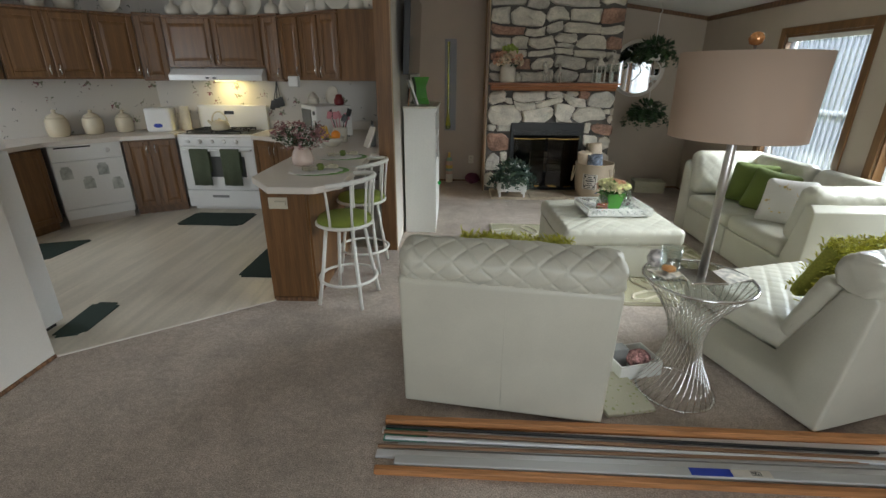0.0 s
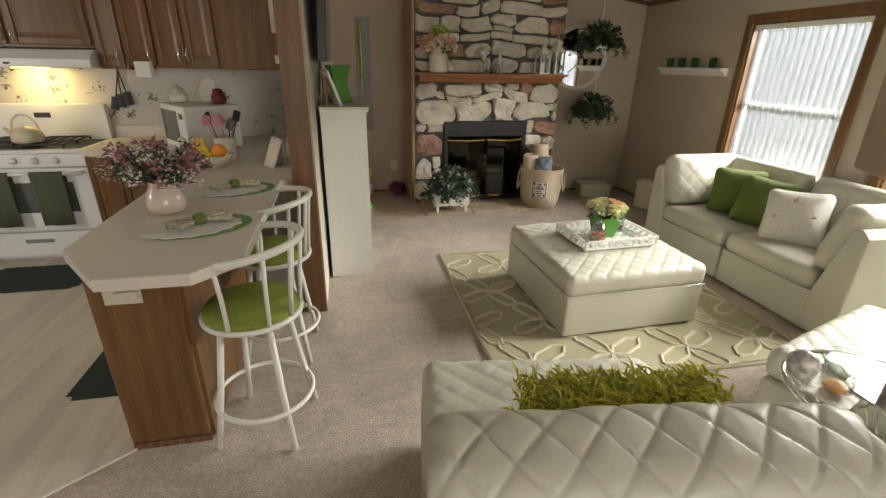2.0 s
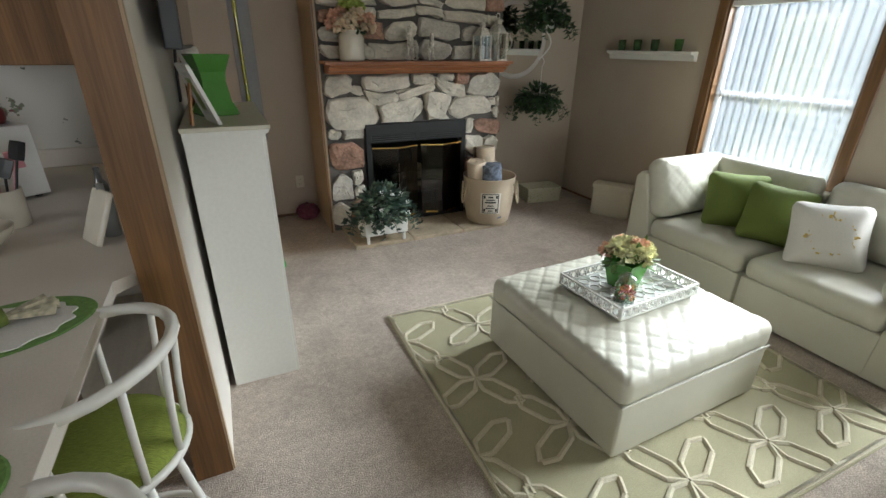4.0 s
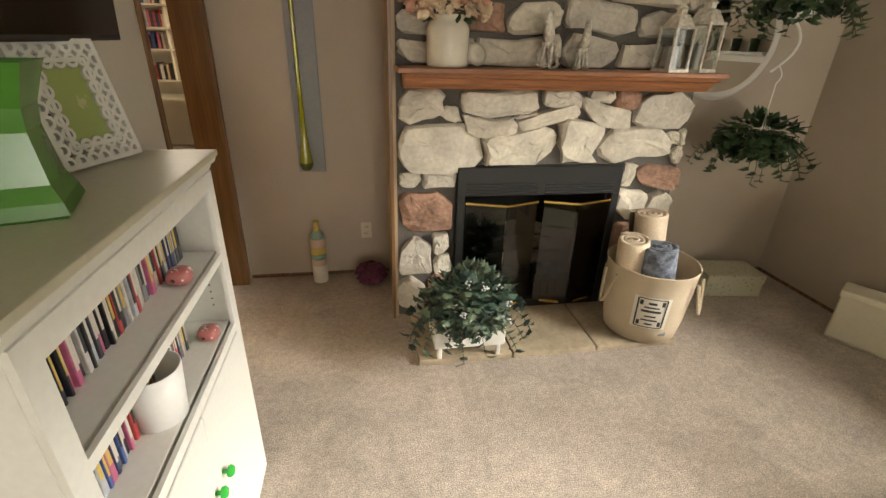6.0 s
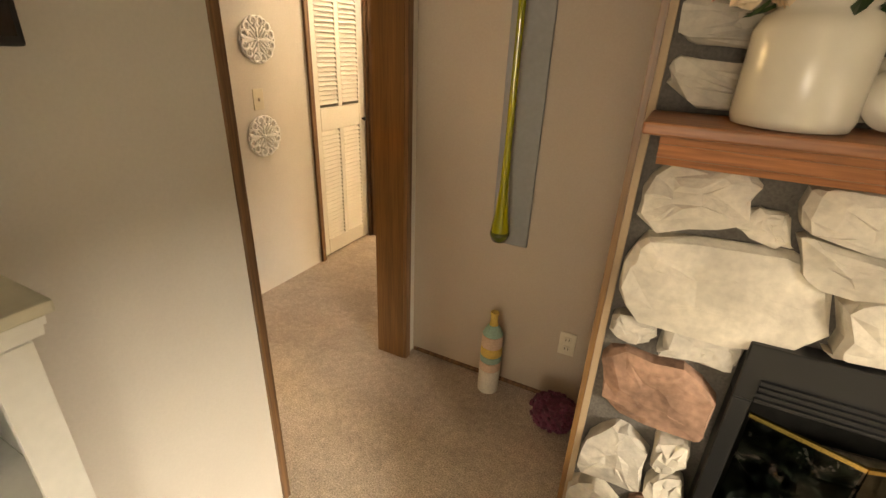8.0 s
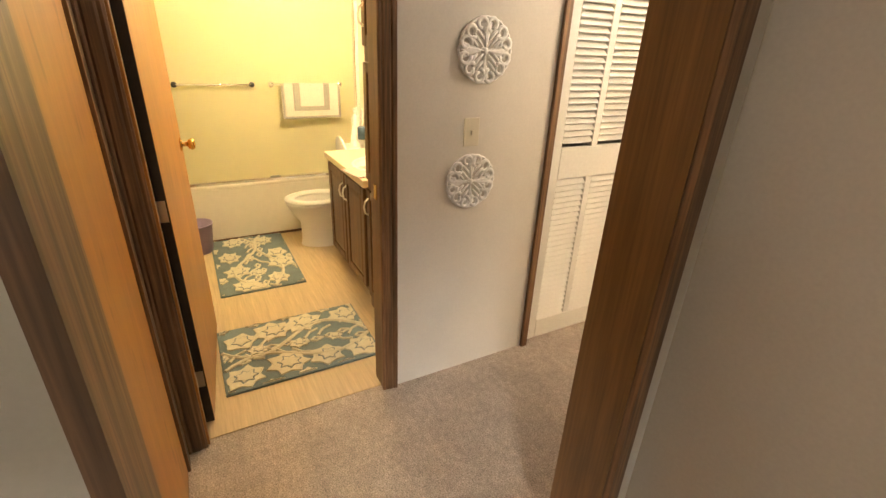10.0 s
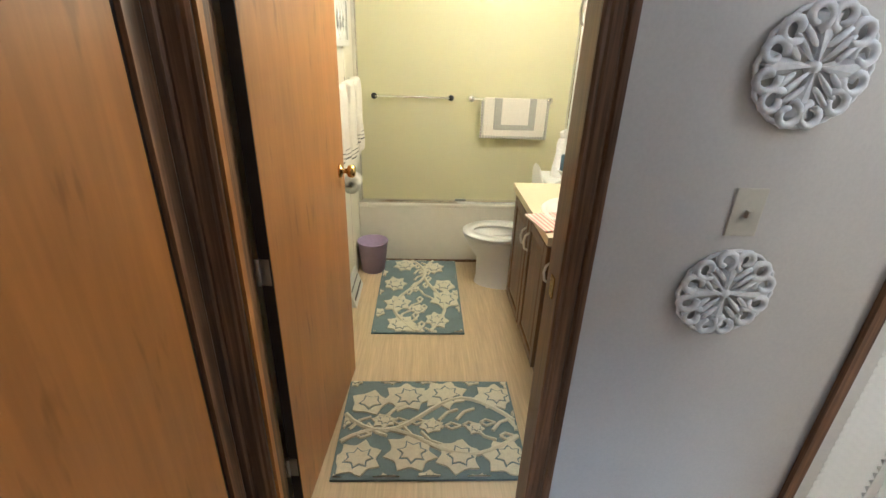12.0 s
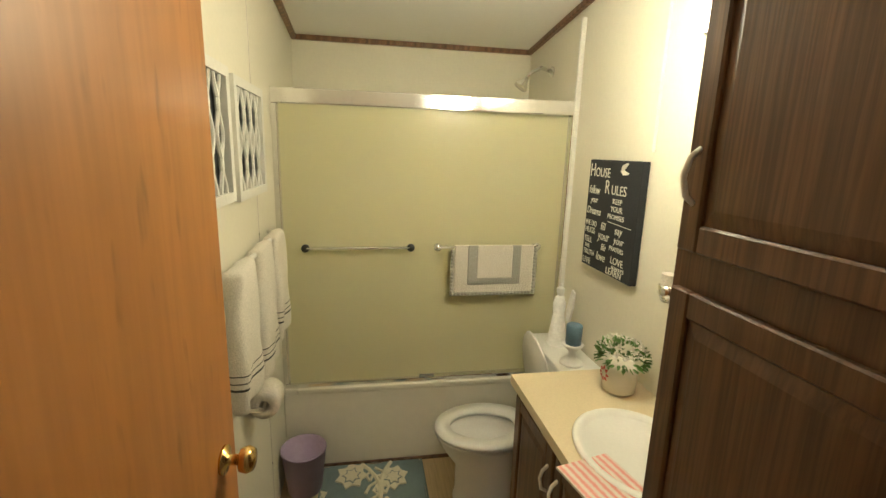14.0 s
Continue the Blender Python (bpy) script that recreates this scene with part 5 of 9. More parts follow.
def wall_plate(m, label, slots, name="wall_outlet"):
    ob = thing(name, m, label, "outlet" if name == "wall_outlet" else "switch")
    bm = bmesh.new()
    box(bm, -0.038, 0.038, -0.006, 0, -0.06, 0.06)
    bevel(bm, 0.003, 2)
    part("plate", bm, CREAM_PLASTIC, ob)
    for z in slots:
        bm = bmesh.new()
        if name == "wall_outlet":
            box(bm, -0.016, 0.016, -0.0085, -0.004, z - 0.014, z + 0.014)
            bevel(bm, 0.002, 1)
            sock = part("socket", bm, CREAM_PLASTIC, ob)
            bm = bmesh.new()
            box(bm, -0.009, -0.006, -0.0095, -0.0075, z - 0.006, z + 0.006)
            box(bm, 0.006, 0.009, -0.0095, -0.0075, z - 0.006, z + 0.006)
            part("slots", bm, BLACK, sock)
        else:
            box(bm, -0.005, 0.005, -0.018, -0.004, z - 0.01, z + 0.008)
            bevel(bm, 0.001, 1)
            part("toggle", bm, CREAM_PLASTIC, ob)
    return ob


wall_plate(pose(0.24, 7.06, 0.34), "cream wall outlet on the taupe wall", (0.024, -0.024))


# ---- seating ----
def quilted_roll(bm, w, ry, rz, m, step=0.06, depth=0.007):
    """A soft roll along x, quilted in diamonds all round, pinched at its ends."""
    nu, nv = 190, 96
    girth = math.pi * (ry + rz)
    rings = []
    for i in range(nu + 1):
        u = -w / 2 + w * i / nu
        e = min(1.0, (w / 2 - abs(u)) / 0.07)
        pinch = 0.55 + 0.45 * math.sqrt(max(0.0, 1 - (1 - e) ** 2))
        ring = []
        for k in range(nv):
            a = 2 * math.pi * k / nv
            arc = girth * k / nv
            q = 1.0
            for s in (1, -1):
                t = (u + s * arc * (step * 2 * round(girth / (step * 2)) / girth)) / (step * 2)
                q = min(q, abs(t - round(t)) * 2)
            d = -depth * math.exp(-(q / 0.075) ** 2) * e + depth * 0.5 * min(1, q)
            c, s_ = math.cos(a), math.sin(a)
            sq = (abs(c) ** 2.6 + abs(s_) ** 2.6) ** (-1 / 2.6)
            p = Vector((u, (ry * sq * pinch + d) * c, (rz * sq * pinch + d) * s_))
            p += 0.010 * noise.noise_vector(p * 6) + (1 - e) * 0.012 * noise.noise_vector(p * 20)
            ring.append(bm.verts.new(m @ p))
        rings.append(ring)
    for a, b in zip(rings, rings[1:]):
        for k in range(nv):
            bm.faces.new((a[k], a[(k + 1) % nv], b[(k + 1) % nv], b[k]))
    bm.faces.new(rings[0][::-1])
    bm.faces.new(rings[-1])


def armless_chair(m, label):
    """A wide slipper chair: wrapped base and raked back, quilted seat pad and a quilted roll over the back."""
    ob = thing("lounge_chair", m, label, "armchair", "white leather lounge chairs")
    bm = bmesh.new()
    extrude(bm, [(0.035, 0.025), (0.93, 0.025), (0.95, 0.05), (0.95, 0.29), (0.30, 0.29), (0.135, 0.715), (0.0, 0.745), (-0.02, 0.72)], -0.48, 0.48)
    bevel(bm, 0.018, 3)
    part("body", bm, LEATHER, ob, smooth=True)
    for x in (-0.42, 0.42):
        for y in (0.10, 0.88):
            bm = bmesh.new()
            lathe(bm, [(0.02, 0), (0.025, 0.03)], 12, pose(x, y, 0))
            part("foot", bm, BLACK, ob)
    bm = bmesh.new()
    pad(bm, 0.95, 0.74, 0.15, 0.055, 0.0125, 0.02, 0.115, "z", 0.009, 0.006, pose(0, 0.60, 0.365))
    part("seat_cushion", bm, LEATHER, ob, "quilted seat cushion", smooth=True)
    bm = bmesh.new()
    pad(bm, 0.95, 0.13, 0.40, 0.05, 0.0125, 0.015, 0.115, "y", 0.009, 0.006, pose(0, 0.235, 0.555, 20))
    part("back_cushion", bm, LEATHER, ob, "quilted back cushion", smooth=True)
    bm = bmesh.new()
    quilted_roll(bm, 0.97, 0.115, 0.088, pose(0, 0.085, 0.795, 14))
    part("head_roll", bm, LEATHER, ob, "quilted wrinkled roll over the top of the back", smooth=True)
    bm = bmesh.new()
    tube(bm, [(0.0, 0.031, 0.04), (0.0, -0.0165, 0.70)], 0.0022, 5)
    part("seam", bm, LEATHER, ob)
    return ob


armless_chair(pose(0.231, 1.764, 0, 0, 0, -8.6), "white leather lounge chair with a quilted back roll, seen from behind")
armless_chair(pose(2.152, 1.808, 0, 0, 0, 17), "white leather lounge chair beside the wire table")


def fringed_pillow(m, w, h, label):
    ob = thing("fringed_pillow", m, label, "pillow", "lime fringed pillows")
    bm = bmesh.new()
    pad(bm, w, 0.12, h, 0.05, 0.03, 0.02, 0, "y", pillow=0.5)
    part("cover", bm, LIME_FABRIC, ob, smooth=True)
    bm = bmesh.new()
    for _ in range(1500):
        x, z = rnd(-w / 2, w / 2), rnd(-h / 2, h / 2)
        s = random.choice((-1, 1))
        y = s * 0.055 * (1 - 0.5 * max(abs(2 * x / w), abs(2 * z / h)) ** 3)
        if rnd(0, 1) < 0.5:
            z, y = h / 2 * rnd(.82, 1.0), rnd(-0.045, 0.045)
        d = Vector((rnd(-.7, .7), rnd(-.3, .3) + s * .5, rnd(0.1, 1))).normalized()
        side = d.orthogonal().normalized()
        L, wd = rnd(0.022, 0.045), 0.0032
        p = Vector((x, y, z))
        q = p + d * L * .6
        e = q + (d + Vector((rnd(-.5, .5), rnd(-.5, .5), -0.6))).normalized() * L * .5
        a, b = bm.verts.new(p - side * wd), bm.verts.new(p + side * wd)
        c, f = bm.verts.new(q + side * wd), bm.verts.new(q - side * wd)
        g = bm.verts.new(e)
        bm.faces.new((a, b, c, f))
        bm.faces.new((f, c, g))
    part("fringe", bm, LIME_FRINGE, ob)


random.seed(31)
fringed_pillow(pose(0.30, 2.10, 0.672, 18, 0, -9), 0.52, 0.34, "lime green shaggy fringed lumbar pillow on the lounge chair")
fringed_pillow(pose(2.03, 2.165, 0.665, 20, 4, 17), 0.62, 0.34, "lime green shaggy lumbar pillow on the chair by the window")


def corner_sofa(m, far, label):
    """A corner seat: base, seat pad, raked backs along the wall and along one end. far: +1 or -1, the side of the end back."""
    ob = thing("corner_sofa_unit", m, label, "sofa", "white leather sectional sofa")
    bm = bmesh.new()
    box(bm, 0, 0.82, -0.465, 0.465, 0.02, 0.28)
    bevel(bm, 0.014, 3)
    part("base", bm, LEATHER, ob, smooth=True)
    bm = bmesh.new()
    extrude(bm, [(-0.465, 0.24), (0.465, 0.24), (0.465, 0.72), (-0.465, 0.72)], 0.70, 0.82)
    bevel(bm, 0.014, 3)
    part("back_panel", bm, LEATHER, ob, smooth=True)
    bm = bmesh.new()
    extrude(bm, [(far * 0.467, 0.022), (far * 0.467, 0.70), (far * 0.42, 0.745), (far * 0.375, 0.735), (far * 0.26, 0.30), (far * 0.25, 0.022)], -0.004, 0.825)
    bmesh.ops.recalc_face_normals(bm, faces=bm.faces)
    bevel(bm, 0.012, 3)
    part("end_panel", bm, LEATHER, ob, smooth=True)
    bm = bmesh.new()
    pad(bm, 0.74, 0.72, 0.145, 0.05, 0.025, 0.015, 0, "z", 0.01, 0.006, pose(0.36, -far * 0.10, 0.345))
    part("seat_cushion", bm, LEATHER, ob, smooth=True)
    bm = bmesh.new()
    pad(bm, 0.17, 0.88, 0.42, 0.07, 0.0135, 0.02, 0.125, "x", 0.009, 0.010, pose(0.66, 0, 0.63, 0, 12))
    part("back_cushion", bm, LEATHER, ob, "quilted back cushion", smooth=True)
    bm = bmesh.new()
    pad(bm, 0.70, 0.17, 0.44, 0.07, 0.0135, 0.02, 0.125, "y", 0.009, 0.012, pose(0.36, far * 0.29, 0.635, far * -14))
    part("end_cushion", bm, LEATHER, ob, "quilted side cushion", smooth=True)
    for x in (0.06, 0.76):
        for y in (-0.4, 0.4):
            bm = bmesh.new()
            lathe(bm, [(0.02, 0), (0.025, 0.03)], 12, pose(x, y, 0))
            part("foot", bm, BLACK, ob)


corner_sofa(pose(2.46, 4.46, 0), 1, "white leather corner sofa unit with quilted cushions, beside the ledge wall")
corner_sofa(pose(2.46, 3.515, 0), -1, "white leather corner sofa unit with quilted cushions, beside the lamp")


def pillow(m, s, material, label, name="throw_pillow"):
    bm = bmesh.new()
    pad(bm, s, 0.15, s, 0.06, 0.025, 0.03, 0, "y", wrinkle=0.006, pillow=0.72)
    return tagged(part(name, bm, material, smooth=True, at=m), label, "pillow", "throw pillows on the sofa")


pillow(pose(2.86, 4.38, 0.605, -20, 0, -48), 0.40, GREEN_FABRIC, "plain olive green throw pillow on the sofa")
pillow(pose(2.84, 4.08, 0.595, -22, 6, -56), 0.40, GREEN_FABRIC, "plain olive green throw pillow leaning on another")
wp = thing("embroidered_pillow", pose(2.76, 3.74, 0.59, -24, -4, -58), "white throw pillow embroidered with a yellow flower wreath", "pillow", "throw pillows on the sofa")
bm = bmesh.new()
pad(bm, 0.40, 0.15, 0.40, 0.06, 0.025, 0.03, 0, "y", wrinkle=0.006, pillow=0.72)
part("cover", bm, WHITE_FABRIC, wp, smooth=True)
random.seed(3)
bm, bm2 = bmesh.new(), bmesh.new()
for k in range(60):
    a, r = rnd(0, 6.28), 0.095 + rnd(-.024, .024)
    for s in (-1, 1):
        p = Vector((r * math.cos(a), s * 0.094 * (1 - 0.5 * (r / .2) ** 3), r * math.sin(a)))
        leaf(bm if k % 3 else bm2, p, Vector((rnd(-1, 1), 0, rnd(-1, 1))) + Vector((.01, 0, 0)), Vector((rnd(-1, 1), 0.05, rnd(-1, 1))), 0.024, 0.018)
tagged(part("wreath", bm, YARN_YELLOW, wp), "yellow stitched flowers", kind="stuff")
tagged(part("sprigs", bm2, CANVAS, wp), "pale brown stitched sprigs", kind="stuff")

otto = thing("ottoman", pose(1.34, 3.89, 0.012, 0, 0, 1.5), "square white leather ottoman with a quilted top, standing on the rug", "ottoman")
bm = bmesh.new()
box(bm, -0.475, 0.475, -0.475, 0.475, 0.015, 0.285)
bevel(bm, 0.014, 3)
part("base", bm, LEATHER, otto, smooth=True)
bm = bmesh.new()
pad(bm, 0.965, 0.965, 0.145, 0.045, 0.012, 0.018, 0.118, "z", 0.009, 0.004, pose(0, 0, 0.348))
part("top_cushion", bm, LEATHER, otto, "quilted top cushion", smooth=True)
bm = bmesh.new()
tube(bm, [(-.478, -.478, .287), (.478, -.478, .287), (.478, .478, .287), (-.478, .478, .287)], 0.006, 6, True)
part("piping", bm, LEATHER, otto)
for x in (-0.42, 0.42):
    for y in (-0.42, 0.42):
        bm = bmesh.new()
        lathe(bm, [(0.02, 0), (0.025, 0.02)], 12, pose(x, y, 0))
        part("foot", bm, BLACK, otto)

# rug with raised trellis lines
rug = thing("area_rug", pose(0.36, 2.99, 0, 0, 0, -0.8), "pale sage green rug with raised cream trellis lines, on the carpet", "rug")
RW, RD = 1.93, 1.86
bm = bmesh.new()
box(bm, 0, RW, 0, RD, 0.0, 0.011)
bevel(bm, 0.004, 1)
part("rug_base", bm, RUG_GREEN, rug)
bm = bmesh.new()
tube(bm, [(0.012, 0.012, 0.01), (RW - 0.012, 0.012, 0.01), (RW - 0.012, RD - 0.012, 0.01), (0.012, RD - 0.012, 0.01)], 0.010, 6, True)
part("border", bm, RUG_CREAM, rug)
P = 0.48


def rug_line(pts, r=0.013):
    pts = [(max(0.02, min(RW - 0.02, x)), max(0.02, min(RD - 0.02, y))) for x, y in pts]
    if (Vector(pts[0]) - Vector(pts[-1])).length > 0.03:
        line = bmesh.new()
        tube(line, [(x, y, 0.0095) for x, y in pts], r, 6)
        part("trellis_line", line, RUG_CREAM, rug)


for i in range(-1, 5):
    for j in range(-1, 5):
        c = Vector(((i + 0.5 + 0.5 * (j % 2)) * P * 1.02, (j + 0.5) * P * 0.92))
        if -0.3 < c.x < RW + 0.3 and -0.3 < c.y < RD + 0.3:
            # four long hexagons that meet in a star
            for k in range(4):
                a = k * math.pi / 2 + radians(28)
                u, v = Vector((math.cos(a), math.sin(a))), Vector((-math.sin(a), math.cos(a)))
                for side in (1, -1):
                    w = v * side
                    rug_line([c + u * 0.005 + w * 0.004, c + u * 0.075 + w * 0.048])
                    rug_line([c + u * 0.075 + w * 0.048, c + u * 0.215 + w * 0.048])
                    rug_line([c + u * 0.215 + w * 0.048, c + u * 0.275 + w * 0.004])

# tray with its flowers and jars
tray = thing("serving_tray", pose(1.39, 3.92, 0.452, 0, 0, 3), "white carved wooden tray with pierced sides on the ottoman", "tray")
TX, TY = 0.27, 0.20
bm = bmesh.new()
box(bm, -TX, TX, -TY, TY, 0, 0.008)
bevel(bm, 0.002, 1)
part("base", bm, MIRROR_DULL, tray, "pale glass base over a pierced pattern")


def fretwork(bm, w, h, m, n):
    """A pierced panel: a frame with scrolls between."""
    box(bm, -w, w, -0.005, 0.005, 0, 0.008, m)
    box(bm, -w, w, -0.005, 0.005, h - 0.008, h, m)
    for k in range(n):
        x = -w + (k + 0.5) * 2 * w / n
        for a0 in (0, math.pi):
            pts = [m @ Vector((x + math.cos(a0 + t * 0.7) * (0.8 * w / n) * (1 - t * 0.06), 0, h / 2 + math.sin(a0 + t * 0.7) * (h * 0.36) * (1 - t * 0.06))) for t in range(7)]
            tube(bm, pts, 0.0042, 5)
        box(bm, x - w / n - .003, x - w / n + .003, -0.004, 0.004, 0, h, m)
    box(bm, w - .008, w, -0.005, 0.005, 0, h, m)
    box(bm, -w, -w + .008, -0.005, 0.005, 0, h, m)


for m, w, n in ((pose(0, -TY, 0.006), TX, 9), (pose(0, TY, 0.006), TX, 9), (pose(-TX, 0, 0.006, 0, 0, 90), TY, 7), (pose(TX, 0, 0.006, 0, 0, 90), TY, 7)):
    bm = bmesh.new()
    fretwork(bm, w, 0.062, m, n)
    part("pierced_side", bm, WHITE_PAINT, tray)
for i in range(7):
    for j in range(5):
        x, y = (i - 3) * 0.075, (j - 2) * 0.075
        bm = bmesh.new()
        tube(bm, [(x + 0.03 * math.cos(k * 0.785), y + 0.03 * math.sin(k * 0.785), 0.010) for k in range(8)], 0.004, 5, True)
        part("fret_ring", bm, WHITE_PAINT, tray)

random.seed(12)
fl = thing("flower_box", pose(1.39, 3.95, 0.461, 0, 0, 10), "green tapered square pot of cream and peach artificial hydrangeas", "flowers")
bm = bmesh.new()
lathe(bm, [(0.075, 0), (0.115, 0.15), (0.105, 0.15), (0.07, 0.012)], 4, pose(0, 0, 0, 0, 0, 45))
part("pot", bm, GREEN_GLAZE, fl)
bm3 = bmesh.new()
for k in range(17):
    a, r = k * 2.4, 0.025 * math.sqrt(k)
    c = (r * math.cos(a) * 1.2, r * math.sin(a), 0.20 + 0.03 * (1 - r / .1) + rnd(-.015, .015))
    bm = bmesh.new()
    bloom(bm, c, 0.045, 34)
    part("flower", bm, (PETAL_YELLOW, PETAL_YELLOW, PETAL_PINK)[k % 3], fl)
foliage(bm3, 40, (0, 0, 0.17), (0.12, 0.11, 0.04), 0.07, 0.035)
part("leaves", bm3, LEAF_LIGHT, fl)


def jar(m, r, h, filler, label):
    ob = thing("glass_jar", m, label, "jar")
    bm = bmesh.new()
    lathe(bm, [(r * .9, 0), (r, 0.006), (r, h * .7), (r * .75, h * .85), (r * .75, h), (r * .72, h), (r * .72, h * .85), (r * .95, h * .7), (r * .95, 0.01), (0.001, 0.008)], 24)
    g = part("glass", bm, THICK_GLASS, ob, smooth=True)
    g.visible_shadow = False
    bm = bmesh.new()
    lathe(bm, [(r * .8, h), (r * .78, h * 1.05), (r * .3, h * 1.1), (r * .28, h * 1.18), (0.001, h * 1.22)], 20)
    lid = part("lid", bm, THICK_GLASS, ob, smooth=True)
    lid.visible_shadow = False
    bms = [bmesh.new() for _ in filler]
    for k in range(150):
        a, rr = rnd(0, 6.28), r * .84 * math.sqrt(rnd(0, 1))
        bmesh.ops.create_icosphere(bms[k % len(filler)], subdivisions=1, radius=0.0085, matrix=Matrix.Translation((rr * math.cos(a), rr * math.sin(a), rnd(.015, h * .55))))
    for b, mt in zip(bms, filler):
        part("sweets", b, mt, ob)


jar(pose(1.275, 3.83, 0.461), 0.052, 0.13, (CANDY_RED, CANDY_ORANGE, CANDY_GREEN), "lidded glass jar of orange, red and green sweets on the tray")
jar(pose(1.55, 4.03, 0.461), 0.042, 0.14, (DRIED_PURPLE, STEEL), "lidded glass jar of purple and silver beads on the tray")

# ---- wire side table and lamp ----
TC = (1.189, 2.035)
wt = thing("wire_side_table", pose(TC[0], TC[1], 0.0), "chrome wire hourglass side table with a glass top", "side table")
for k in range(32):
    bm = bmesh.new()
    a0 = k * 2 * math.pi / 32
    pts = []
    for i in range(9):
        t = i / 8
        a = a0 + (t - 0.5) * 1.5
        r = 0.080 + (0.170 if t > 0.5 else 0.118) * (abs(t - 0.5) / 0.5) ** 1.7
        pts.append((r * math.cos(a), r * math.sin(a), 0.006 + 0.645 * t))
    tube(bm, pts, 0.0026, 5)
    part("wire", bm, CHROME, wt, smooth=True)
for r, z in ((0.190, 0.006), (0.25, 0.653)):
    bm = bmesh.new()
    tube(bm, [(r * math.cos(k * math.pi / 24), r * math.sin(k * math.pi / 24), z) for k in range(48)], 0.007, 8, True)
    part("ring", bm, CHROME, wt, smooth=True)
bm = bmesh.new()
lathe(bm, [(0.001, 0.648), (0.243, 0.648), (0.245, 0.652), (0.243, 0.657), (0.001, 0.657)], 48)
g = part("glass_top", bm, GLASS, wt)
g.visible_shadow = False
bm = bmesh.new()
tube(bm, [(-0.245, 0, 0.642), (0.245, 0, 0.642)], 0.006, 6)
tube(bm, [(0, -0.245, 0.642), (0, 0.245, 0.642)], 0.006, 6)
part("cross_bar", bm, CHROME, wt)

lp = thing("table_lamp", pose(1.200, 2.035, 0.6572), "tall brushed steel lamp with a beige drum shade", "lamp")
bm = bmesh.new()
box(bm, -0.085, 0.085, -0.085, 0.085, 0, 0.012)
bevel(bm, 0.004, 2)
part("foot", bm, CHROME, lp)
bm = bmesh.new()
lathe(bm, [(0.019, 0.012), (0.019, 0.95), (0.006, 0.955), (0.006, 1.03)], 20)
part("stem", bm, STEEL, lp, smooth=True)
bm = bmesh.new()
lathe(bm, [(0.262, 0.668), (0.262, 0.672), (0.268, 1.005), (0.265, 1.005), (0.259, 0.672), (0.259, 0.668)], 56)
part("shade", bm, SHADE, lp, "beige fabric drum shade", smooth=True)
for a in range(3):
    bm = bmesh.new()
    tube(bm, [(0.005, 0, 0.985), (0.265 * math.cos(a * 2.09), 0.265 * math.sin(a * 2.09), 0.995)], 0.003, 6)
    part("spoke", bm, STEEL, lp)
bm = bmesh.new()
lathe(bm, [(0.004, 1.03), (0.022, 1.036), (0.030, 1.055), (0.022, 1.076), (0.003, 1.084)], 20)
part("finial", bm, AMBER_GLASS, lp, smooth=True)


def tumbler(m, r, h, material, label, juice=None):
    ob = thing("drinking_glass", m, label, "glass")
    bm = bmesh.new()
    lathe(bm, [(r * .85, 0), (r * .88, 0.004), (r, h), (r * .96, h), (r * .82, 0.012), (0.001, 0.010)], 28)
    g = part("glass", bm, material, ob, smooth=True)
    g.visible_shadow = False
    if juice:
        bm = bmesh.new()
        lathe(bm, [(r * .70, 0.013), (r * .66, h * .2), (0.001, h * .26)], 24)
        part("drink", bm, juice, ob)


tumbler(pose(1.065, 2.09, 0.663), 0.048, 0.13, THICK_GLASS, "clear tumbler with orange fruit pieces on the glass table", CANDY_ORANGE)
bm = bmesh.new()
box(bm, -0.075, 0.075, -0.06, 0.06, 0, 0.006)
tagged(part("coaster", bm, PAPER_PRINT, at=pose(1.065, 2.09, 0.6575, 0, 0, 20)), "printed card coaster under the tumbler", "coaster")
bm = bmesh.new()
lathe(bm, [(0.02, 0), (0.04, 0.015), (0.048, 0.045), (0.035, 0.075), (0.012, 0.088)], 20)
tagged(part("painted_egg", bm, PAINTED_EGG, smooth=True, at=pose(1.04, 2.18, 0.6572)), "small painted porcelain egg on the glass table", "ornament")
bm = bmesh.new()
box(bm, -0.10, 0.10, -0.07, 0.07, 0, 0.004)
tagged(part("leaflet", bm, PAPER_PRINT, at=pose(1.325, 2.05, 0.6575, 0, 0, 25)), "printed paper lying on the glass table", "paper")

random.seed(41)
sb = thing("craft_box", pose(1.02, 2.22, 0, 0, 0, 15), "open box of yarn and small things under the table", "box")
bm = bmesh.new()
for x0, x1, y0, y1 in ((-.13, .13, -.10, -.092), (-.13, .13, .092, .10), (-.13, -.122, -.092, .092), (.122, .13, -.092, .092)):
    box(bm, x0, x1, y0, y1, 0, 0.09)
box(bm, -.122, .122, -.092, .092, 0, 0.008)
part("carton", bm, WHITE_PAINT, sb)
bm = bmesh.new()
pad(bm, 0.13, 0.11, 0.10, 0.045, 0.02, wrinkle=0.01, m=pose(0.03, -0.02, 0.07))
part("yarn_ball", bm, YARN_MIX, sb, "mottled pink yarn", smooth=True)
bm = bmesh.new()
box(bm, -.11, -.02, .0, .07, 0.01, 0.13)
bevel(bm, .004, 1)
part("notebook", bm, GREY_METAL, sb)
bm = bmesh.new()
box(bm, -0.13, 0.13, -0.16, 0.16, 0, 0.022)
bevel(bm, 0.006, 2)
tagged(part("folded_mat", bm, FLORAL_BOX, at=pose(0.86, 1.98, 0, 0, 0, 12)), "pale woven floor pad lying between the chairs", "mat")

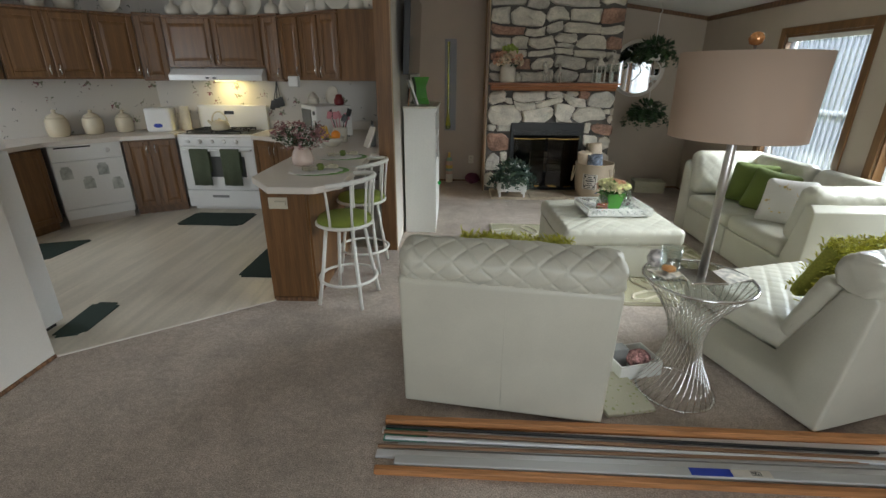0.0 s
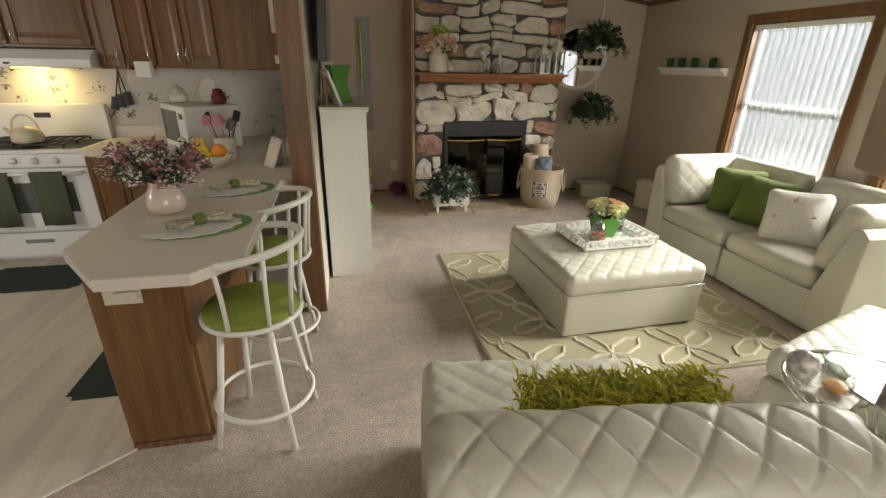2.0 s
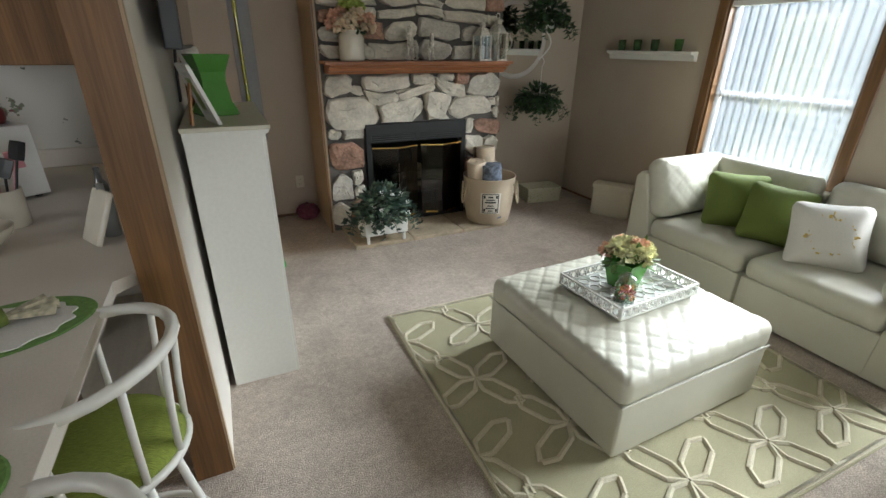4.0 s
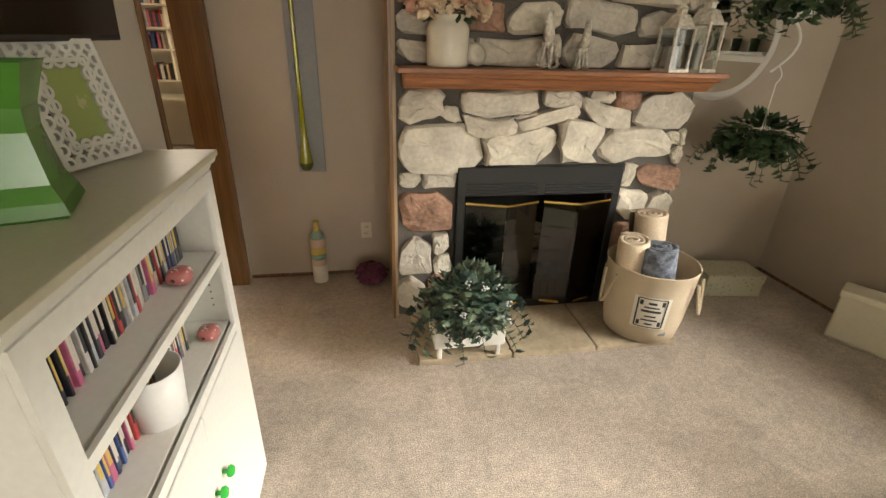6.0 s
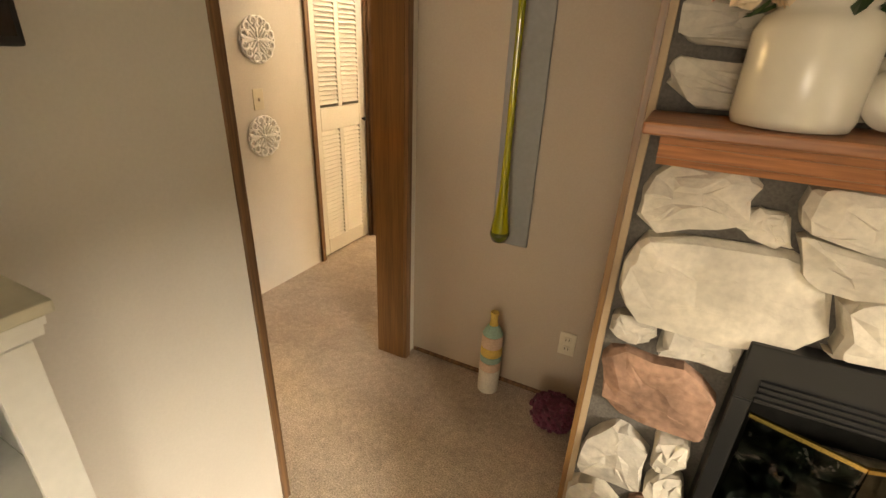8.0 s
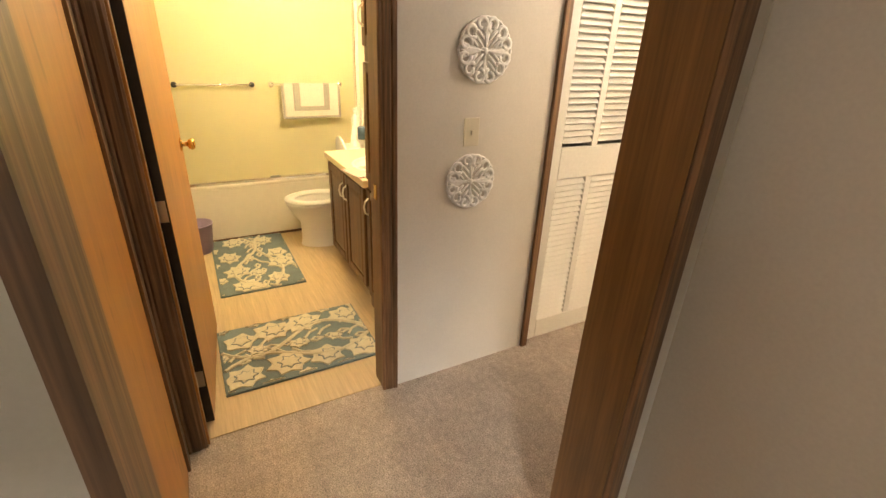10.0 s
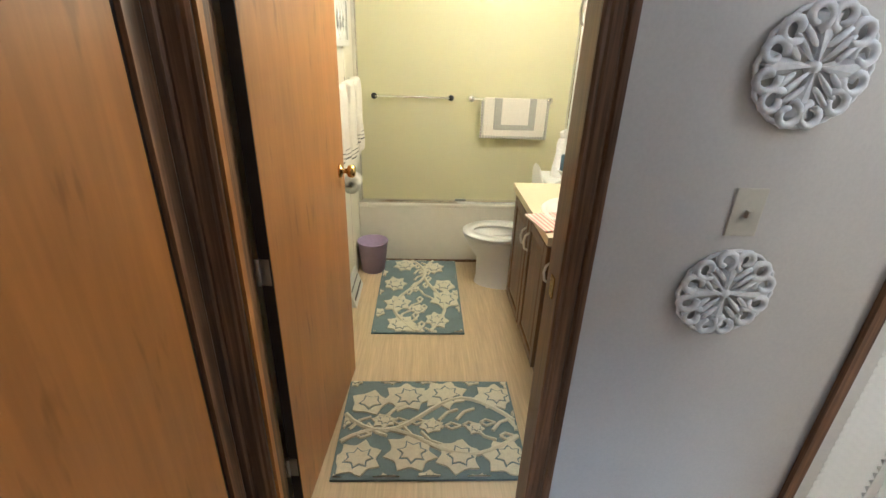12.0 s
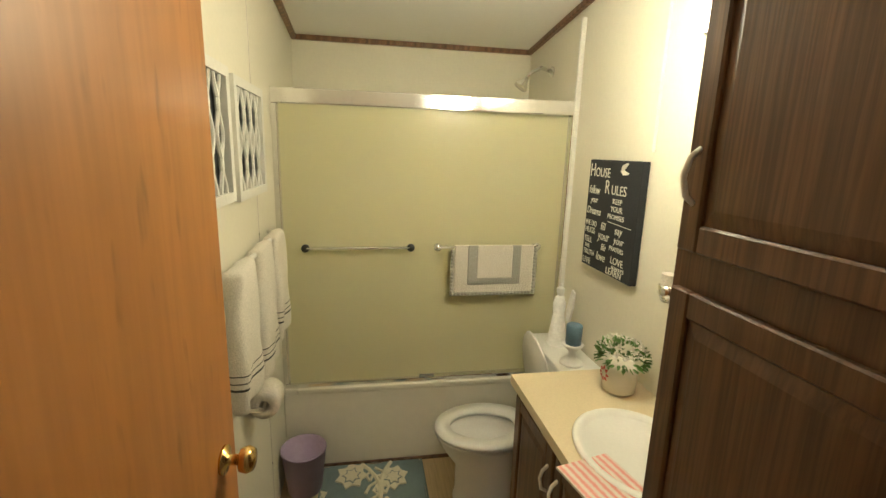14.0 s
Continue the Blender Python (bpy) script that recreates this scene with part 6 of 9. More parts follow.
# ---- boards and trim lengths on the floor ----
random.seed(9)
PB = pose(-0.33, 1.585, 0, 0, 0, -1.2)
for y, w, h, z, L, mt, label, tilt in ((0.135, 0.035, 0.045, 0.0, 2.6, WOOD_RAW, "long orange-brown wooden board lying on the carpet", 0), (-0.145, 0.030, 0.03, 0.0, 2.5, WOOD_RAW, "long orange-brown wooden board lying on the carpet", -0.4),
                                 (0.09, 0.035, 0.016, 0.0, 2.45, WHITE_TRIM, "white trim length lying on the floor", 0.3), (0.045, 0.04, 0.014, 0.0, 2.5, WHITE_TRIM, "white trim length lying on the floor", 0.1),
                                 (0.0, 0.035, 0.014, 0.0, 2.4, GREY_TRIM, "grey trim length lying on the floor", -0.1), (-0.05, 0.045, 0.014, 0.0, 2.5, WHITE_TRIM, "white trim length lying on the floor", 0), (-0.1, 0.05, 0.034, 0.0, 2.35, GREY_TRIM, "grey-white plastic trim length with a blue label", 0),
                                 (0.065, 0.02, 0.012, 0.018, 2.4, WOOD_BROWN, "narrow brown moulding across the trim lengths", -2.0), (0.03, 0.018, 0.012, 0.016, 2.3, WHITE_TRIM, "narrow white moulding on the trim lengths", -1.2), (-0.02, 0.016, 0.011, 0.016, 2.35, WOOD_BROWN, "narrow brown moulding on the trim lengths", 1.0), (0.1, 0.016, 0.010, 0.018, 2.2, BLACK, "thin dark moulding on the trim lengths", -1.8)):
    x0 = rnd(0.0, 0.03) if mt is not GREY_TRIM else 0.09
    bm = bmesh.new()
    box(bm, x0, x0 + L, y - w / 2, y + w / 2, z, z + h, pose(0, 0, 0, 0, 0, tilt * 0.6))
    bevel(bm, 0.003, 1)
    ob = tagged(part("trim_board", bm, mt, at=PB), label, "trim board", "building trim on the floor")
    if "blue label" in label:
        bm = bmesh.new()
        box(bm, 1.33, 1.50, y - w / 2 + .006, y + w / 2 - .006, z + h, z + h + 0.001)
        part("blue_label", bm, BLUE_INK, ob, "blue printed label")
        bm = bmesh.new()
        box(bm, 1.50, 1.66, y - w / 2 + .006, y + w / 2 - .006, z + h, z + h + 0.001)
        part("white_label", bm, LABEL_WHITE, ob, "white printed label")
        bm = bmesh.new()
        for k in range(7):
            box(bm, 1.58 + k * .006, 1.583 + k * .006, y - .012, y + .012, z + h + 0.0012, z + h + 0.0018)
        part("barcode", bm, INK, ob)
bm = bmesh.new()
box(bm, 0.02, 0.22, 0.015, 0.105, 0.0165, 0.018)
tagged(part("packing_tape", bm, GREEN_TAPE, at=PB), "green printed tape round the ends of the trim", "tape")

# ---- bookcase and television ----
bc = thing("bookcase", pose(-0.21, 4.985, 0, 0, 0, 90), "white painted bookcase with moulded top and open shelves", "bookcase")
# local: x along the wall, front towards -y
W2, D = 0.432, 0.30
for name, b in (("side", (-W2, -W2 + .025, 0, D, 0, 1.235)), ("side", (W2 - .025, W2, 0, D, 0, 1.235)), ("back", (-W2 + .025, W2 - .025, D - .012, D, 0.04, 1.235)), ("shelf", (-W2 + .025, W2 - .025, 0.01, D - .012, 0.955, 0.975)), ("shelf", (-W2 + .025, W2 - .025, 0.01, D - .012, 0.70, 0.72)), ("bottom", (-W2 + .025, W2 - .025, 0.01, D - .012, 0.04, 0.06))):
    bm = bmesh.new()
    box(bm, *b)
    bevel(bm, 0.002, 1)
    part(name, bm, WHITE_PAINT, bc)
bm = bmesh.new()
box(bm, -W2 - .028, W2 + .028, -0.032, D + 0.005, 1.262, 1.28)
bevel(bm, 0.004, 2)
part("top", bm, CREAM_TOP, bc)
bm = bmesh.new()
extrude(bm, [(D, 1.225), (-0.006, 1.225), (-0.012, 1.242), (-0.024, 1.248), (-0.028, 1.261), (D, 1.261)], -W2 - .016, W2 + .016)
part("cornice", bm, WHITE_PAINT, bc)
bm = bmesh.new()
for b in ((-W2, -W2 + .05, -.012, 0, 0, 1.225), (W2 - .05, W2, -.012, 0, 0, 1.225), (-W2 + .05, W2 - .05, -.012, 0, 1.175, 1.225), (-W2 + .05, W2 - .05, -.012, 0, 0.952, 0.978), (-W2 + .05, W2 - .05, -.012, 0, 0.69, 0.722), (-W2 + .05, W2 - .05, -.012, 0, 0, 0.07)):
    box(bm, *b)
part("face_frame", bm, WHITE_PAINT, bc)
for x0, x1, kx in ((-W2 + .052, -0.002, -0.035), (0.002, W2 - .052, 0.035)):
    bm = bmesh.new()
    box(bm, x0, x1, -.016, 0.002, 0.075, 0.685)
    bevel(bm, 0.003, 1)
    dr = part("door", bm, WHITE_PAINT, bc)
    bm = bmesh.new()
    lathe(bm, [(0.006, 0), (0.006, 0.012), (0.016, 0.016), (0.018, 0.024), (0.012, 0.032), (0.001, 0.034)], 16, pose(kx, -0.016, 0.44, 90))
    part("knob", bm, GREEN_GLASS_BRIGHT, dr, "green glass knob", smooth=True)
bm = bmesh.new()
for x in (-W2 + .0255, W2 - .0255):
    for y in (0.05, 0.24):
        for k in range(7):
            lathe(bm, [(0.003, -.001), (0.003, .001)], 6, pose(x, y, 0.78 + 0.025 * k + (0.24 if k > 3 else 0), 0, 90))
part("shelf_pin_holes", bm, BLACK, bc)


def in_case(x, y, z):
    return pose(-0.21 - y, 4.985 + x, z)


random.seed(77)
for z, x, end, hmax in ((0.976, -0.40, 0.36, 0.190), (0.721, -0.40, 0.26, 0.190)):
    while x < end:
        w = random.choice((0.008, 0.011, 0.014, 0.014, 0.015, 0.02))
        h = hmax * random.choice((0.72, 0.98, 1.0, 1.0, 0.99))
        d = rnd(0.12, 0.135)
        mt = random.choice(SPINES)
        bm = bmesh.new()
        y0 = 0.085 + rnd(0, 0.012)
        box(bm, -d, 0, -w / 2, w / 2, 0, h)
        bevel(bm, 0.0015, 1)
        cs = tagged(part("disc_case", bm, mt, at=pose(-0.21 - y0, 4.985 + x + w / 2, z, 0, 0, 0)), "plastic disc case standing in a row on the bookcase shelf", "disc case", "disc cases in the bookcase")
        bm = bmesh.new()
        box(bm, 0.0004, 0.001, -w * .28, w * .28, h * .25, h * .8)
        part("spine_label", bm, random.choice((LABEL_WHITE, INK, YARN_YELLOW, LABEL_WHITE)), cs)
        x += w + 0.0015
bm = bmesh.new()
box(bm, -.15, 0, -.16, .1, 0, 0.028)
bevel(bm, 0.004, 2)
tagged(part("disc_player", bm, BLACK, at=in_case(-0.22, 0.10, 1.162)), "flat black player lying on top of the disc cases", "media player")
for x, z in ((0.20, 0.976), (0.30, 0.721)):
    bm = bmesh.new()
    pad(bm, 0.062, 0.062, 0.046, 0.021, 0.009, wrinkle=0.006)
    tagged(part("painted_rock", bm, PAINTED_ROCK, smooth=True, at=in_case(x, 0.042, z + 0.023)), "small red, black and white painted rock on the shelf", "ornament", "painted rocks")
bm = bmesh.new()
lathe(bm, [(0.055, 0), (0.06, 0.003), (0.07, 0.15), (0.066, 0.15), (0.056, 0.008), (0.001, 0.006)], 32)
tagged(part("white_cup", bm, WHITE, smooth=True, at=in_case(-0.02, 0.065, 0.721)), "plain white cylindrical pot on the lower shelf", "pot")

vase = thing("green_vase", pose(-0.375, 4.93, 1.28, 0, 0, 18), "glossy green square flared ceramic vase on the bookcase", "vase")
bm = bmesh.new()
lathe(bm, [(0.105, 0), (0.112, 0.006), (0.104, 0.03), (0.086, 0.06), (0.072, 0.15), (0.078, 0.19), (0.108, 0.255), (0.112, 0.262), (0.102, 0.262), (0.07, 0.19), (0.064, 0.15), (0.08, 0.03)], 4, pose(0, 0, 0, 0, 0, 45))
part("body", bm, GREEN_GLAZE, vase)


def lacy_frame(m, w, h, label, picture):
    ob = thing("picture_frame", m, label, "picture frame", "lacy frames on the bookcase")
    bm = bmesh.new()
    bw = 0.052
    for x0, x1, z0, z1 in ((-w, -w + .012, 0, h), (w - .012, w, 0, h), (-w, w, 0, .012), (-w, w, h - .012, h), (-w + bw - .01, -w + bw, bw - .01, h - bw + .01), (w - bw, w - bw + .01, bw - .01, h - bw + .01), (-w + bw, w - bw, bw - .01, bw), (-w + bw, w - bw, h - bw, h - bw + .01)):
        box(bm, x0, x1, -.007, .007, z0, z1)
    step = 0.034
    nx, nz = int(2 * w / step), int(h / step)
    for i in range(nx + 1):
        for j in range(nz + 1):
            x, z = -w + .016 + (2 * w - .032) * i / nx, .016 + (h - .032) * j / nz
            if abs(x) > w - bw or z < bw or z > h - bw:
                lathe(bm, [(0.0175, -.006), (0.0175, .006), (0.009, .007), (0.009, -.007)], 10, pose(x, 0, z, 90))
    part("lattice", bm, WHITE_PAINT, ob, "pierced white lattice border")
    bm = bmesh.new()
    box(bm, -w + bw, w - bw, .002, .006, bw, h - bw)
    part("picture", bm, picture, ob, "green botanical picture")
    bm = bmesh.new()
    extrude(bm, [(0.008, h * .7), (0.012, h * .7), (0.10, 0.0), (0.09, 0.0)], -0.02, 0.02)
    part("easel", bm, WOOD_RAW, ob)


lacy_frame(pose(-0.395, 5.275, 1.287, -14, 0, 70), 0.112, 0.29, "white lattice picture frame with a green botanical picture", ART_GREEN)
lacy_frame(pose(-0.385, 4.635, 1.287, -20, 0, 104), 0.10, 0.24, "white lattice picture frame standing at the end of the bookcase", ART_GREEN)

tv = thing("television", pose(-0.465, 4.99, 1.565, 3, 0, 90), "black flat-screen television on a wall bracket", "television")
bm = bmesh.new()
box(bm, -0.62, 0.62, -0.03, 0.025, 0, 0.72)
bevel(bm, 0.006, 2)
part("case", bm, BLACK, tv)
bm = bmesh.new()
box(bm, -0.61, 0.61, -0.0315, -0.0295, 0.015, 0.71)
part("screen", bm, SCREEN, tv, "glossy dark screen")
bm = bmesh.new()
box(bm, -0.2, 0.2, 0.024, 0.064, 0.2, 0.5)
part("bracket", bm, BLACK, tv)
for x in (0.30, 0.35, 0.27):
    bm = bmesh.new()
    tube(bm, [(x, 0.045, 0.05), (x + .01, 0.056, -0.1), (x - .01, 0.056, -0.26)], 0.005, 6)
    tagged(part("cable", bm, BLACK, tv), "black cable")

# ---- windows on the right wall ----
for n, y0, y1 in ((1, 4.06, 5.10), (2, 2.40, 3.66)):
    wd = tagged(new("window_%d" % n), "bright window with oak casing and sheer white vertical blinds", "window", kind="structure")
    for a in ((3.282, 3.30, y0 - .075, y0, 0.56, 2.02), (3.282, 3.30, y1, y1 + .075, 0.56, 2.02), (3.282, 3.30, y0, y1, 1.95, 2.02), (3.27, 3.30, y0 - .09, y1 + .09, 0.545, 0.615)):
        bm = bmesh.new()
        box(bm, *a)
        bevel(bm, 0.004, 1)
        part("casing", bm, OAK, wd)
    for a in ((3.30, 3.42, y0, y0 + .018, .62, 1.95), (3.30, 3.42, y1 - .018, y1, .62, 1.95), (3.30, 3.42, y0 + .018, y1 - .018, 1.93, 1.95), (3.30, 3.42, y0 + .018, y1 - .018, .62, .64)):
        bm = bmesh.new()
        box(bm, *a)
        part("jamb", bm, OAK, wd)
    for a in ((3.375, 3.40, y0 + .018, y0 + .05, .64, 1.93), (3.375, 3.40, y1 - .05, y1 - .018, .64, 1.93), (3.375, 3.40, y0 + .05, y1 - .05, 1.24, 1.28)):
        bm = bmesh.new()
        box(bm, *a)
        part("sash", bm, WHITE_PAINT, wd)
    bm = bmesh.new()
    box(bm, 3.386, 3.390, y0 + .05, y1 - .05, .64, 1.93)
    g = part("pane", bm, GLASS, wd)
    g.visible_shadow = False
    bm = bmesh.new()
    box(bm, 3.31, 3.37, y0 + .02, y1 - .02, 1.89, 1.928)
    part("blind_rail", bm, WHITE_PAINT, wd)
    k = y0 + .03
    while k < y1 - .06:
        bm = bmesh.new()
        for i in range(5):
            for z in (.66, 1.915):
                bm.verts.new((3.335 + 0.012 * math.sin(i / 4 * 3.14), k + .050 * i / 4, z))
        bm.verts.ensure_lookup_table()
        for i in range(4):
            bm.faces.new([bm.verts[q] for q in (2 * i, 2 * i + 2, 2 * i + 3, 2 * i + 1)])
        part("vane", bm, SHEER, wd, "sheer white fabric vane", smooth=True)
        k += 0.066

# ---- outside the windows ----
structure("ground", 3.42, 60, -60, 60, -0.9, -0.6, GRASS, "grass outside")
nh = thing("neighbouring_house", pose(7.2, 4.5, -0.6), "pale lap-sided house seen through the blinds", "house")
for k in range(24):
    bm = bmesh.new()
    extrude(bm, [(-8, 0.0), (8, 0.0), (8, 0.155), (-8, 0.155)], 0, 0.3)
    for v in bm.verts:
        if v.co.x < 0.01:
            v.co.x -= 0.02 * (1 - v.co.z / 0.155)
    part("siding_board", bm, SIDING, nh, at=pose(0, 0, 0.15 * k))
for y in (2.1, 4.9):
    bm = bmesh.new()
    for a in ((-.05, -.02, y - .4, y + .4, 1.35, 1.45), (-.05, -.02, y - .4, y + .4, 2.55, 2.65), (-.05, -.02, y - .4, y - .3, 1.45, 2.55), (-.05, -.02, y + .3, y + .4, 1.45, 2.55), (-.05, -.02, y - .3, y + .3, 1.98, 2.02)):
        box(bm, *a)
    w = part("window", bm, WHITE_PAINT, nh)
    bm = bmesh.new()
    box(bm, -.03, -.022, y - .3, y + .3, 1.45, 2.55)
    part("pane", bm, MIRROR_DULL, w)
bm = bmesh.new()
extrude(bm, [(-8.4, 3.6), (8.4, 3.6), (8.4, 3.75), (-8.4, 3.75)], -0.5, 4)
part("roof", bm, GREY_METAL, nh)


# ---- kitchen ----
def cabinet_door(parent, x0, x1, z0, z1, y=0.0, handle=None, wood=None, pull=None):
    """A raised-panel door on the plane y, facing -y; handle: 'l' or 'r' with the height of the pull."""
    wood = wood or OAK
    r = 0.052
    bm = bmesh.new()
    a, b = x0 + r, x1 - r
    lo = [(a, y - .010, z0 + r), (b, y - .010, z0 + r), (b, y - .010, z1 - r), (a, y - .010, z1 - r)]
    k = min(0.03, (b - a) * .3)
    hi = [(a + k, y - .017, z0 + r + k), (b - k, y - .017, z0 + r + k), (b - k, y - .017, z1 - r - k), (a + k, y - .017, z1 - r - k)]
    L, H = [bm.verts.new(p) for p in lo], [bm.verts.new(p) for p in hi]
    bm.faces.new(H)
    for i in range(4):
        bm.faces.new((L[i], L[(i + 1) % 4], H[(i + 1) % 4], H[i]))
    d = part("door", bm, wood, parent)
    for n, e in (("stile", (x0, x0 + r, z0, z1)), ("stile", (x1 - r, x1, z0, z1)), ("rail", (x0 + r, x1 - r, z0, z0 + r)), ("rail", (x0 + r, x1 - r, z1 - r, z1))):
        bm = bmesh.new()
        box(bm, e[0], e[1], y - 0.02, y, e[2], e[3])
        bevel(bm, 0.004, 1)
        part(n, bm, wood, d)
    if handle:
        side, hz = handle
        hx = x0 + 0.028 if side == "l" else x1 - 0.028
        bm = bmesh.new()
        tube(bm, [(hx, y - .018, hz - .05), (hx + .004, y - .04, hz - .035), (hx - .003, y - .045, hz), (hx + .004, y - .04, hz + .035), (hx, y - .018, hz + .05)], 0.006, 8)
        part("handle", bm, pull or CHROME, d, "bright metal pull" if not pull else "white wavy pull", smooth=True)


def base_cabinet(a, b, doors, label, depth=0.58):
    """A floor unit whose front runs from a to b."""
    w = math.dist(a, b)
    ob = thing("base_cabinet", pose(a[0], a[1], 0, 0, 0, math.degrees(math.atan2(b[1] - a[1], b[0] - a[0]))), label, "cabinet", "oak base cabinets")
    bm = bmesh.new()
    box(bm, 0, w, 0, depth, 0.09, 0.868)
    box(bm, 0.0, w, 0.05, depth, 0.006, 0.09)
    part("body", bm, OAK, ob)
    for i in range(doors):
        cabinet_door(ob, 0.012 + i * w / doors, (i + 1) * w / doors - 0.012, 0.11, 0.85, 0, ("l" if i else "r" if doors > 1 else "l", 0.76))
    return ob


base_cabinet((-4.24, 3.62), (-4.14, 4.46), 2, "oak kitchen base cabinet in shade beside the dishwasher")
base_cabinet((-3.68, 4.98), (-3.24, 5.25), 2, "oak kitchen base cabinet between dishwasher and stove")
base_cabinet((-2.315, 5.22), (-1.74, 4.92), 2, "oak kitchen base cabinet beside the stove")

dw = thing("dishwasher", pose(-4.12, 4.50, 0, 0, 0, 47.5), "white built-in dishwasher decorated with faded mason jar stickers", "dishwasher")
bm = bmesh.new()
box(bm, 0, 0.63, 0, 0.56, 0.11, 0.868)
part("body", bm, WHITE, dw)
for z0, z1, n in ((0.205, 0.70, "door"), (0.705, 0.866, "control_panel"), (0.09, 0.195, "kick_panel")):
    bm = bmesh.new()
    box(bm, 0.004, 0.626, -0.022, 0, z0, z1)
    bevel(bm, 0.005, 2)
    p_ = part(n, bm, WHITE, dw)
    if n == "door":
        for x, z in ((0.05, 0.52), (0.37, 0.53), (0.22, 0.40), (0.47, 0.36)):
            bm = bmesh.new()
            prism(bm, [(x + q[0] * .1, z + q[1] * .13) for q in ((0, 0), (1, 0), (1, .75), (.85, .85), (.85, 1), (.15, 1), (.15, .85), (0, .75))], 0, 0.0012)
            for v in bm.verts:
                v.co = Vector((v.co.x, -0.0222 - v.co.z, v.co.y))
            part("jar_sticker", bm, STICKER, p_, "faded grey jar sticker")
    if n == "control_panel":
        bm = bmesh.new()
        box(bm, 0.05, 0.36, -0.0235, -0.021, 0.835, 0.85)
        part("vent_slot", bm, BLACK, p_)
        bm = bmesh.new()
        lathe(bm, [(0.024, 0), (0.02, 0.02), (0.001, 0.021)], 20, pose(0.50, -0.022, 0.785, 90))
        part("dial", bm, WHITE, p_, smooth=True)
bm = bmesh.new()
box(bm, 0.01, 0.62, 0.03, 0.06, 0.006, 0.10)
part("toe_kick", bm, LAMINATE, dw)

# counters
bm = bmesh.new()
prism(bm, [(-4.21, 3.3), (-4.17, 3.62), (-4.105, 4.44), (-3.66, 4.93), (-3.215, 5.20), (-3.215, 5.828), (-3.75, 5.828), (-4.86, 4.50), (-4.895, 3.3)], 0.868, 0.912)
bevel(bm, 0.006, 2)
tagged(part("countertop_left", bm, LAMINATE), "cream laminate countertop running round the angled corner", "countertop")
bm = bmesh.new()
prism(bm, [(-2.32, 5.17), (-1.72, 4.86), (-1.39, 4.32), (-1.39, 3.02), (-1.17, 2.73), (-0.88, 2.73), (-0.735, 2.88), (-0.745, 4.015), (-0.68, 4.06), (-0.668, 5.826), (-2.32, 5.826)], 0.868, 0.912)
bevel(bm, 0.006, 2)
tagged(part("countertop_peninsula", bm, LAMINATE), "cream laminate breakfast peninsula with clipped corners", "countertop")
for n, pts in (("left", [(-4.85, 4.47, 0.965), (-3.77, 5.80, 0.965), (-3.23, 5.815, 0.965)]), ("right", [(-2.32, 5.815, 0.965), (-0.68, 5.815, 0.965), (-0.68, 4.2, 0.965)])):
    trim("trim_backsplash_" + n, pts, 0.02, 0.104, LAMINATE, "cream laminate upstand behind the counter")

pen = thing("peninsula_base", pose(0, 0, 0), "oak veneered base of the breakfast peninsula", "cabinet")
bm = bmesh.new()
box(bm, -1.315, -1.02, 2.985, 4.30, 0.006, 0.868)
part("core", bm, OAK, pen)
bm = bmesh.new()
box(bm, -1.325, -1.015, 2.962, 2.985, 0.03, 0.866)
bevel(bm, 0.004, 1)
part("end_panel", bm, OAK, pen)
bm = bmesh.new()
box(bm, -1.32, -1.01, 2.955, 2.975, 0.0, 0.03)
part("toe_moulding", bm, OAK_DARK, pen)
bm = bmesh.new()
box(bm, -1.02, -1.003, 2.99, 4.05, 0.0, 0.866)
part("side_panel", bm, OAK, pen)
ot = thing("counter_outlet", pose(-1.205, 2.962, 0.745), "white double outlet with a plugged-in adapter on the peninsula", "outlet")
bm = bmesh.new()
box(bm, -.065, .065, -.006, 0, -.04, .04)
bevel(bm, .003, 2)
part("plate", bm, CREAM_PLASTIC, ot)
bm = bmesh.new()
box(bm, -.02, .06, -.028, -.006, -.012, .018)
bevel(bm, .006, 2)
part("adapter", bm, CREAM_PLASTIC, ot)

# stove
st = thing("gas_range", pose(-3.205, 5.25, 0), "white gas range with black grates and a yellow-lit back panel", "stove")
SW = 0.88
bm = bmesh.new()
box(bm, 0.005, SW - .005, 0.02, 0.56, 0.05, 0.88)
box(bm, 0.03, SW - .03, 0.06, 0.5, 0.0, 0.05)
part("body", bm, WHITE, st)
bm = bmesh.new()
box(bm, 0.0, SW, -0.01, 0.56, 0.88, 0.905)
bevel(bm, 0.006, 2)
part("cooktop", bm, WHITE, st)
bm = bmesh.new()
box(bm, 0.05, SW - .05, 0.05, 0.50, 0.9055, 0.908)
part("burner_pan", bm, BLACK, st, "black burner area")
for cx in (0.23, 0.57):
    bm = bmesh.new()
    for k in range(5):
        x = cx - 0.14 + 0.07 * k
        box(bm, x - .006, x + .006, 0.06, 0.49, 0.93, 0.942)
    for y in (0.06, 0.27, 0.48):
        box(bm, cx - .15, cx + .15, y - .006, y + .006, 0.93, 0.942)
        box(bm, cx - .15, cx - .138, y - .006, y + .006, 0.908, 0.93)
        box(bm, cx + .138, cx + .15, y - .006, y + .006, 0.908, 0.93)
    part("grate", bm, BLACK, st, "black cast grate")
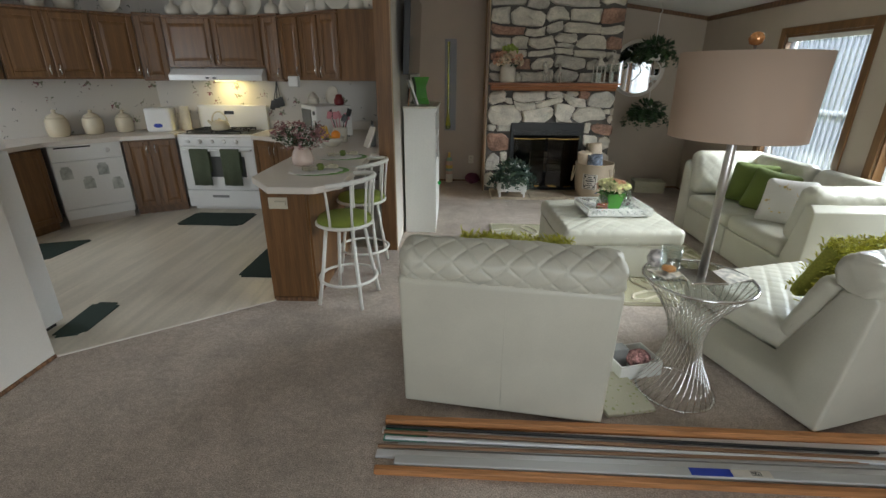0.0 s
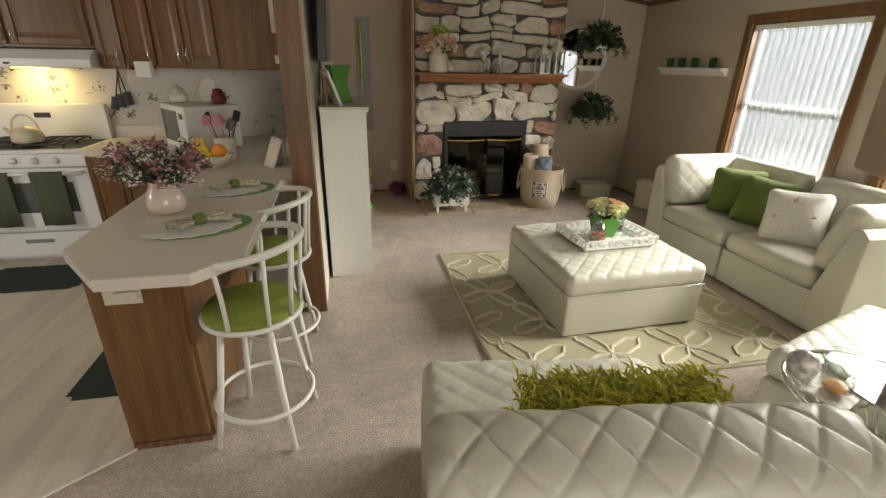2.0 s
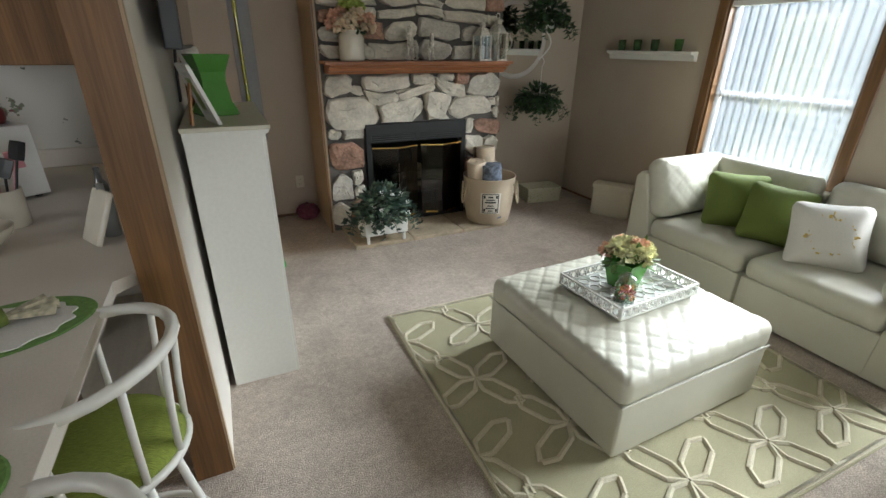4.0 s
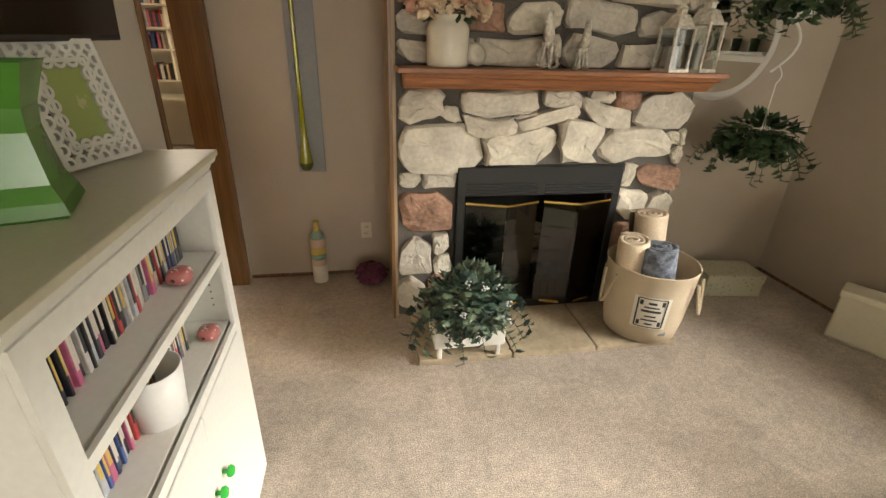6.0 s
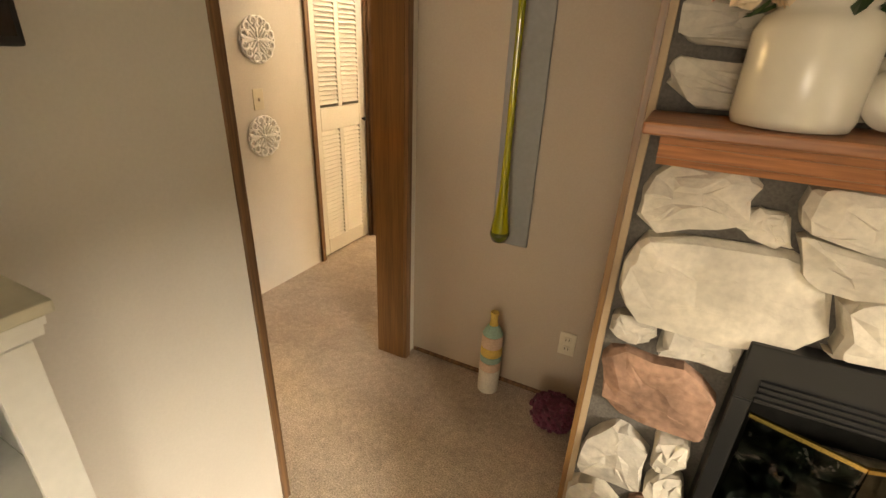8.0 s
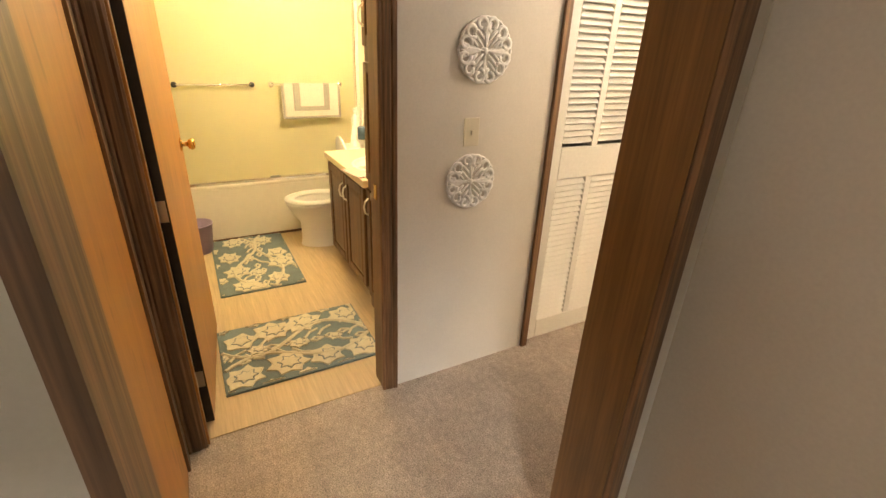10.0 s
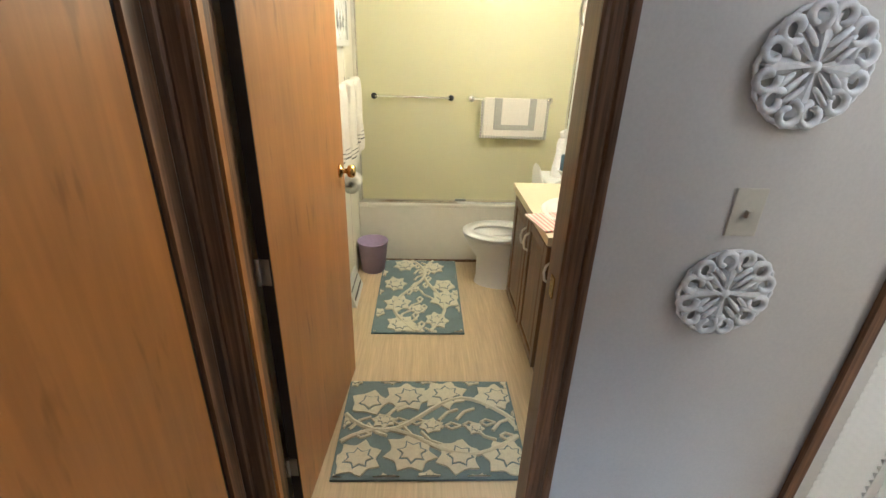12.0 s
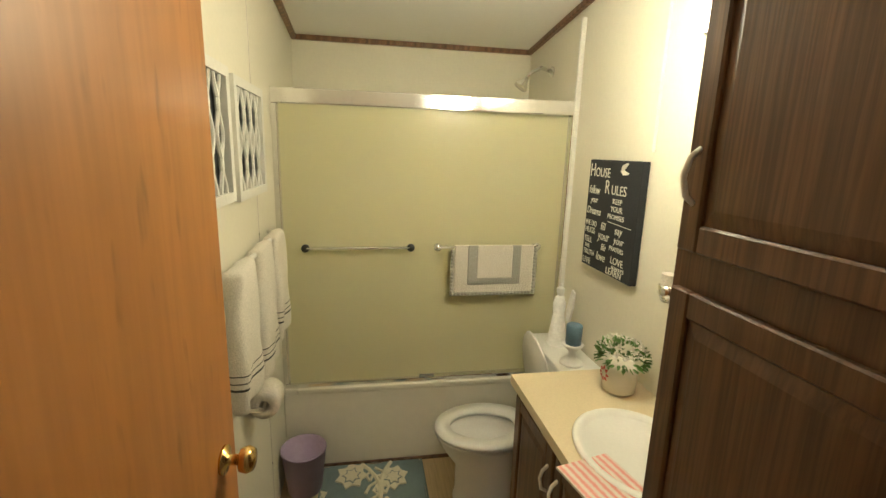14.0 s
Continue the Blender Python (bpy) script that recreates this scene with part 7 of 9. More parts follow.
for n, z0, z1 in (("control_panel", 0.78, 0.878), ("oven_door", 0.27, 0.77), ("drawer", 0.055, 0.255)):
    bm = bmesh.new()
    box(bm, 0.004, SW - .004, -0.02, 0.02, z0, z1)
    bevel(bm, 0.006, 2)
    p_ = part(n, bm, WHITE, st)
    if n == "control_panel":
        for k in range(5):
            bm = bmesh.new()
            lathe(bm, [(0.026, 0), (0.024, 0.012), (0.018, 0.03), (0.001, 0.031)], 20, pose(0.12 + 0.14 * k, -0.02, 0.83, 90))
            part("knob", bm, WHITE, p_, smooth=True)
    if n == "oven_door":
        bm = bmesh.new()
        tube(bm, [(0.04, -0.02, 0.735), (0.045, -0.06, 0.735), (SW - .045, -0.06, 0.735), (SW - .04, -0.02, 0.735)], 0.014, 8)
        part("handle", bm, WHITE, p_, smooth=True)
        bm = bmesh.new()
        box(bm, 0.13, SW - .13, -0.0215, -0.019, 0.42, 0.66)
        part("oven_window", bm, OVEN_GLASS, p_)
    if n == "drawer":
        bm = bmesh.new()
        box(bm, 0.30, 0.50, -0.026, -0.019, 0.17, 0.20)
        bevel(bm, .004, 2)
        part("drawer_pull", bm, GREY_METAL, p_)
bm = bmesh.new()
box(bm, 0.01, SW - .01, 0.50, 0.565, 0.905, 1.20)
bevel(bm, 0.01, 2)
bg = part("backguard", bm, WHITE, st)
bm = bmesh.new()
box(bm, 0.34, 0.46, 0.496, 0.501, 1.09, 1.13)
part("clock", bm, BLACK, bg)
for x in (0.14, 0.50):
    tw = thing("dish_towel", pose(-3.205 + x, 5.25, 0), "sage green dish towel hanging over the oven handle", "towel", "towels on the oven")
    bm = bmesh.new()
    n = 12
    for i in range(n + 1):
        u = i / n
        dy = 0.008 * math.sin(u * 9)
        dx = 0.22 * u
        for y, z in ((-0.052, 0.48), (-0.052, 0.74), (-0.060, 0.752), (-0.078, 0.742), (-0.082 + dy, 0.55), (-0.084 + dy, 0.33)):
            bm.verts.new((dx + (0.012 * (0.74 - z) * (u - .5) * -2), y + (0.028 if y > -0.055 else 0), z))
    bm.verts.ensure_lookup_table()
    for i in range(n):
        for k in range(5):
            bm.faces.new([bm.verts[q] for q in (6 * i + k, 6 * i + 6 + k, 6 * i + 7 + k, 6 * i + k + 1)])
    cl = part("cloth", bm, SAGE_TOWEL, tw, smooth=True)
    so = cl.modifiers.new("thick", "SOLIDIFY")
    so.thickness = 0.005

kt = thing("kettle", pose(-2.77, 5.42, 0.942), "cream enamel tea kettle on the stove", "kettle")
bm = bmesh.new()
lathe(bm, [(0.09, 0), (0.105, 0.012), (0.10, 0.06), (0.075, 0.10), (0.04, 0.112), (0.012, 0.116), (0.012, 0.13), (0.001, 0.134)], 28)
part("body", bm, CREAM_ENAMEL, kt, smooth=True)
bm = bmesh.new()
tube(bm, [(0.09 * math.cos(a * .314), 0, 0.09 + 0.115 * math.sin(a * .314)) for a in range(11)], 0.008, 8)
part("handle", bm, CREAM_ENAMEL, kt, smooth=True)
bm = bmesh.new()
tube(bm, [(-0.08, 0, 0.06), (-0.12, 0, 0.085), (-0.14, 0, 0.105)], [0.022, 0.016, 0.012], 10)
part("spout", bm, CREAM_ENAMEL, kt, smooth=True)

hood = thing("range_hood", pose(-3.24, 5.36, 1.487), "white range hood under the cabinets with a warm light", "range hood")
bm = bmesh.new()
extrude(bm, [(0.0, 0.0), (0.46, 0.0), (0.46, 0.125), (0.10, 0.125), (0.0, 0.06)], 0, 1.06)
bevel(bm, 0.004, 1)
part("body", bm, WHITE, hood)
bm = bmesh.new()
box(bm, 0.42, 0.46, -.004, 0.0, 0.02, 0.035)
box(bm, 0.50, 0.54, -.004, 0.0, 0.02, 0.035)
part("buttons", bm, BLACK, hood)
bm = bmesh.new()
box(bm, 0.38, 0.60, 0.28, 0.36, -0.012, -0.001)
part("light_lens", bm, WARM_GLOW, hood, "glowing yellow lamp lens")


def wall_cabinet(a, b, z0, z1, splits, label, handles, depth=0.30):
    w = math.dist(a, b)
    ob = thing("wall_cabinet", pose(a[0], a[1], 0, 0, 0, math.degrees(math.atan2(b[1] - a[1], b[0] - a[0]))), label, "cabinet", "oak wall cabinets")
    bm = bmesh.new()
    box(bm, 0, w, 0.0, depth, z0, z1)
    part("body", bm, OAK, ob)
    bm = bmesh.new()
    box(bm, -0.004, w + .004, -0.028, depth, z1, z1 + 0.022)
    bevel(bm, .005, 1)
    part("top_moulding", bm, OAK_DARK, ob)
    for i in range(splits):
        cabinet_door(ob, 0.012 + i * w / splits, (i + 1) * w / splits - 0.012, z0 + .02, z1 - .015, 0, (handles[i], z0 + 0.09))
    return ob


ZL, ZT = 1.50, 2.13
wall_cabinet((-4.80, 3.92), (-4.29, 4.48), ZL, ZT, 1, "oak wall cabinet in the kitchen", "r")
wall_cabinet((-4.28, 4.49), (-3.77, 5.055), ZL, ZT, 2, "oak wall cabinet with two raised-panel doors", "rl")
wall_cabinet((-3.765, 5.06), (-3.51, 5.345), ZL, ZT, 1, "oak wall cabinet with one raised-panel door", "r")
wall_cabinet((-3.505, 5.35), (-3.285, 5.50), ZL - .02, ZT + .02, 1, "narrow oak wall cabinet beside the hood", "l", 0.28)
wall_cabinet((-3.28, 5.50), (-2.18, 5.50), 1.625, ZT + .01, 2, "oak wall cabinet over the range hood", "rl", 0.32)
wall_cabinet((-2.175, 5.50), (-1.95, 5.42), ZL - .02, ZT + .02, 1, "narrow oak wall cabinet beside the hood", "r", 0.28)
wall_cabinet((-1.94, 5.415), (-1.67, 5.235), ZL, ZT, 1, "oak wall cabinet over the counter", "r")
wall_cabinet((-1.665, 5.23), (-1.165, 4.885), ZL, ZT, 2, "oak wall cabinet with two raised-panel doors over the counter", "rl")
bm = bmesh.new()
box(bm, -1.16, -0.67, 4.87, 5.4, ZL, ZT + .02)
bevel(bm, .003, 1)
tagged(part("cabinet_end_panel", bm, OAK), "plain oak end panel of the wall cabinets", "cabinet")
for z0, z1, r in ((1.74, 2.02, 0), (1.545, 1.60, 1)):
    bm = bmesh.new()
    box(bm, -0.045, 0.045 - .03 * r, -.03, 0, 0, z1 - z0)
    bevel(bm, 0.006, 2)
    ob = tagged(part("wall_phone" if not r else "thermostat", bm, CREAM_PLASTIC, at=pose(-0.755, 4.871, z0)), "cream plastic control unit on the cabinet end", "wall control")

# things on the counters
def canister(m, s):
    ob = thing("canister", m, "cream ceramic canister with a knobbed lid on the counter", "canister", "cream canisters")
    bm = bmesh.new()
    lathe(bm, [(0.06 * s, 0), (0.075 * s, 0.01), (0.085 * s, 0.07 * s), (0.078 * s, 0.14 * s), (0.062 * s, 0.155 * s), (0.055 * s, 0.155 * s)], 24)
    part("body", bm, CREAM_ENAMEL, ob, smooth=True)
    bm = bmesh.new()
    lathe(bm, [(0.066 * s, 0.155 * s), (0.06 * s, 0.17 * s), (0.02 * s, 0.19 * s), (0.012 * s, 0.195 * s), (0.018 * s, 0.215 * s), (0.001, 0.222 * s)], 24)
    part("lid", bm, CREAM_ENAMEL, ob, smooth=True)


for x, y, s in ((-4.30, 4.92, 1.28), (-4.10, 5.17, 1.2), (-3.90, 5.40, 1.12)):
    canister(pose(x, y, 0.912), s)
bb = thing("bread_maker", pose(-3.50, 5.50, 0.912, 0, 0, 15), "white rounded countertop bread box with a blue badge", "appliance")
bm = bmesh.new()
box(bm, -.15, .13, -.12, .12, 0, .27)
bevel(bm, .03, 4)
part("case", bm, WHITE, bb, smooth=True)
bm = bmesh.new()
lathe(bm, [(0.001, 0), (0.04, 0.0), (0.04, 0.002), (0.001, 0.002)], 20, pose(-0.02, -.1205, 0.075, 90), (1.2, 0.6))
part("badge", bm, BLUE_INK, bb)
bm = bmesh.new()
lathe(bm, [(0.055, 0), (0.055, 0.28), (0.001, 0.28)], 24)
tagged(part("paper_towel_roll", bm, YARN_WHITE, at=pose(-3.29, 5.62, 0.912)), "roll of kitchen paper standing on the counter", "paper towel")
mw = thing("microwave", pose(-1.46, 5.26, 0.912, 0, 0, -55), "white microwave oven on the corner counter", "microwave")
bm = bmesh.new()
box(bm, -.25, .25, -.20, .20, .012, .33)
bevel(bm, .008, 2)
part("case", bm, WHITE, mw)
bm = bmesh.new()
box(bm, -.22, .09, -.206, -.199, .06, .29)
part("door_window", bm, OVEN_GLASS, mw)
bm = bmesh.new()
box(bm, .15, .21, -.205, -.199, .24, .28)
part("display", bm, BLACK, mw)
bm = bmesh.new()
for x in (-.21, .21):
    for y in (-.16, .16):
        lathe(bm, [(.015, 0), (.015, .014)], 10, pose(x, y, 0))
part("feet", bm, BLACK, mw)
ZM = 0.912 + 0.33
ck = thing("rooster_plate", pose(-1.42, 5.38, ZM, -14, 0, -33), "white decorative plate leaning on the microwave", "plate")
bm = bmesh.new()
lathe(bm, [(0.001, 0), (0.07, 0.0), (0.10, 0.012), (0.098, 0.016), (0.07, 0.005), (0.001, 0.004)], 32, pose(0, 0, 0.10, 90))
part("plate", bm, CERAMIC, ck, smooth=True)
bm = bmesh.new()
pad(bm, .13, .08, .075, .03, .015, m=pose(0, 0, .038))
lathe(bm, [(.06, .07), (.05, .09), (.02, .12), (.001, .135)], 12)
tagged(part("butter_dish", bm, CERAMIC, smooth=True, at=pose(-1.62, 5.36, ZM)), "white lidded dish shaped like a small house", "dish")
bm = bmesh.new()
lathe(bm, [(.045, 0), (.055, .02), (.055, .06), (.04, .08), (.035, .11), (.001, .115)], 20)
tagged(part("lidded_pot", bm, CANDY_DARK, smooth=True, at=pose(-1.30, 5.24, ZM)), "dark red lidded pot on the microwave", "pot")
bm = bmesh.new()
box(bm, -.08, .08, -.04, .0, 0, .11)
bevel(bm, .006, 1)
tagged(part("wall_caddy", bm, WHITE_PAINT, at=pose(-1.78, 5.29, 1.43, 0, 0, -33)), "white caddy mounted under the wall cabinet", "caddy")
for k in range(3):
    bm = bmesh.new()
    tube(bm, [(0, 0, 0.30), (0, 0, 0.06)], 0.006, 6)
    pad(bm, 0.065, 0.012, 0.11, 0.005, 0.02, m=pose(0, 0, 0.03))
    tagged(part("hanging_utensil", bm, BLACK, at=pose(-2.27 + 0.06 * k, 5.80, 1.17 + 0.02 * k, 0, 16 - 12 * k)), "black kitchen utensil hanging on the papered wall", "utensil", "hanging utensils")

random.seed(51)
fv = thing("flower_vase", pose(-1.17, 3.46, 0.912), "white pitcher of dusty pink and white dried flowers on the peninsula", "vase")
bm = bmesh.new()
lathe(bm, [(0.055, 0), (0.078, 0.01), (0.085, 0.05), (0.07, 0.10), (0.055, 0.13), (0.062, 0.15), (0.055, 0.15), (0.05, 0.12)], 28)
part("pitcher", bm, PINK_CERAMIC, fv, smooth=True)
bm, b2, b3, b4 = bmesh.new(), bmesh.new(), bmesh.new(), bmesh.new()
for k in range(64):
    d = Vector((rnd(-1, .9), rnd(-.8, .8), rnd(.15, 1.0))).normalized()
    L = rnd(.09, .23)
    p = Vector((0, 0, .13)) + d * L
    tube(b4, [(0, 0, .12), tuple(Vector((0, 0, .13)) + d * L * .5), tuple(p)], 0.0018, 4)
    tgt = b3 if k % 5 in (0, 2) else b2
    for _ in range(26):
        q = p + Vector((rnd(-.03, .03), rnd(-.03, .03), rnd(-.03, .03)))
        leaf(tgt, q, direction(), direction(), .03 if tgt is b2 else .013, .017 if tgt is b2 else .012)
    for _ in range(7):
        q = Vector((0, 0, .13)) + d * L * rnd(.3, .95)
        leaf(bm, q, (d + direction() * .8), direction(), .05, .016)
part("leaves", bm, LEAF, fv)
tagged(part("pink_flowers", b2, DUSTY_PINK, fv), "dusty pink flower clusters", kind="stuff")
tagged(part("white_flowers", b3, WHITE_FABRIC, fv), "small white flower clusters", kind="stuff")
tagged(part("stems", b4, STEM, fv), kind="stuff")

fb = thing("fruit_bowl", pose(-1.20, 4.44, 0.912), "white bowl with bananas and an orange on the counter", "bowl")
bm = bmesh.new()
lathe(bm, [(.05, 0), (.06, .006), (.11, .05), (.125, .085), (.12, .085), (.10, .05), (.001, .02)], 30)
part("bowl", bm, CERAMIC, fb, smooth=True)
for k in range(3):
    bm = bmesh.new()
    tube(bm, [(-.08 + .02 * k, -.02, .19), (-.10 + .03 * k, -.02, .14), (-.08 + .03 * k, -.02, .09), (-.03 + .03 * k, -.02, .065)], [.006, .017, .018, .008], 8)
    part("banana", bm, BANANA, fb, smooth=True)
bm = bmesh.new()
bmesh.ops.create_icosphere(bm, subdivisions=3, radius=.045, matrix=Matrix.Translation((.045, -.01, .105)))
part("orange", bm, CANDY_ORANGE, fb, smooth=True)
uc = thing("utensil_crock", pose(-1.18, 4.72, 0.912), "cream crock of pink kitchen utensils", "crock")
bm = bmesh.new()
lathe(bm, [(.06, 0), (.068, .006), (.07, .15), (.064, .15), (.06, .02)], 26)
part("crock", bm, CERAMIC, uc, smooth=True)
for k in range(7):
    a = k * .9
    e = Vector((.10 * math.cos(a), .08 * math.sin(a), rnd(.24, .30)))
    bm = bmesh.new()
    tube(bm, [(0.02 * math.cos(a), .02 * math.sin(a), .02), tuple(e)], .005, 6)
    pad(bm, .05, .016, .075, .007, .02, m=Matrix.Translation(e) @ pose(0, 0, 0, rnd(-20, 20), rnd(-25, 25), rnd(0, 90)))
    part("utensil", bm, PINK_PLASTIC if k % 3 else BLACK, uc)
for k, (x, y, r, h, mt) in enumerate(((-0.80, 4.46, .028, .20, GREY_METAL), (-0.74, 4.62, .03, .16, CERAMIC), (-0.84, 4.66, .026, .22, OVEN_GLASS))):
    bm = bmesh.new()
    lathe(bm, [(r, 0), (r, h * .65), (r * .45, h * .8), (r * .45, h), (.001, h)], 16)
    tagged(part("counter_bottle", bm, mt, smooth=True, at=pose(x, y, .912)), "small bottle among clutter on the corner counter", "bottle", "counter bottles")
bm = bmesh.new()
box(bm, -.07, .07, -.01, .01, 0, .20)
bevel(bm, .008, 2)
tagged(part("cutting_board", bm, CERAMIC, at=pose(-0.86, 4.40, .9115, -24, 0, -60)), "cream board leaning on the counter beside the post", "board")


def place_setting(x, y, rz):
    mt = thing("placemat", pose(x, y, .912, 0, 0, rz), "oval green woven placemat with a scalloped white cloth", "placemat", "place settings")
    bm = bmesh.new()
    lathe(bm, [(.001, 0), (.20, 0), (.205, .003), (.20, .006), (.001, .006)], 40, None, (1.0, .72))
    part("woven_mat", bm, GREEN_STRAW, mt)
    bm = bmesh.new()
    vs = [(1 + .045 * math.sin(14 * a * 2 * math.pi / 84)) for a in range(84)]
    prism(bm, [(.185 * r * math.cos(a * 2 * math.pi / 84) - .03, .125 * r * math.sin(a * 2 * math.pi / 84) - .012) for a, r in enumerate(vs)], .0065, .010)
    part("white_cloth", bm, WHITE_FABRIC, mt)
    nk = thing("napkin", pose(x, y, .9225, 0, 0, rz + 15), "floral napkin gathered in a green ring like a bow", "napkin", "folded napkins")
    for s in (-1, 1):
        bm = bmesh.new()
        n = 9
        for i in range(n):
            a = (i - (n - 1) / 2) / n * 1.5
            z = .012 + .018 * (i % 2)
            bm.verts.new((s * .015, .006 * (i - 4) * .5, .018 + .008 * (i % 2)))
            bm.verts.new((s * .13 * math.cos(a), .13 * math.sin(a) * .8, z))
        bm.verts.ensure_lookup_table()
        for i in range(n - 1):
            bm.faces.new([bm.verts[q] for q in (2 * i, 2 * i + 1, 2 * i + 3, 2 * i + 2)])
        cl = part("fan", bm, NAPKIN, nk)
        so = cl.modifiers.new("thick", "SOLIDIFY")
        so.thickness = .003
    bm = bmesh.new()
    lathe(bm, [(.022, -.02), (.026, 0), (.022, .02), (.017, .02), (.017, -.02)], 16, pose(0, 0, .024, 0, 90))
    part("napkin_ring", bm, GREEN_FABRIC, nk)


place_setting(-0.97, 3.22, 20)
place_setting(-0.95, 3.82, 15)


def bar_stool(m, label):
    ob = thing("bar_stool", m, label, "bar stool", "bar stools at the peninsula")
    SH = .60
    bm = bmesh.new()
    lathe(bm, [(.001, 0), (.175, 0), (.19, .012), (.19, .03), (.175, .05), (.12, .064), (.001, .068)], 36, pose(0, 0, SH))
    part("seat", bm, GREEN_SEAT, ob, "ribbed green upholstered seat", smooth=True)
    bm = bmesh.new()
    tube(bm, [(.192 * math.cos(k * math.pi / 18), .192 * math.sin(k * math.pi / 18), SH + .004) for k in range(36)], .012, 8, True)
    part("seat_ring", bm, WHITE_METAL, ob, smooth=True)
    for a in (45, 135, 225, 315):
        c, s = math.cos(radians(a)), math.sin(radians(a))
        bm = bmesh.new()
        tube(bm, [(.135 * c, .135 * s, SH), (.18 * c, .18 * s, .30), (.232 * c, .232 * s, .008)], .0135, 10)
        part("leg", bm, WHITE_METAL, ob, smooth=True)
    bm = bmesh.new()
    tube(bm, [(.205 * math.cos(k * math.pi / 18), .205 * math.sin(k * math.pi / 18), .19) for k in range(36)], .011, 8, True)
    part("foot_ring", bm, WHITE_METAL, ob, smooth=True)
    bm = bmesh.new()
    tube(bm, [((.22) * math.cos(radians(k)), .22 * math.sin(radians(k)), .90 + .03 * math.cos(radians(k))) for k in range(-105, 106, 14)], .016, 10)
    part("back_rail", bm, WHITE_METAL, ob, smooth=True)
    for k in (-95, -50, -18, 18, 50, 95):
        c, s = math.cos(radians(k)), math.sin(radians(k))
        bm = bmesh.new()
        tube(bm, [(.19 * c, .19 * s, SH + .01), (.20 * c, .20 * s, .75), (.22 * c, .22 * s, .90 + .03 * c)], .009, 8)
        part("back_spindle", bm, WHITE_METAL, ob, smooth=True)


bar_stool(pose(-0.77, 3.02, 0, 0, 0, -12), "white metal bar stool with curved back and green seat")
bar_stool(pose(-0.77, 3.62, 0, 0, 0, -4), "white metal bar stool with green seat beside the wall post")

fr = thing("refrigerator", pose(-2.60, 2.26, 0), "white refrigerator behind the end panel", "refrigerator")
bm = bmesh.new()
box(bm, -.70, 0, 0, .30, 0.04, 1.75)
bevel(bm, .01, 2)
part("cabinet", bm, WHITE, fr)
for z0, z1 in ((.06, 1.15), (1.16, 1.74)):
    bm = bmesh.new()
    box(bm, 0.004, .045, 0, .285, z0, z1)
    bevel(bm, .012, 3)
    part("door", bm, WHITE, fr)
bm = bmesh.new()
box(bm, -.65, -.02, .02, .28, 0, .05)
part("plinth", bm, BLACK, fr)


def floor_mat(pts, label):
    bm = bmesh.new()
    prism(bm, pts, .006, .013)
    bm2 = [e for e in bm.edges if abs(e.verts[0].co.z - e.verts[1].co.z) > .003]
    bmesh.ops.bevel(bm, geom=bm2, offset=.035, segments=3, affect="EDGES")
    return tagged(part("floor_mat", bm, DARK_MAT), label, "mat", "dark green kitchen mats")


floor_mat([(-3.07, 4.66), (-2.34, 4.66), (-2.34, 5.12), (-3.07, 5.12)], "dark green kitchen mat in front of the range")
floor_mat([(-4.05, 3.45), (-3.62, 3.62), (-3.60, 4.16), (-4.05, 4.0)], "dark green kitchen mat by the counter")
floor_mat([(-2.54, 2.38), (-2.36, 2.44), (-2.40, 2.86), (-2.60, 2.86)], "dark green kitchen mat before the refrigerator")
floor_mat([(-1.78, 3.34), (-1.36, 3.34), (-1.36, 4.02), (-1.78, 4.02)], "dark green kitchen mat behind the peninsula")

# crockery along the tops of the wall cabinets
random.seed(61)
top = ZT + .022
for k, (x, y) in enumerate(((-4.55, 4.42), (-4.36, 4.62), (-4.12, 4.86), (-3.98, 5.05), (-3.70, 5.36), (-3.20, 5.62), (-3.02, 5.64), (-2.84, 5.62), (-2.66, 5.64), (-2.46, 5.62), (-2.30, 5.66), (-2.05, 5.55), (-1.86, 5.48), (-1.70, 5.38), (-1.52, 5.26), (-1.36, 5.16), (-1.2, 5.05), (-1.0, 5.0), (-0.85, 5.02))):
    bm = bmesh.new()
    kind = k % 3
    if kind == 0:
        lathe(bm, [(.05, 0), (.085, .03), (.09, .09), (.06, .13), (.065, .15), (.058, .15)], 20)
        tube(bm, [(.08, 0, .11), (.13, 0, .10), (.13, 0, .05), (.085, 0, .035)], .008, 6)
        nm, lb = "pitcher", "cream crockery pitcher on top of the wall cabinets"
    elif kind == 1:
        lathe(bm, [(.001, 0), (.10, .0), (.125, .02), (.122, .024), (.09, .008), (.001, .007)], 28, pose(0, 0, .12, 78))
        nm, lb = "display_plate", "white plate on edge on top of the wall cabinets"
    else:
        lathe(bm, [(.06, 0), (.075, .02), (.08, .07), (.05, .11), (.02, .125), (.02, .15), (.001, .16)], 20)
        nm, lb = "lidded_jar", "white lidded crockery jar on top of the wall cabinets"
    tagged(part(nm, bm, CERAMIC, smooth=True, at=pose(x, y, top + (.012 if -3.3 < x < -2.27 or x in (-3.70, -2.05) else 0), 0, 0, rnd(0, 360) if kind != 1 else rnd(-20, 40))), lb, nm.replace("_", " "), "crockery over the cabinets")


# ---- hall ----
cd = tagged(thing("door_closet", pose(-1.772, 7.690, 0, 0, 0, 90), "white louvred bifold closet door", "door"), kind="structure")
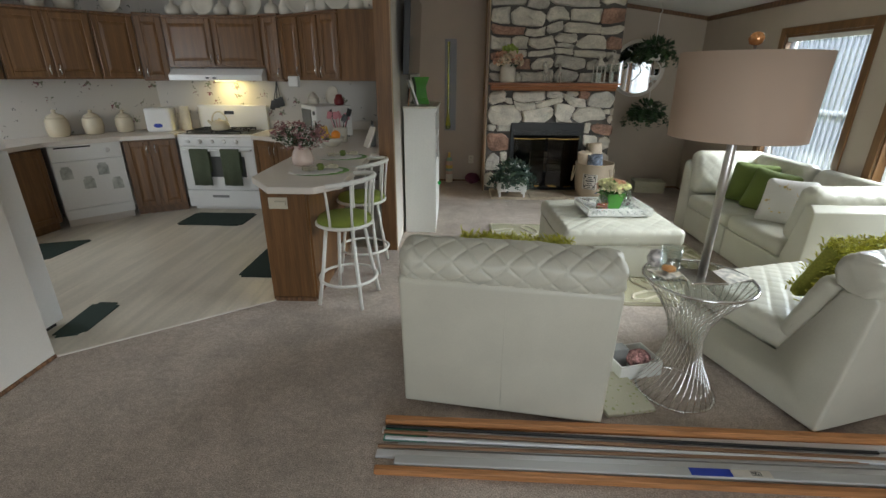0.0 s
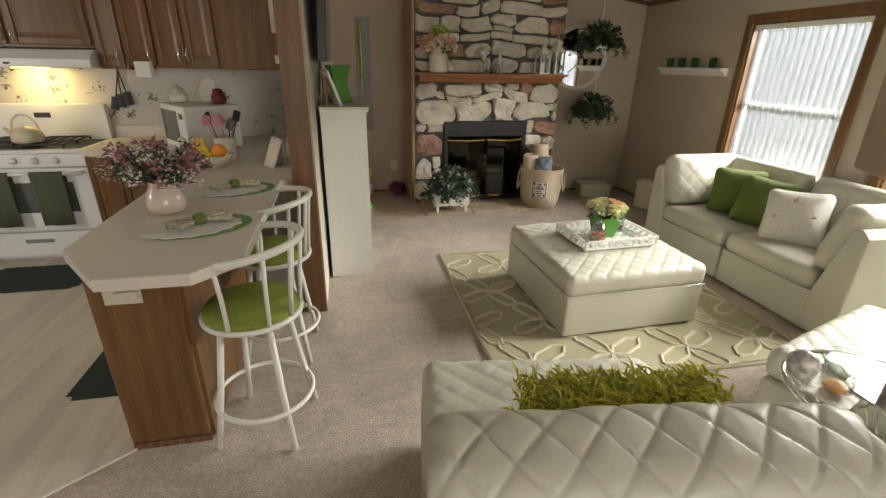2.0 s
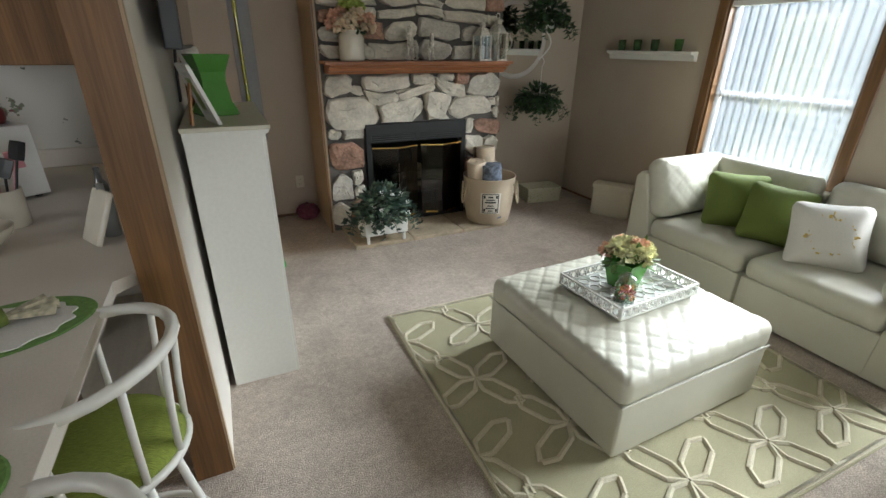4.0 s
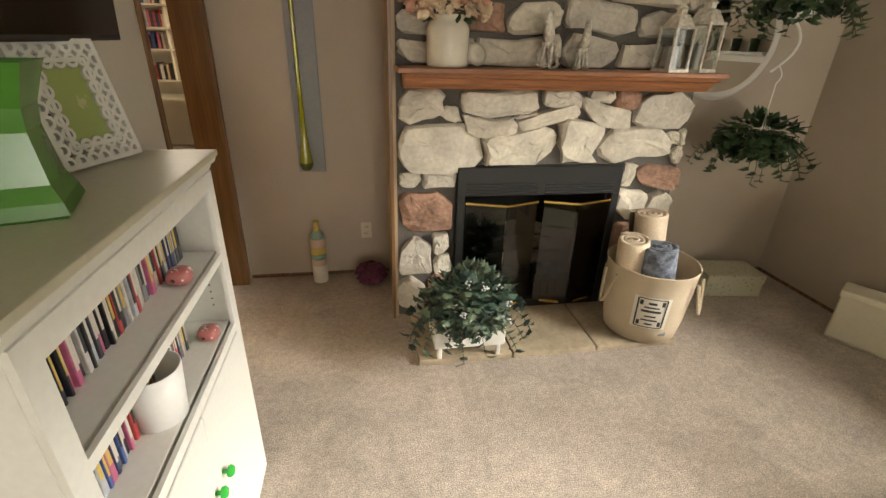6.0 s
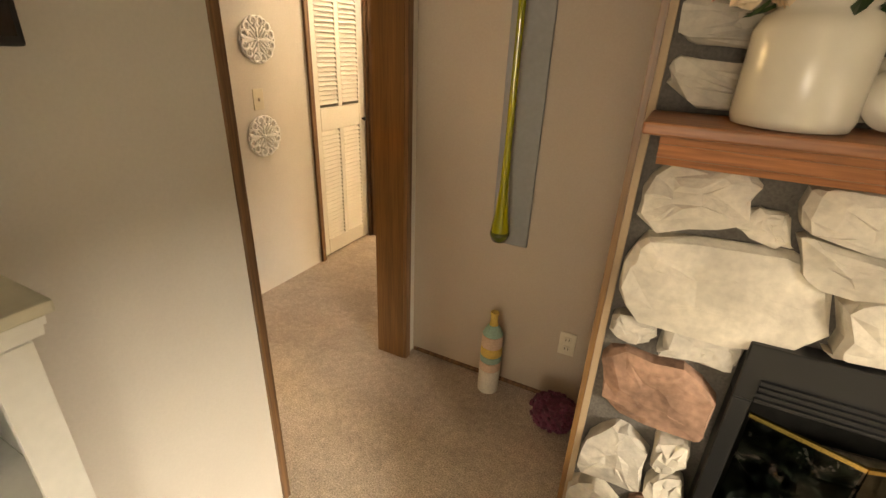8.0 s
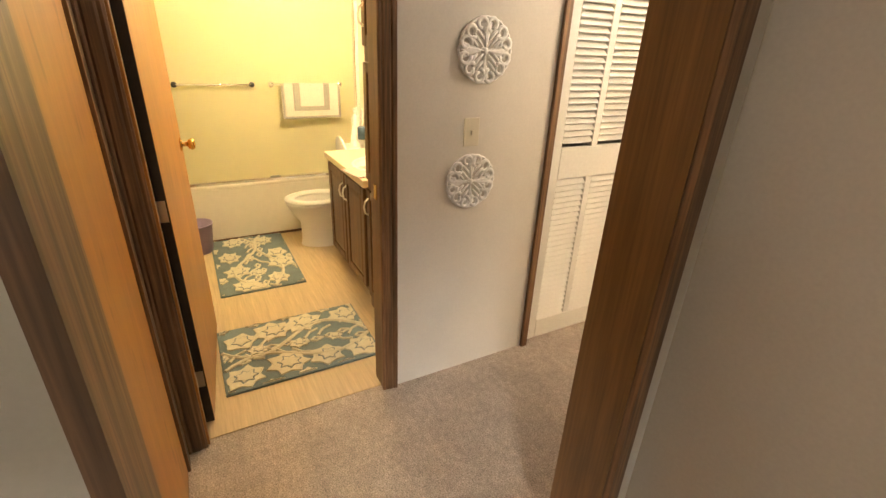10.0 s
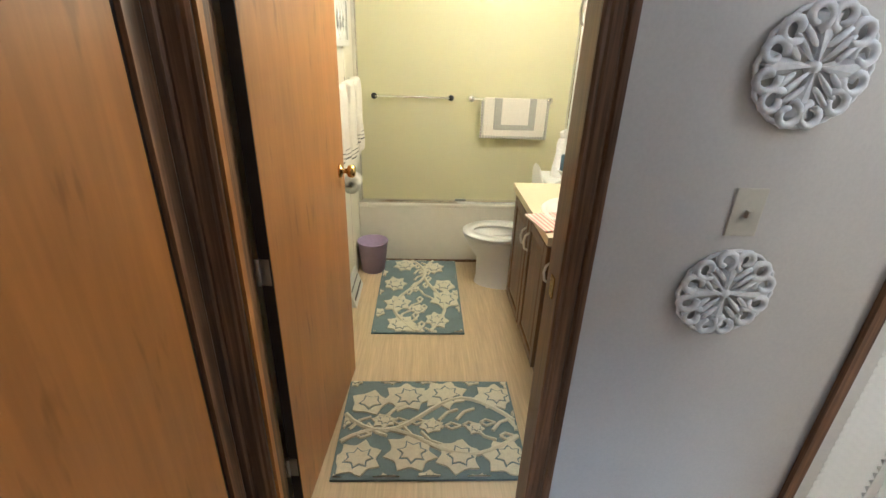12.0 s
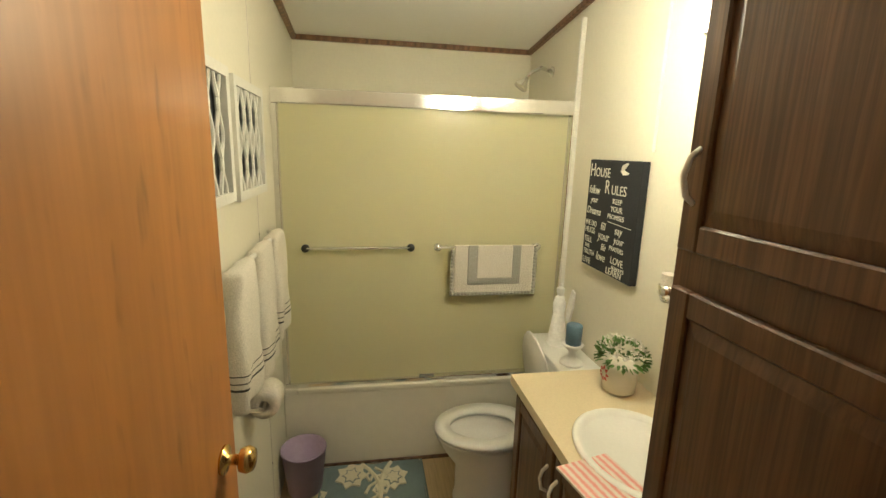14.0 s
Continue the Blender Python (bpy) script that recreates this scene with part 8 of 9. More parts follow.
# local: x along the wall, front to -y
LW = 0.58
bm = bmesh.new()
for x0, x1, z0, z1 in ((0, .07, .02, 2.03), (LW - .07, LW, .02, 2.03), (.07, LW - .07, .02, .14), (.07, LW - .07, .98, 1.14), (.07, LW - .07, 1.93, 2.03), (LW / 2 - .022, LW / 2 + .022, .14, .98), (LW / 2 - .022, LW / 2 + .022, 1.14, 1.93)):
    box(bm, x0, x1, .0, .03, z0, z1)
bevel(bm, .003, 1)
part("frame", bm, WHITE_PAINT, cd)
slat_bm = bmesh.new()
box(slat_bm, 0, LW / 2 - .092, -.022, .022, -.003, .003, pose(0, 0, 0, 48))
slat_me = mesh("slat", slat_bm, WHITE_PAINT)
for x in (.07, LW / 2 + .022):
    z = .155
    while z < 1.92:
        if z < .970 or z > 1.15:
            s = new("slat", slat_me)
            s.parent = cd
            s.matrix_basis = pose(x, .015, z)
        z += .031
bm = bmesh.new()
lathe(bm, [(.007, 0), (.007, .014), (.016, .02), (.014, .03), (.001, .033)], 16, pose(LW - .035, 0, 1.02, 90))
part("knob", bm, BLACK, cd, smooth=True)


def medallion(m):
    """A carved round plaque: scrolled rim, four fan arms and pierced gaps."""
    ob = thing("wall_medallion", m, "round carved whitewashed wooden medallion on the hall wall", "wall decoration", "carved medallions")
    R = .135
    for k in range(12):
        a = k * math.pi / 6 + math.pi / 12
        c = Vector((R * .80 * math.cos(a), 0, R * .80 * math.sin(a)))
        pts = []
        for i in range(11):
            t = a + math.pi + (1 if k % 2 else -1) * (i * .62)
            rr = .031 * (1 - i * .05)
            pts.append(c + Vector((rr * math.cos(t), -.012, rr * math.sin(t))))
        bm = bmesh.new()
        tube(bm, pts, [.0095] * 9 + [.008, .005], 7)
        part("scroll", bm, CARVED_WHITE, ob, smooth=True)
    for k in range(4):
        bm = bmesh.new()
        a = math.pi / 4 + k * math.pi / 2
        for o in (-.021, 0, .021):
            pts = [Vector((r * math.cos(a) - o * math.sin(a), -.013, r * math.sin(a) + o * math.cos(a))) for r in (.018 + abs(o), .045, .068, .094)]
            tube(bm, pts, [.003, .006, .0075, .006], 7)
        part("fan_arm", bm, CARVED_WHITE, ob, smooth=True)
        bm = bmesh.new()
        a = k * math.pi / 2
        u, v = Vector((math.cos(a), 0, math.sin(a))), Vector((-math.sin(a), 0, math.cos(a)))
        f = [bm.verts.new(p) for p in (u * .004, u * .112 + v * .034, u * .122, u * .112 - v * .034)]
        g = [bm.verts.new(p + Vector((0, -.016, 0))) for p in (u * .006, u * .108 + v * .012, u * .120, u * .108 - v * .012)]
        bm.faces.new(f)
        bm.faces.new(g)
        for i in range(4):
            bm.faces.new((f[i], f[(i + 1) % 4], g[(i + 1) % 4], g[i]))
        part("tongue", bm, CARVED_WHITE, ob)
    bm = bmesh.new()
    tube(bm, [(R * .98 * math.cos(k * math.pi / 12) * (1 + .03 * math.cos(k * math.pi)), -.008, R * .98 * math.sin(k * math.pi / 12)) for k in range(24)], .006, 6, True)
    lathe(bm, [(.001, -.004), (.018, -.004), (.012, .016), (.001, .018)], 16, pose(0, 0, 0, 90))
    part("rim", bm, CARVED_WHITE, ob, smooth=True)


medallion(pose(-1.768, 7.232, 1.03, 0, 0, 90) @ Matrix.Scale(0.90, 4))
medallion(pose(-1.768, 7.262, 1.567, 0, 0, 90) @ Matrix.Scale(0.92, 4))
wall_plate(pose(-1.77, 7.225, 1.245, 0, 0, 90), "cream light switch on the hall wall", (0,), "light_switch")

# ---- the far room ----
bs = thing("white_bookshelf", pose(-1.9, 11.58, 0), "white built-in bookshelf full of books and boxes over a desk", "bookshelf")
for name, b in [("upright", (x - .012, x + .012, -.28, 0, .95, 2.2)) for x in (-1.2, -.8, -.4, 0, .4, .8, 1.2)] + [("shelf", (-1.2, 1.2, -.28, 0, z - .012, z + .012)) for z in (.95, 1.35, 1.62, 1.90, 2.18)] + [("back", (-1.2, 1.2, -.01, 0, .95, 2.2))]:
    bm = bmesh.new()
    box(bm, *b)
    part(name, bm, WHITE_PAINT, bs)
random.seed(88)
for z in (.962, 1.362, 1.632, 1.912):
    x = -3.06
    while x < -.75:
        if any(abs(x - (u - 1.9)) < .03 for u in (-1.2, -.8, -.4, 0, .4, .8, 1.2)):
            x += .03
            continue
        w, h = rnd(.018, .045), rnd(.16, .225)
        if rnd(0, 1) < .86:
            bm = bmesh.new()
            box(bm, 0, w, -.18, 0, 0, h)
            bevel(bm, .002, 1)
            tagged(part("book", bm, random.choice(SPINES), at=pose(x, 11.55, z)), "book standing on the white shelf of the far room", "book", "books in the far room")
        x += w + .003
desk = thing("desk", pose(-1.9, 11.35, 0), "pale desk under the bookshelf in the far room", "desk")
bm = bmesh.new()
box(bm, -1.2, 1.2, -.30, .24, .72, .75)
part("desktop", bm, WHITE_PAINT, desk)
for x in (-1.18, 0.0, 1.15):
    bm = bmesh.new()
    box(bm, x, x + .03, -.28, .22, 0, .72)
    part("leg", bm, WHITE_PAINT, desk)
bm = bmesh.new()
box(bm, -.2, .2, -.14, .14, 0, .10)
bevel(bm, .01, 2)
tagged(part("printer", bm, BLACK, at=pose(-1.55, 11.30, .75)), "black printer on the desk", "printer")
bm = bmesh.new()
for k in range(5):
    a = k * 1.257
    tube(bm, [(0, 0, .10), (.26 * math.cos(a), .26 * math.sin(a), .06)], .018, 6)
    lathe(bm, [(.028, 0), (.028, .05)], 10, pose(.26 * math.cos(a), .26 * math.sin(a), 0))
tube(bm, [(0, 0, .08), (0, 0, .42)], .022, 8)
box(bm, -.22, .22, -.22, .22, .42, .48)
tagged(part("office_chair", bm, BLACK, at=pose(-1.35, 10.6, 0)), "black office chair on castors in the far room", "chair")

# ---- bathroom ----
bd = tagged(thing("door_bath", pose(-1.895, 6.052, 0, 0, 0, 175.2), "orange-brown wood veneer door standing open into the bathroom", "door"), kind="structure")
bm = bmesh.new()
box(bm, 0.002, .81, -.0, .035, .012, 2.03)
bevel(bm, .002, 1)
part("leaf", bm, DOOR_WOOD, bd)
# the edge's shade is put into its colour by a thin near-black sheet
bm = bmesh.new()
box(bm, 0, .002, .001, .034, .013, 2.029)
part("hinge_edge", bm, DOOR_SHADE, bd, "door edge coloured near black for its shade")
for y, s in ((-.0, 1), (.035, -1)):
    bm = bmesh.new()
    lathe(bm, [(.03, 0), (.03, .006), (.011, .010), (.011, .030), (.024, .036), (.028, .05), (.022, .062), (.001, .066)], 24, pose(.745, y, 1.09, 90 * s))
    part("knob", bm, BRASS, bd, "polished brass knob", smooth=True)
for z in (.25, 1.0, 1.8):
    bm = bmesh.new()
    lathe(bm, [(.006, -.04), (.006, .04)], 10, pose(-.004, .038, z))
    box(bm, -.0015, .0, .006, .036, z - .04, z + .04)
    part("hinge", bm, STEEL, bd)

tub = thing("bathtub", pose(-4.80, 5.98, 0), "cream bathtub with a plain apron", "bathtub")
bm = bmesh.new()
vs = []
TL, TW, TH = 1.52, .78, .48
box(bm, .74, TW, 0.001, TL - .001, 0.0, TH - .03)
box(bm, 0.001, TW, 0.001, .07, TH - .03, TH)
box(bm, 0.001, TW, TL - .07, TL - .001, TH - .03, TH)
box(bm, 0.001, .07, .07, TL - .07, TH - .03, TH)
box(bm, .70, TW + .006, .07, TL - .07, TH - .03, TH)
bevel(bm, .008, 2)
part("rim_and_apron", bm, CREAM_TUB, tub)
bm = bmesh.new()
box(bm, .07, .70, .07, TL - .07, .12, .14)
box(bm, .05, .07, .05, TL - .05, .12, TH - .03)
box(bm, .70, .72, .05, TL - .05, .12, TH - .03)
part("basin", bm, CREAM_TUB, tub)

sd = thing("shower_door", pose(-4.05, 5.98, 0), "framed sliding shower doors of yellowish frosted glass", "shower door")
for nm, b in (("bottom_track", (-.035, .02, .01, 1.51, .48, .505)), ("left_post", (-.03, .02, .002, .03, .505, 1.93)), ("right_post", (-.03, .02, 1.49, 1.518, .505, 1.93)), ("top_track", (-.04, .025, .002, 1.518, 1.93, 2.0))):
    bm = bmesh.new()
    box(bm, *b)
    bevel(bm, .004, 2)
    part(nm, bm, CHROME, sd)
for x, y0, y1, by0, by1 in ((.008, .035, .80, .14, .66), (-.018, .74, 1.485, .80, 1.34)):
    bm = bmesh.new()
    box(bm, x - .003, x + .003, y0, y1, .508, 1.928)
    pn = part("frosted_panel", bm, FROSTED, sd)
    pn.visible_shadow = False
    bm = bmesh.new()
    bx = .045 if x > 0 else .04
    tube(bm, [(x, by0, 1.245), (bx, by0, 1.245), (bx, by1, 1.245), (x, by1, 1.245)], .008, 8)
    part("towel_bar", bm, CHROME, pn, smooth=True)
    bm = bmesh.new()
    for by in (by0, by1):
        lathe(bm, [(.02, 0), (.02, .012), (.001, .014)], 16, pose(bx - .006, by, 1.245, 0, 90))
    part("bar_end", bm, CHROME if x < 0 else BLACK, pn, smooth=True)
bm = bmesh.new()
box(bm, 0, .03, .72, .80, .505, .52)
part("door_guide", bm, GREY_METAL, sd)

bt = thing("bath_towel", pose(-4.012, 7.085, 1.245), "white bath mat with grey band and fringe on a bar", "towel")
for (w, z0, dx, mt, n) in ((.215, -.245, 0.013, WHITE_TERRY, "towel"), (.145, -.20, .019, GREY_TERRY, "grey_band"), (.095, -.165, .024, WHITE_TERRY, "inner_square")):
    bm = bmesh.new()
    box(bm, dx - .006, dx + .004, -w, w, z0, .012)
    bevel(bm, .003, 1)
    for v in bm.verts:
        v.co.x += .003 * math.sin(v.co.y * 30)
    part(n, bm, mt, bt)
bm = bmesh.new()
for k in range(24):
    y = -.225 + .45 * k / 23
    lathe(bm, [(.001, -.008), (.012, -.004), (.012, .004), (.001, .008)], 8, pose(.012, y, -.252, 0, 90))
for k in range(12):
    for y in (-.226, .226):
        lathe(bm, [(.001, -.008), (.012, -.004), (.012, .004), (.001, .008)], 8, pose(.012, y, -.24 + .02 * k, 0, 90))
part("fringe", bm, GREY_TERRY, bt)

sh = thing("shower_head", pose(-4.40, 7.495, 2.20), "chrome shower head on a bent arm", "shower head")
bm = bmesh.new()
tube(bm, [(0, 0, 0), (0, -.07, .02), (0, -.13, -.01), (0, -.16, -.05)], .011, 10)
part("arm", bm, CHROME, sh, smooth=True)
bm = bmesh.new()
lathe(bm, [(.015, .05), (.02, .03), (.04, 0), (.04, -.012), (.001, -.014)], 24, pose(0, -.185, -.085, -35))
part("rose", bm, CHROME, sh, smooth=True)
bm = bmesh.new()
lathe(bm, [(.03, 0), (.03, .006), (.012, .012)], 20, pose(0, 0, 0, 90))
part("flange", bm, CHROME, sh, smooth=True)

van = thing("vanity", pose(-3.37, 7.03, 0), "oak bathroom vanity cabinet with white wavy handles", "vanity")
VW = .82
bm = bmesh.new()
box(bm, 0.012, VW, .0, .02, .09, .80)
box(bm, 0.012, .03, .02, .465, .09, .80)
box(bm, VW - .018, VW, .02, .465, .09, .80)
box(bm, .03, VW - .018, .02, .465, .09, .11)
box(bm, .02, VW, .05, .465, .005, .09)
part("body", bm, OAK_BATH, van)
cabinet_door(van, .03, .40, .12, .78, 0, ("r", .66), OAK_BATH, PULL_WHITE)
cabinet_door(van, .42, .79, .12, .78, 0, ("l", .66), OAK_BATH, PULL_WHITE)
bm = bmesh.new()
# a slab with an oval cut through it for the basin
cx, cy, hx0, hx1, hy0, hy1 = -2.85, 7.24, -3.39, -2.553, 7.0, 7.498
angles = sorted([k * math.pi / 24 for k in range(48)] + [math.atan2(b - cy, a - cx) % (2 * math.pi) for a in (hx0, hx1) for b in (hy0, hy1)])
loops = []
for z in (.80, .84):
    inner_loop, outer_loop = [], []
    for a in angles:
        c, q = math.cos(a), math.sin(a)
        reach = min((hx1 - cx) / c if c > 1e-6 else (hx0 - cx) / c if c < -1e-6 else 9, (hy1 - cy) / q if q > 1e-6 else (hy0 - cy) / q if q < -1e-6 else 9)
        inner_loop.append(bm.verts.new((cx + .21 * c, cy + .21 * .82 * q, z)))
        outer_loop.append(bm.verts.new((cx + reach * c, cy + reach * q, z)))
    loops.append((inner_loop, outer_loop))
for k in range(len(angles)):
    j = (k + 1) % len(angles)
    (i0, o0), (i1, o1) = loops
    for f in ((i1[k], o1[k], o1[j], i1[j]), (i0[k], i0[j], o0[j], o0[k]), (o0[k], o0[j], o1[j], o1[k]), (i0[k], i1[k], i1[j], i0[j])):
        bm.faces.new(f)
tagged(part("bathroom_counter", bm, CREAM_TOP_BATH), "cream laminate vanity top", "countertop")
sk = thing("washbasin", pose(-2.85, 7.24, .84), "oval white drop-in washbasin", "basin")
bm = bmesh.new()
lathe(bm, [(.235, 0), (.24, .008), (.23, .016), (.208, .012), (.195, -.015), (.165, -.07), (.10, -.115), (.03, -.125), (.001, -.126)], 40, None, (1.0, .82))
part("bowl", bm, WHITE, sk, smooth=True)
bm = bmesh.new()
tube(bm, [(0, .17, .01), (0, .17, .09), (0, .10, .10), (0, .07, .08)], .012, 8)
part("faucet", bm, CHROME, sk, smooth=True)
bm = bmesh.new()
box(bm, -.11, .11, -.10, .08, 0, .008)
for v in bm.verts:
    v.co.z += .002
tagged(part("striped_cloth", bm, STRIPED, at=pose(-2.73, 7.07, .8405, 0, 0, 12)), "pink and white striped knitted cloth folded on the vanity", "cloth")

tc = thing("linen_cabinet", pose(-2.545, 7.03, 0), "tall dark oak linen cabinet with panelled doors", "cabinet")
CW = .66
bm = bmesh.new()
box(bm, 0, CW, 0, .465, .005, 2.40)
part("body", bm, OAK_BATH, tc)
cabinet_door(tc, .02, CW - .02, .10, .80, 0, ("l", .70), OAK_BATH, PULL_WHITE)
cabinet_door(tc, .02, CW - .02, .86, 1.485, 0, None, OAK_BATH)
cabinet_door(tc, .02, CW - .02, 1.56, 2.34, 0, ("l", 1.70), OAK_BATH, PULL_WHITE)

tl = thing("toilet", pose(-3.70, 7.48, 0), "white toilet with the lid up", "toilet")
bm = bmesh.new()
rings = []
for z, cy, rx, ry in ((0.005, -.42, .13, .22), (.05, -.42, .125, .21), (.2, -.43, .12, .20), (.28, -.46, .15, .225), (.36, -.485, .185, .245), (.385, -.485, .19, .25)):
    rings.append([bm.verts.new((rx * math.cos(a * math.pi / 16), cy + ry * math.sin(a * math.pi / 16), z)) for a in range(32)])
for a, b in zip(rings, rings[1:]):
    for k in range(32):
        bm.faces.new((a[k], a[(k + 1) % 32], b[(k + 1) % 32], b[k]))
inner = [[bm.verts.new((rx * math.cos(a * math.pi / 16), cy + ry * math.sin(a * math.pi / 16), z)) for a in range(32)] for z, cy, rx, ry in ((.385, -.49, .125, .175), (.33, -.47, .12, .165), (.26, -.44, .07, .09))]
for a, b in zip([rings[-1]] + inner, inner):
    for k in range(32):
        bm.faces.new((a[k], a[(k + 1) % 32], b[(k + 1) % 32], b[k]))
bm.faces.new(inner[-1])
part("bowl", bm, WHITE, tl, smooth=True)
bm = bmesh.new()
outer, inn = [], []
for z in (.388, .408):
    outer.append([bm.verts.new((.195 * math.cos(a * math.pi / 20), -.485 + .255 * math.sin(a * math.pi / 20), z)) for a in range(40)])
    inn.append([bm.verts.new((.115 * math.cos(a * math.pi / 20), -.50 + .165 * math.sin(a * math.pi / 20), z)) for a in range(40)])
for k in range(40):
    j = (k + 1) % 40
    bm.faces.new((outer[0][k], outer[0][j], outer[1][j], outer[1][k]))
    bm.faces.new((inn[0][k], inn[0][j], inn[1][j], inn[1][k]))
    bm.faces.new((outer[1][k], outer[1][j], inn[1][j], inn[1][k]))
    bm.faces.new((outer[0][k], outer[0][j], inn[0][j], inn[0][k]))
part("seat", bm, WHITE, tl, smooth=True)
bm = bmesh.new()
lathe(bm, [(.001, 0), (.185, 0), (.19, .006), (.185, .014), (.001, .016)], 40, pose(0, -.225, .645, 100), (1, 1.28))
part("lid", bm, WHITE, tl, "raised lid", smooth=True)
bm = bmesh.new()
box(bm, -.24, .24, -.20, -.01, .38, .74)
bevel(bm, .02, 3)
part("tank", bm, WHITE, tl, smooth=True)
bm = bmesh.new()
box(bm, -.25, .25, -.21, 0, .74, .775)
bevel(bm, .01, 2)
part("tank_lid", bm, WHITE, tl, smooth=True)
bm = bmesh.new()
lathe(bm, [(.001, -.03), (.018, -.02), (.02, 0), (.012, .02), (.001, .025)], 12, pose(.06, -.35, .34))
part("cleaner_block", bm, BLUE_INK, tl, "blue cleaner block")

ag = pose(-3.80, 7.38, .775)
bm = bmesh.new()
lathe(bm, [(.05, 0), (.05, .01), (.04, .08), (.028, .17), (.032, .22), (.022, .255), (.012, .262), (.02, .28), (.02, .30), (.001, .312)], 20)
for s in (-1, 1):
    prism_pts = [(s * .02, .20), (s * .06, .31), (s * .085, .30), (s * .08, .22), (s * .05, .13), (s * .02, .14)]
    vs = [bm.verts.new((x, .03, z)) for x, z in prism_pts] + [bm.verts.new((x, .04, z)) for x, z in prism_pts]
    n = len(prism_pts)
    bm.faces.new(vs[:n])
    bm.faces.new(vs[n:])
    for i in range(n):
        bm.faces.new((vs[i], vs[(i + 1) % n], vs[n + (i + 1) % n], vs[n + i]))
tagged(part("angel_figurine", bm, CARVED_WHITE, at=ag), "white winged figurine on the toilet tank", "figurine")
cs = thing("candle_stand", pose(-3.58, 7.36, .775), "blue pillar candle on a white pedestal holder", "candle")
bm = bmesh.new()
lathe(bm, [(.055, 0), (.05, .012), (.02, .03), (.018, .06), (.045, .09), (.05, .10), (.001, .10)], 24)
part("holder", bm, WHITE, cs, smooth=True)
bm = bmesh.new()
lathe(bm, [(.036, .10), (.037, .19), (.03, .195), (.001, .19)], 24)
part("candle", bm, CANDLE_BLUE, cs, smooth=True)
random.seed(71)
bp = thing("potted_flowers", pose(-3.22, 7.38, .84), "small white flowers in a cream pot painted with a red flower", "plant")
bm = bmesh.new()
lathe(bm, [(.05, 0), (.062, .01), (.066, .05), (.06, .10), (.052, .115), (.046, .11)], 24)
part("pot", bm, CERAMIC, bp, smooth=True)
bm = bmesh.new()
for k in range(8):
    a = k * .785
    leaf(bm, Vector((.012 * math.cos(a), -.0675, .075 + .012 * math.sin(a))), Vector((math.cos(a), -.05, math.sin(a))), Vector((-math.sin(a), 0, math.cos(a))), .02, .014)
part("painted_flower", bm, CANDY_RED, bp)
bm, b2 = bmesh.new(), bmesh.new()
for _ in range(150):
    d = direction()
    leaf(bm, Vector((0, 0, .14)) + Vector((d.x * .085, d.y * .07, max(d.z, -.2) * .05)), d, direction(), .035, .018)
for _ in range(90):
    d = direction()
    bloom(b2, Vector((0, 0, .16)) + Vector((d.x * .09, d.y * .075, abs(d.z) * .06)), .012, 4)
part("leaves", bm, LEAF_LIGHT, bp)
part("flowers", b2, WHITE_FABRIC, bp)

# lettered board
sg = thing("lettered_sign", pose(-3.57, 7.498, 1.215), "black canvas board lettered in white with house rules", "sign")
SGW, SGH = .42, .50
bm = bmesh.new()
box(bm, -SGW / 2, SGW / 2, -.032, 0, 0, SGH)
bevel(bm, .003, 1)
part("board", bm, SIGN_BLACK, sg)


def words(text, size, x, z, parent, material, squeeze=1.0, lean=0.0):
    c = bpy.data.curves.new("words", "FONT")
    c.body, c.size, c.extrude, c.shear, c.align_x = text, size, .0006, lean, "LEFT"
    tmp = bpy.data.objects.new("words", c)
    scene.collection.objects.link(tmp)
    dg = bpy.context.evaluated_depsgraph_get()
    me = bpy.data.meshes.new_from_object(tmp.evaluated_get(dg))
    bpy.data.objects.remove(tmp)
    me.materials.clear()
    me.materials.append(material)
    ob = new("lettering", me)
    ob.parent = parent
    ob.matrix_basis = pose(x, -.0330, z, 90) @ Matrix.Diagonal((squeeze, 1, 1, 1))
    return tagged(ob, "white lettering")


for text, size, x, z, sq, ln in (("H", .085, -.20, .425, .8, 0), ("OUSE", .058, -.15, .425, .9, 0), ("follow", .055, -.195, .345, .7, .3), ("R", .085, -.055, .355, .8, 0), ("ULES", .058, 0.0, .355, .95, 0), ("KEEP", .034, .02, .315, 1, 0), ("your", .04, -.17, .305, .8, .3), ("YOUR", .034, .01, .282, 1, 0), ("Dreams", .05, -.2, .25, .8, .3), ("PROMISES", .03, -.01, .25, 1, 0),
                                 ("WE DO", .036, -.2, .195, .85, 0), ("fill", .05, -.06, .19, .9, .2), ("say", .05, .06, .19, .9, .2), ("HUGS", .04, -.2, .16, .9, 0), ("your", .06, -.075, .145, .85, .2), ("your", .045, .06, .15, .9, .2), ("TELL", .04, -.2, .115, .9, 0), ("life", .045, -.04, .10, .8, .2), ("PRAYERS", .03, .03, .115, .95, 0),
                                 ("THE", .026, -.19, .088, 1, 0), ("TRUTH", .036, -.2, .055, .9, 0), ("love", .055, -.075, .05, .85, .2), ("LOVE", .044, .05, .06, .95, 0), ("ALWAYS", .026, .06, .035, 1, 0), ("LIVE", .042, -.2, .012, 1, 0), ("LEARN", .042, .02, .008, 1, 0)):
    words(text, size, x, z, sg, LETTER, sq, ln)
bm = bmesh.new()
leaf(bm, Vector((.06, -.0335, .455)), Vector((1, 0, .25)), Vector((-.25, 0, 1)), .09, .05)
tube(bm, [(0.0, -.0335, .235), (.18, -.0335, .228)], .0015, 5)
part("leaf_motif", bm, LETTER, sg)

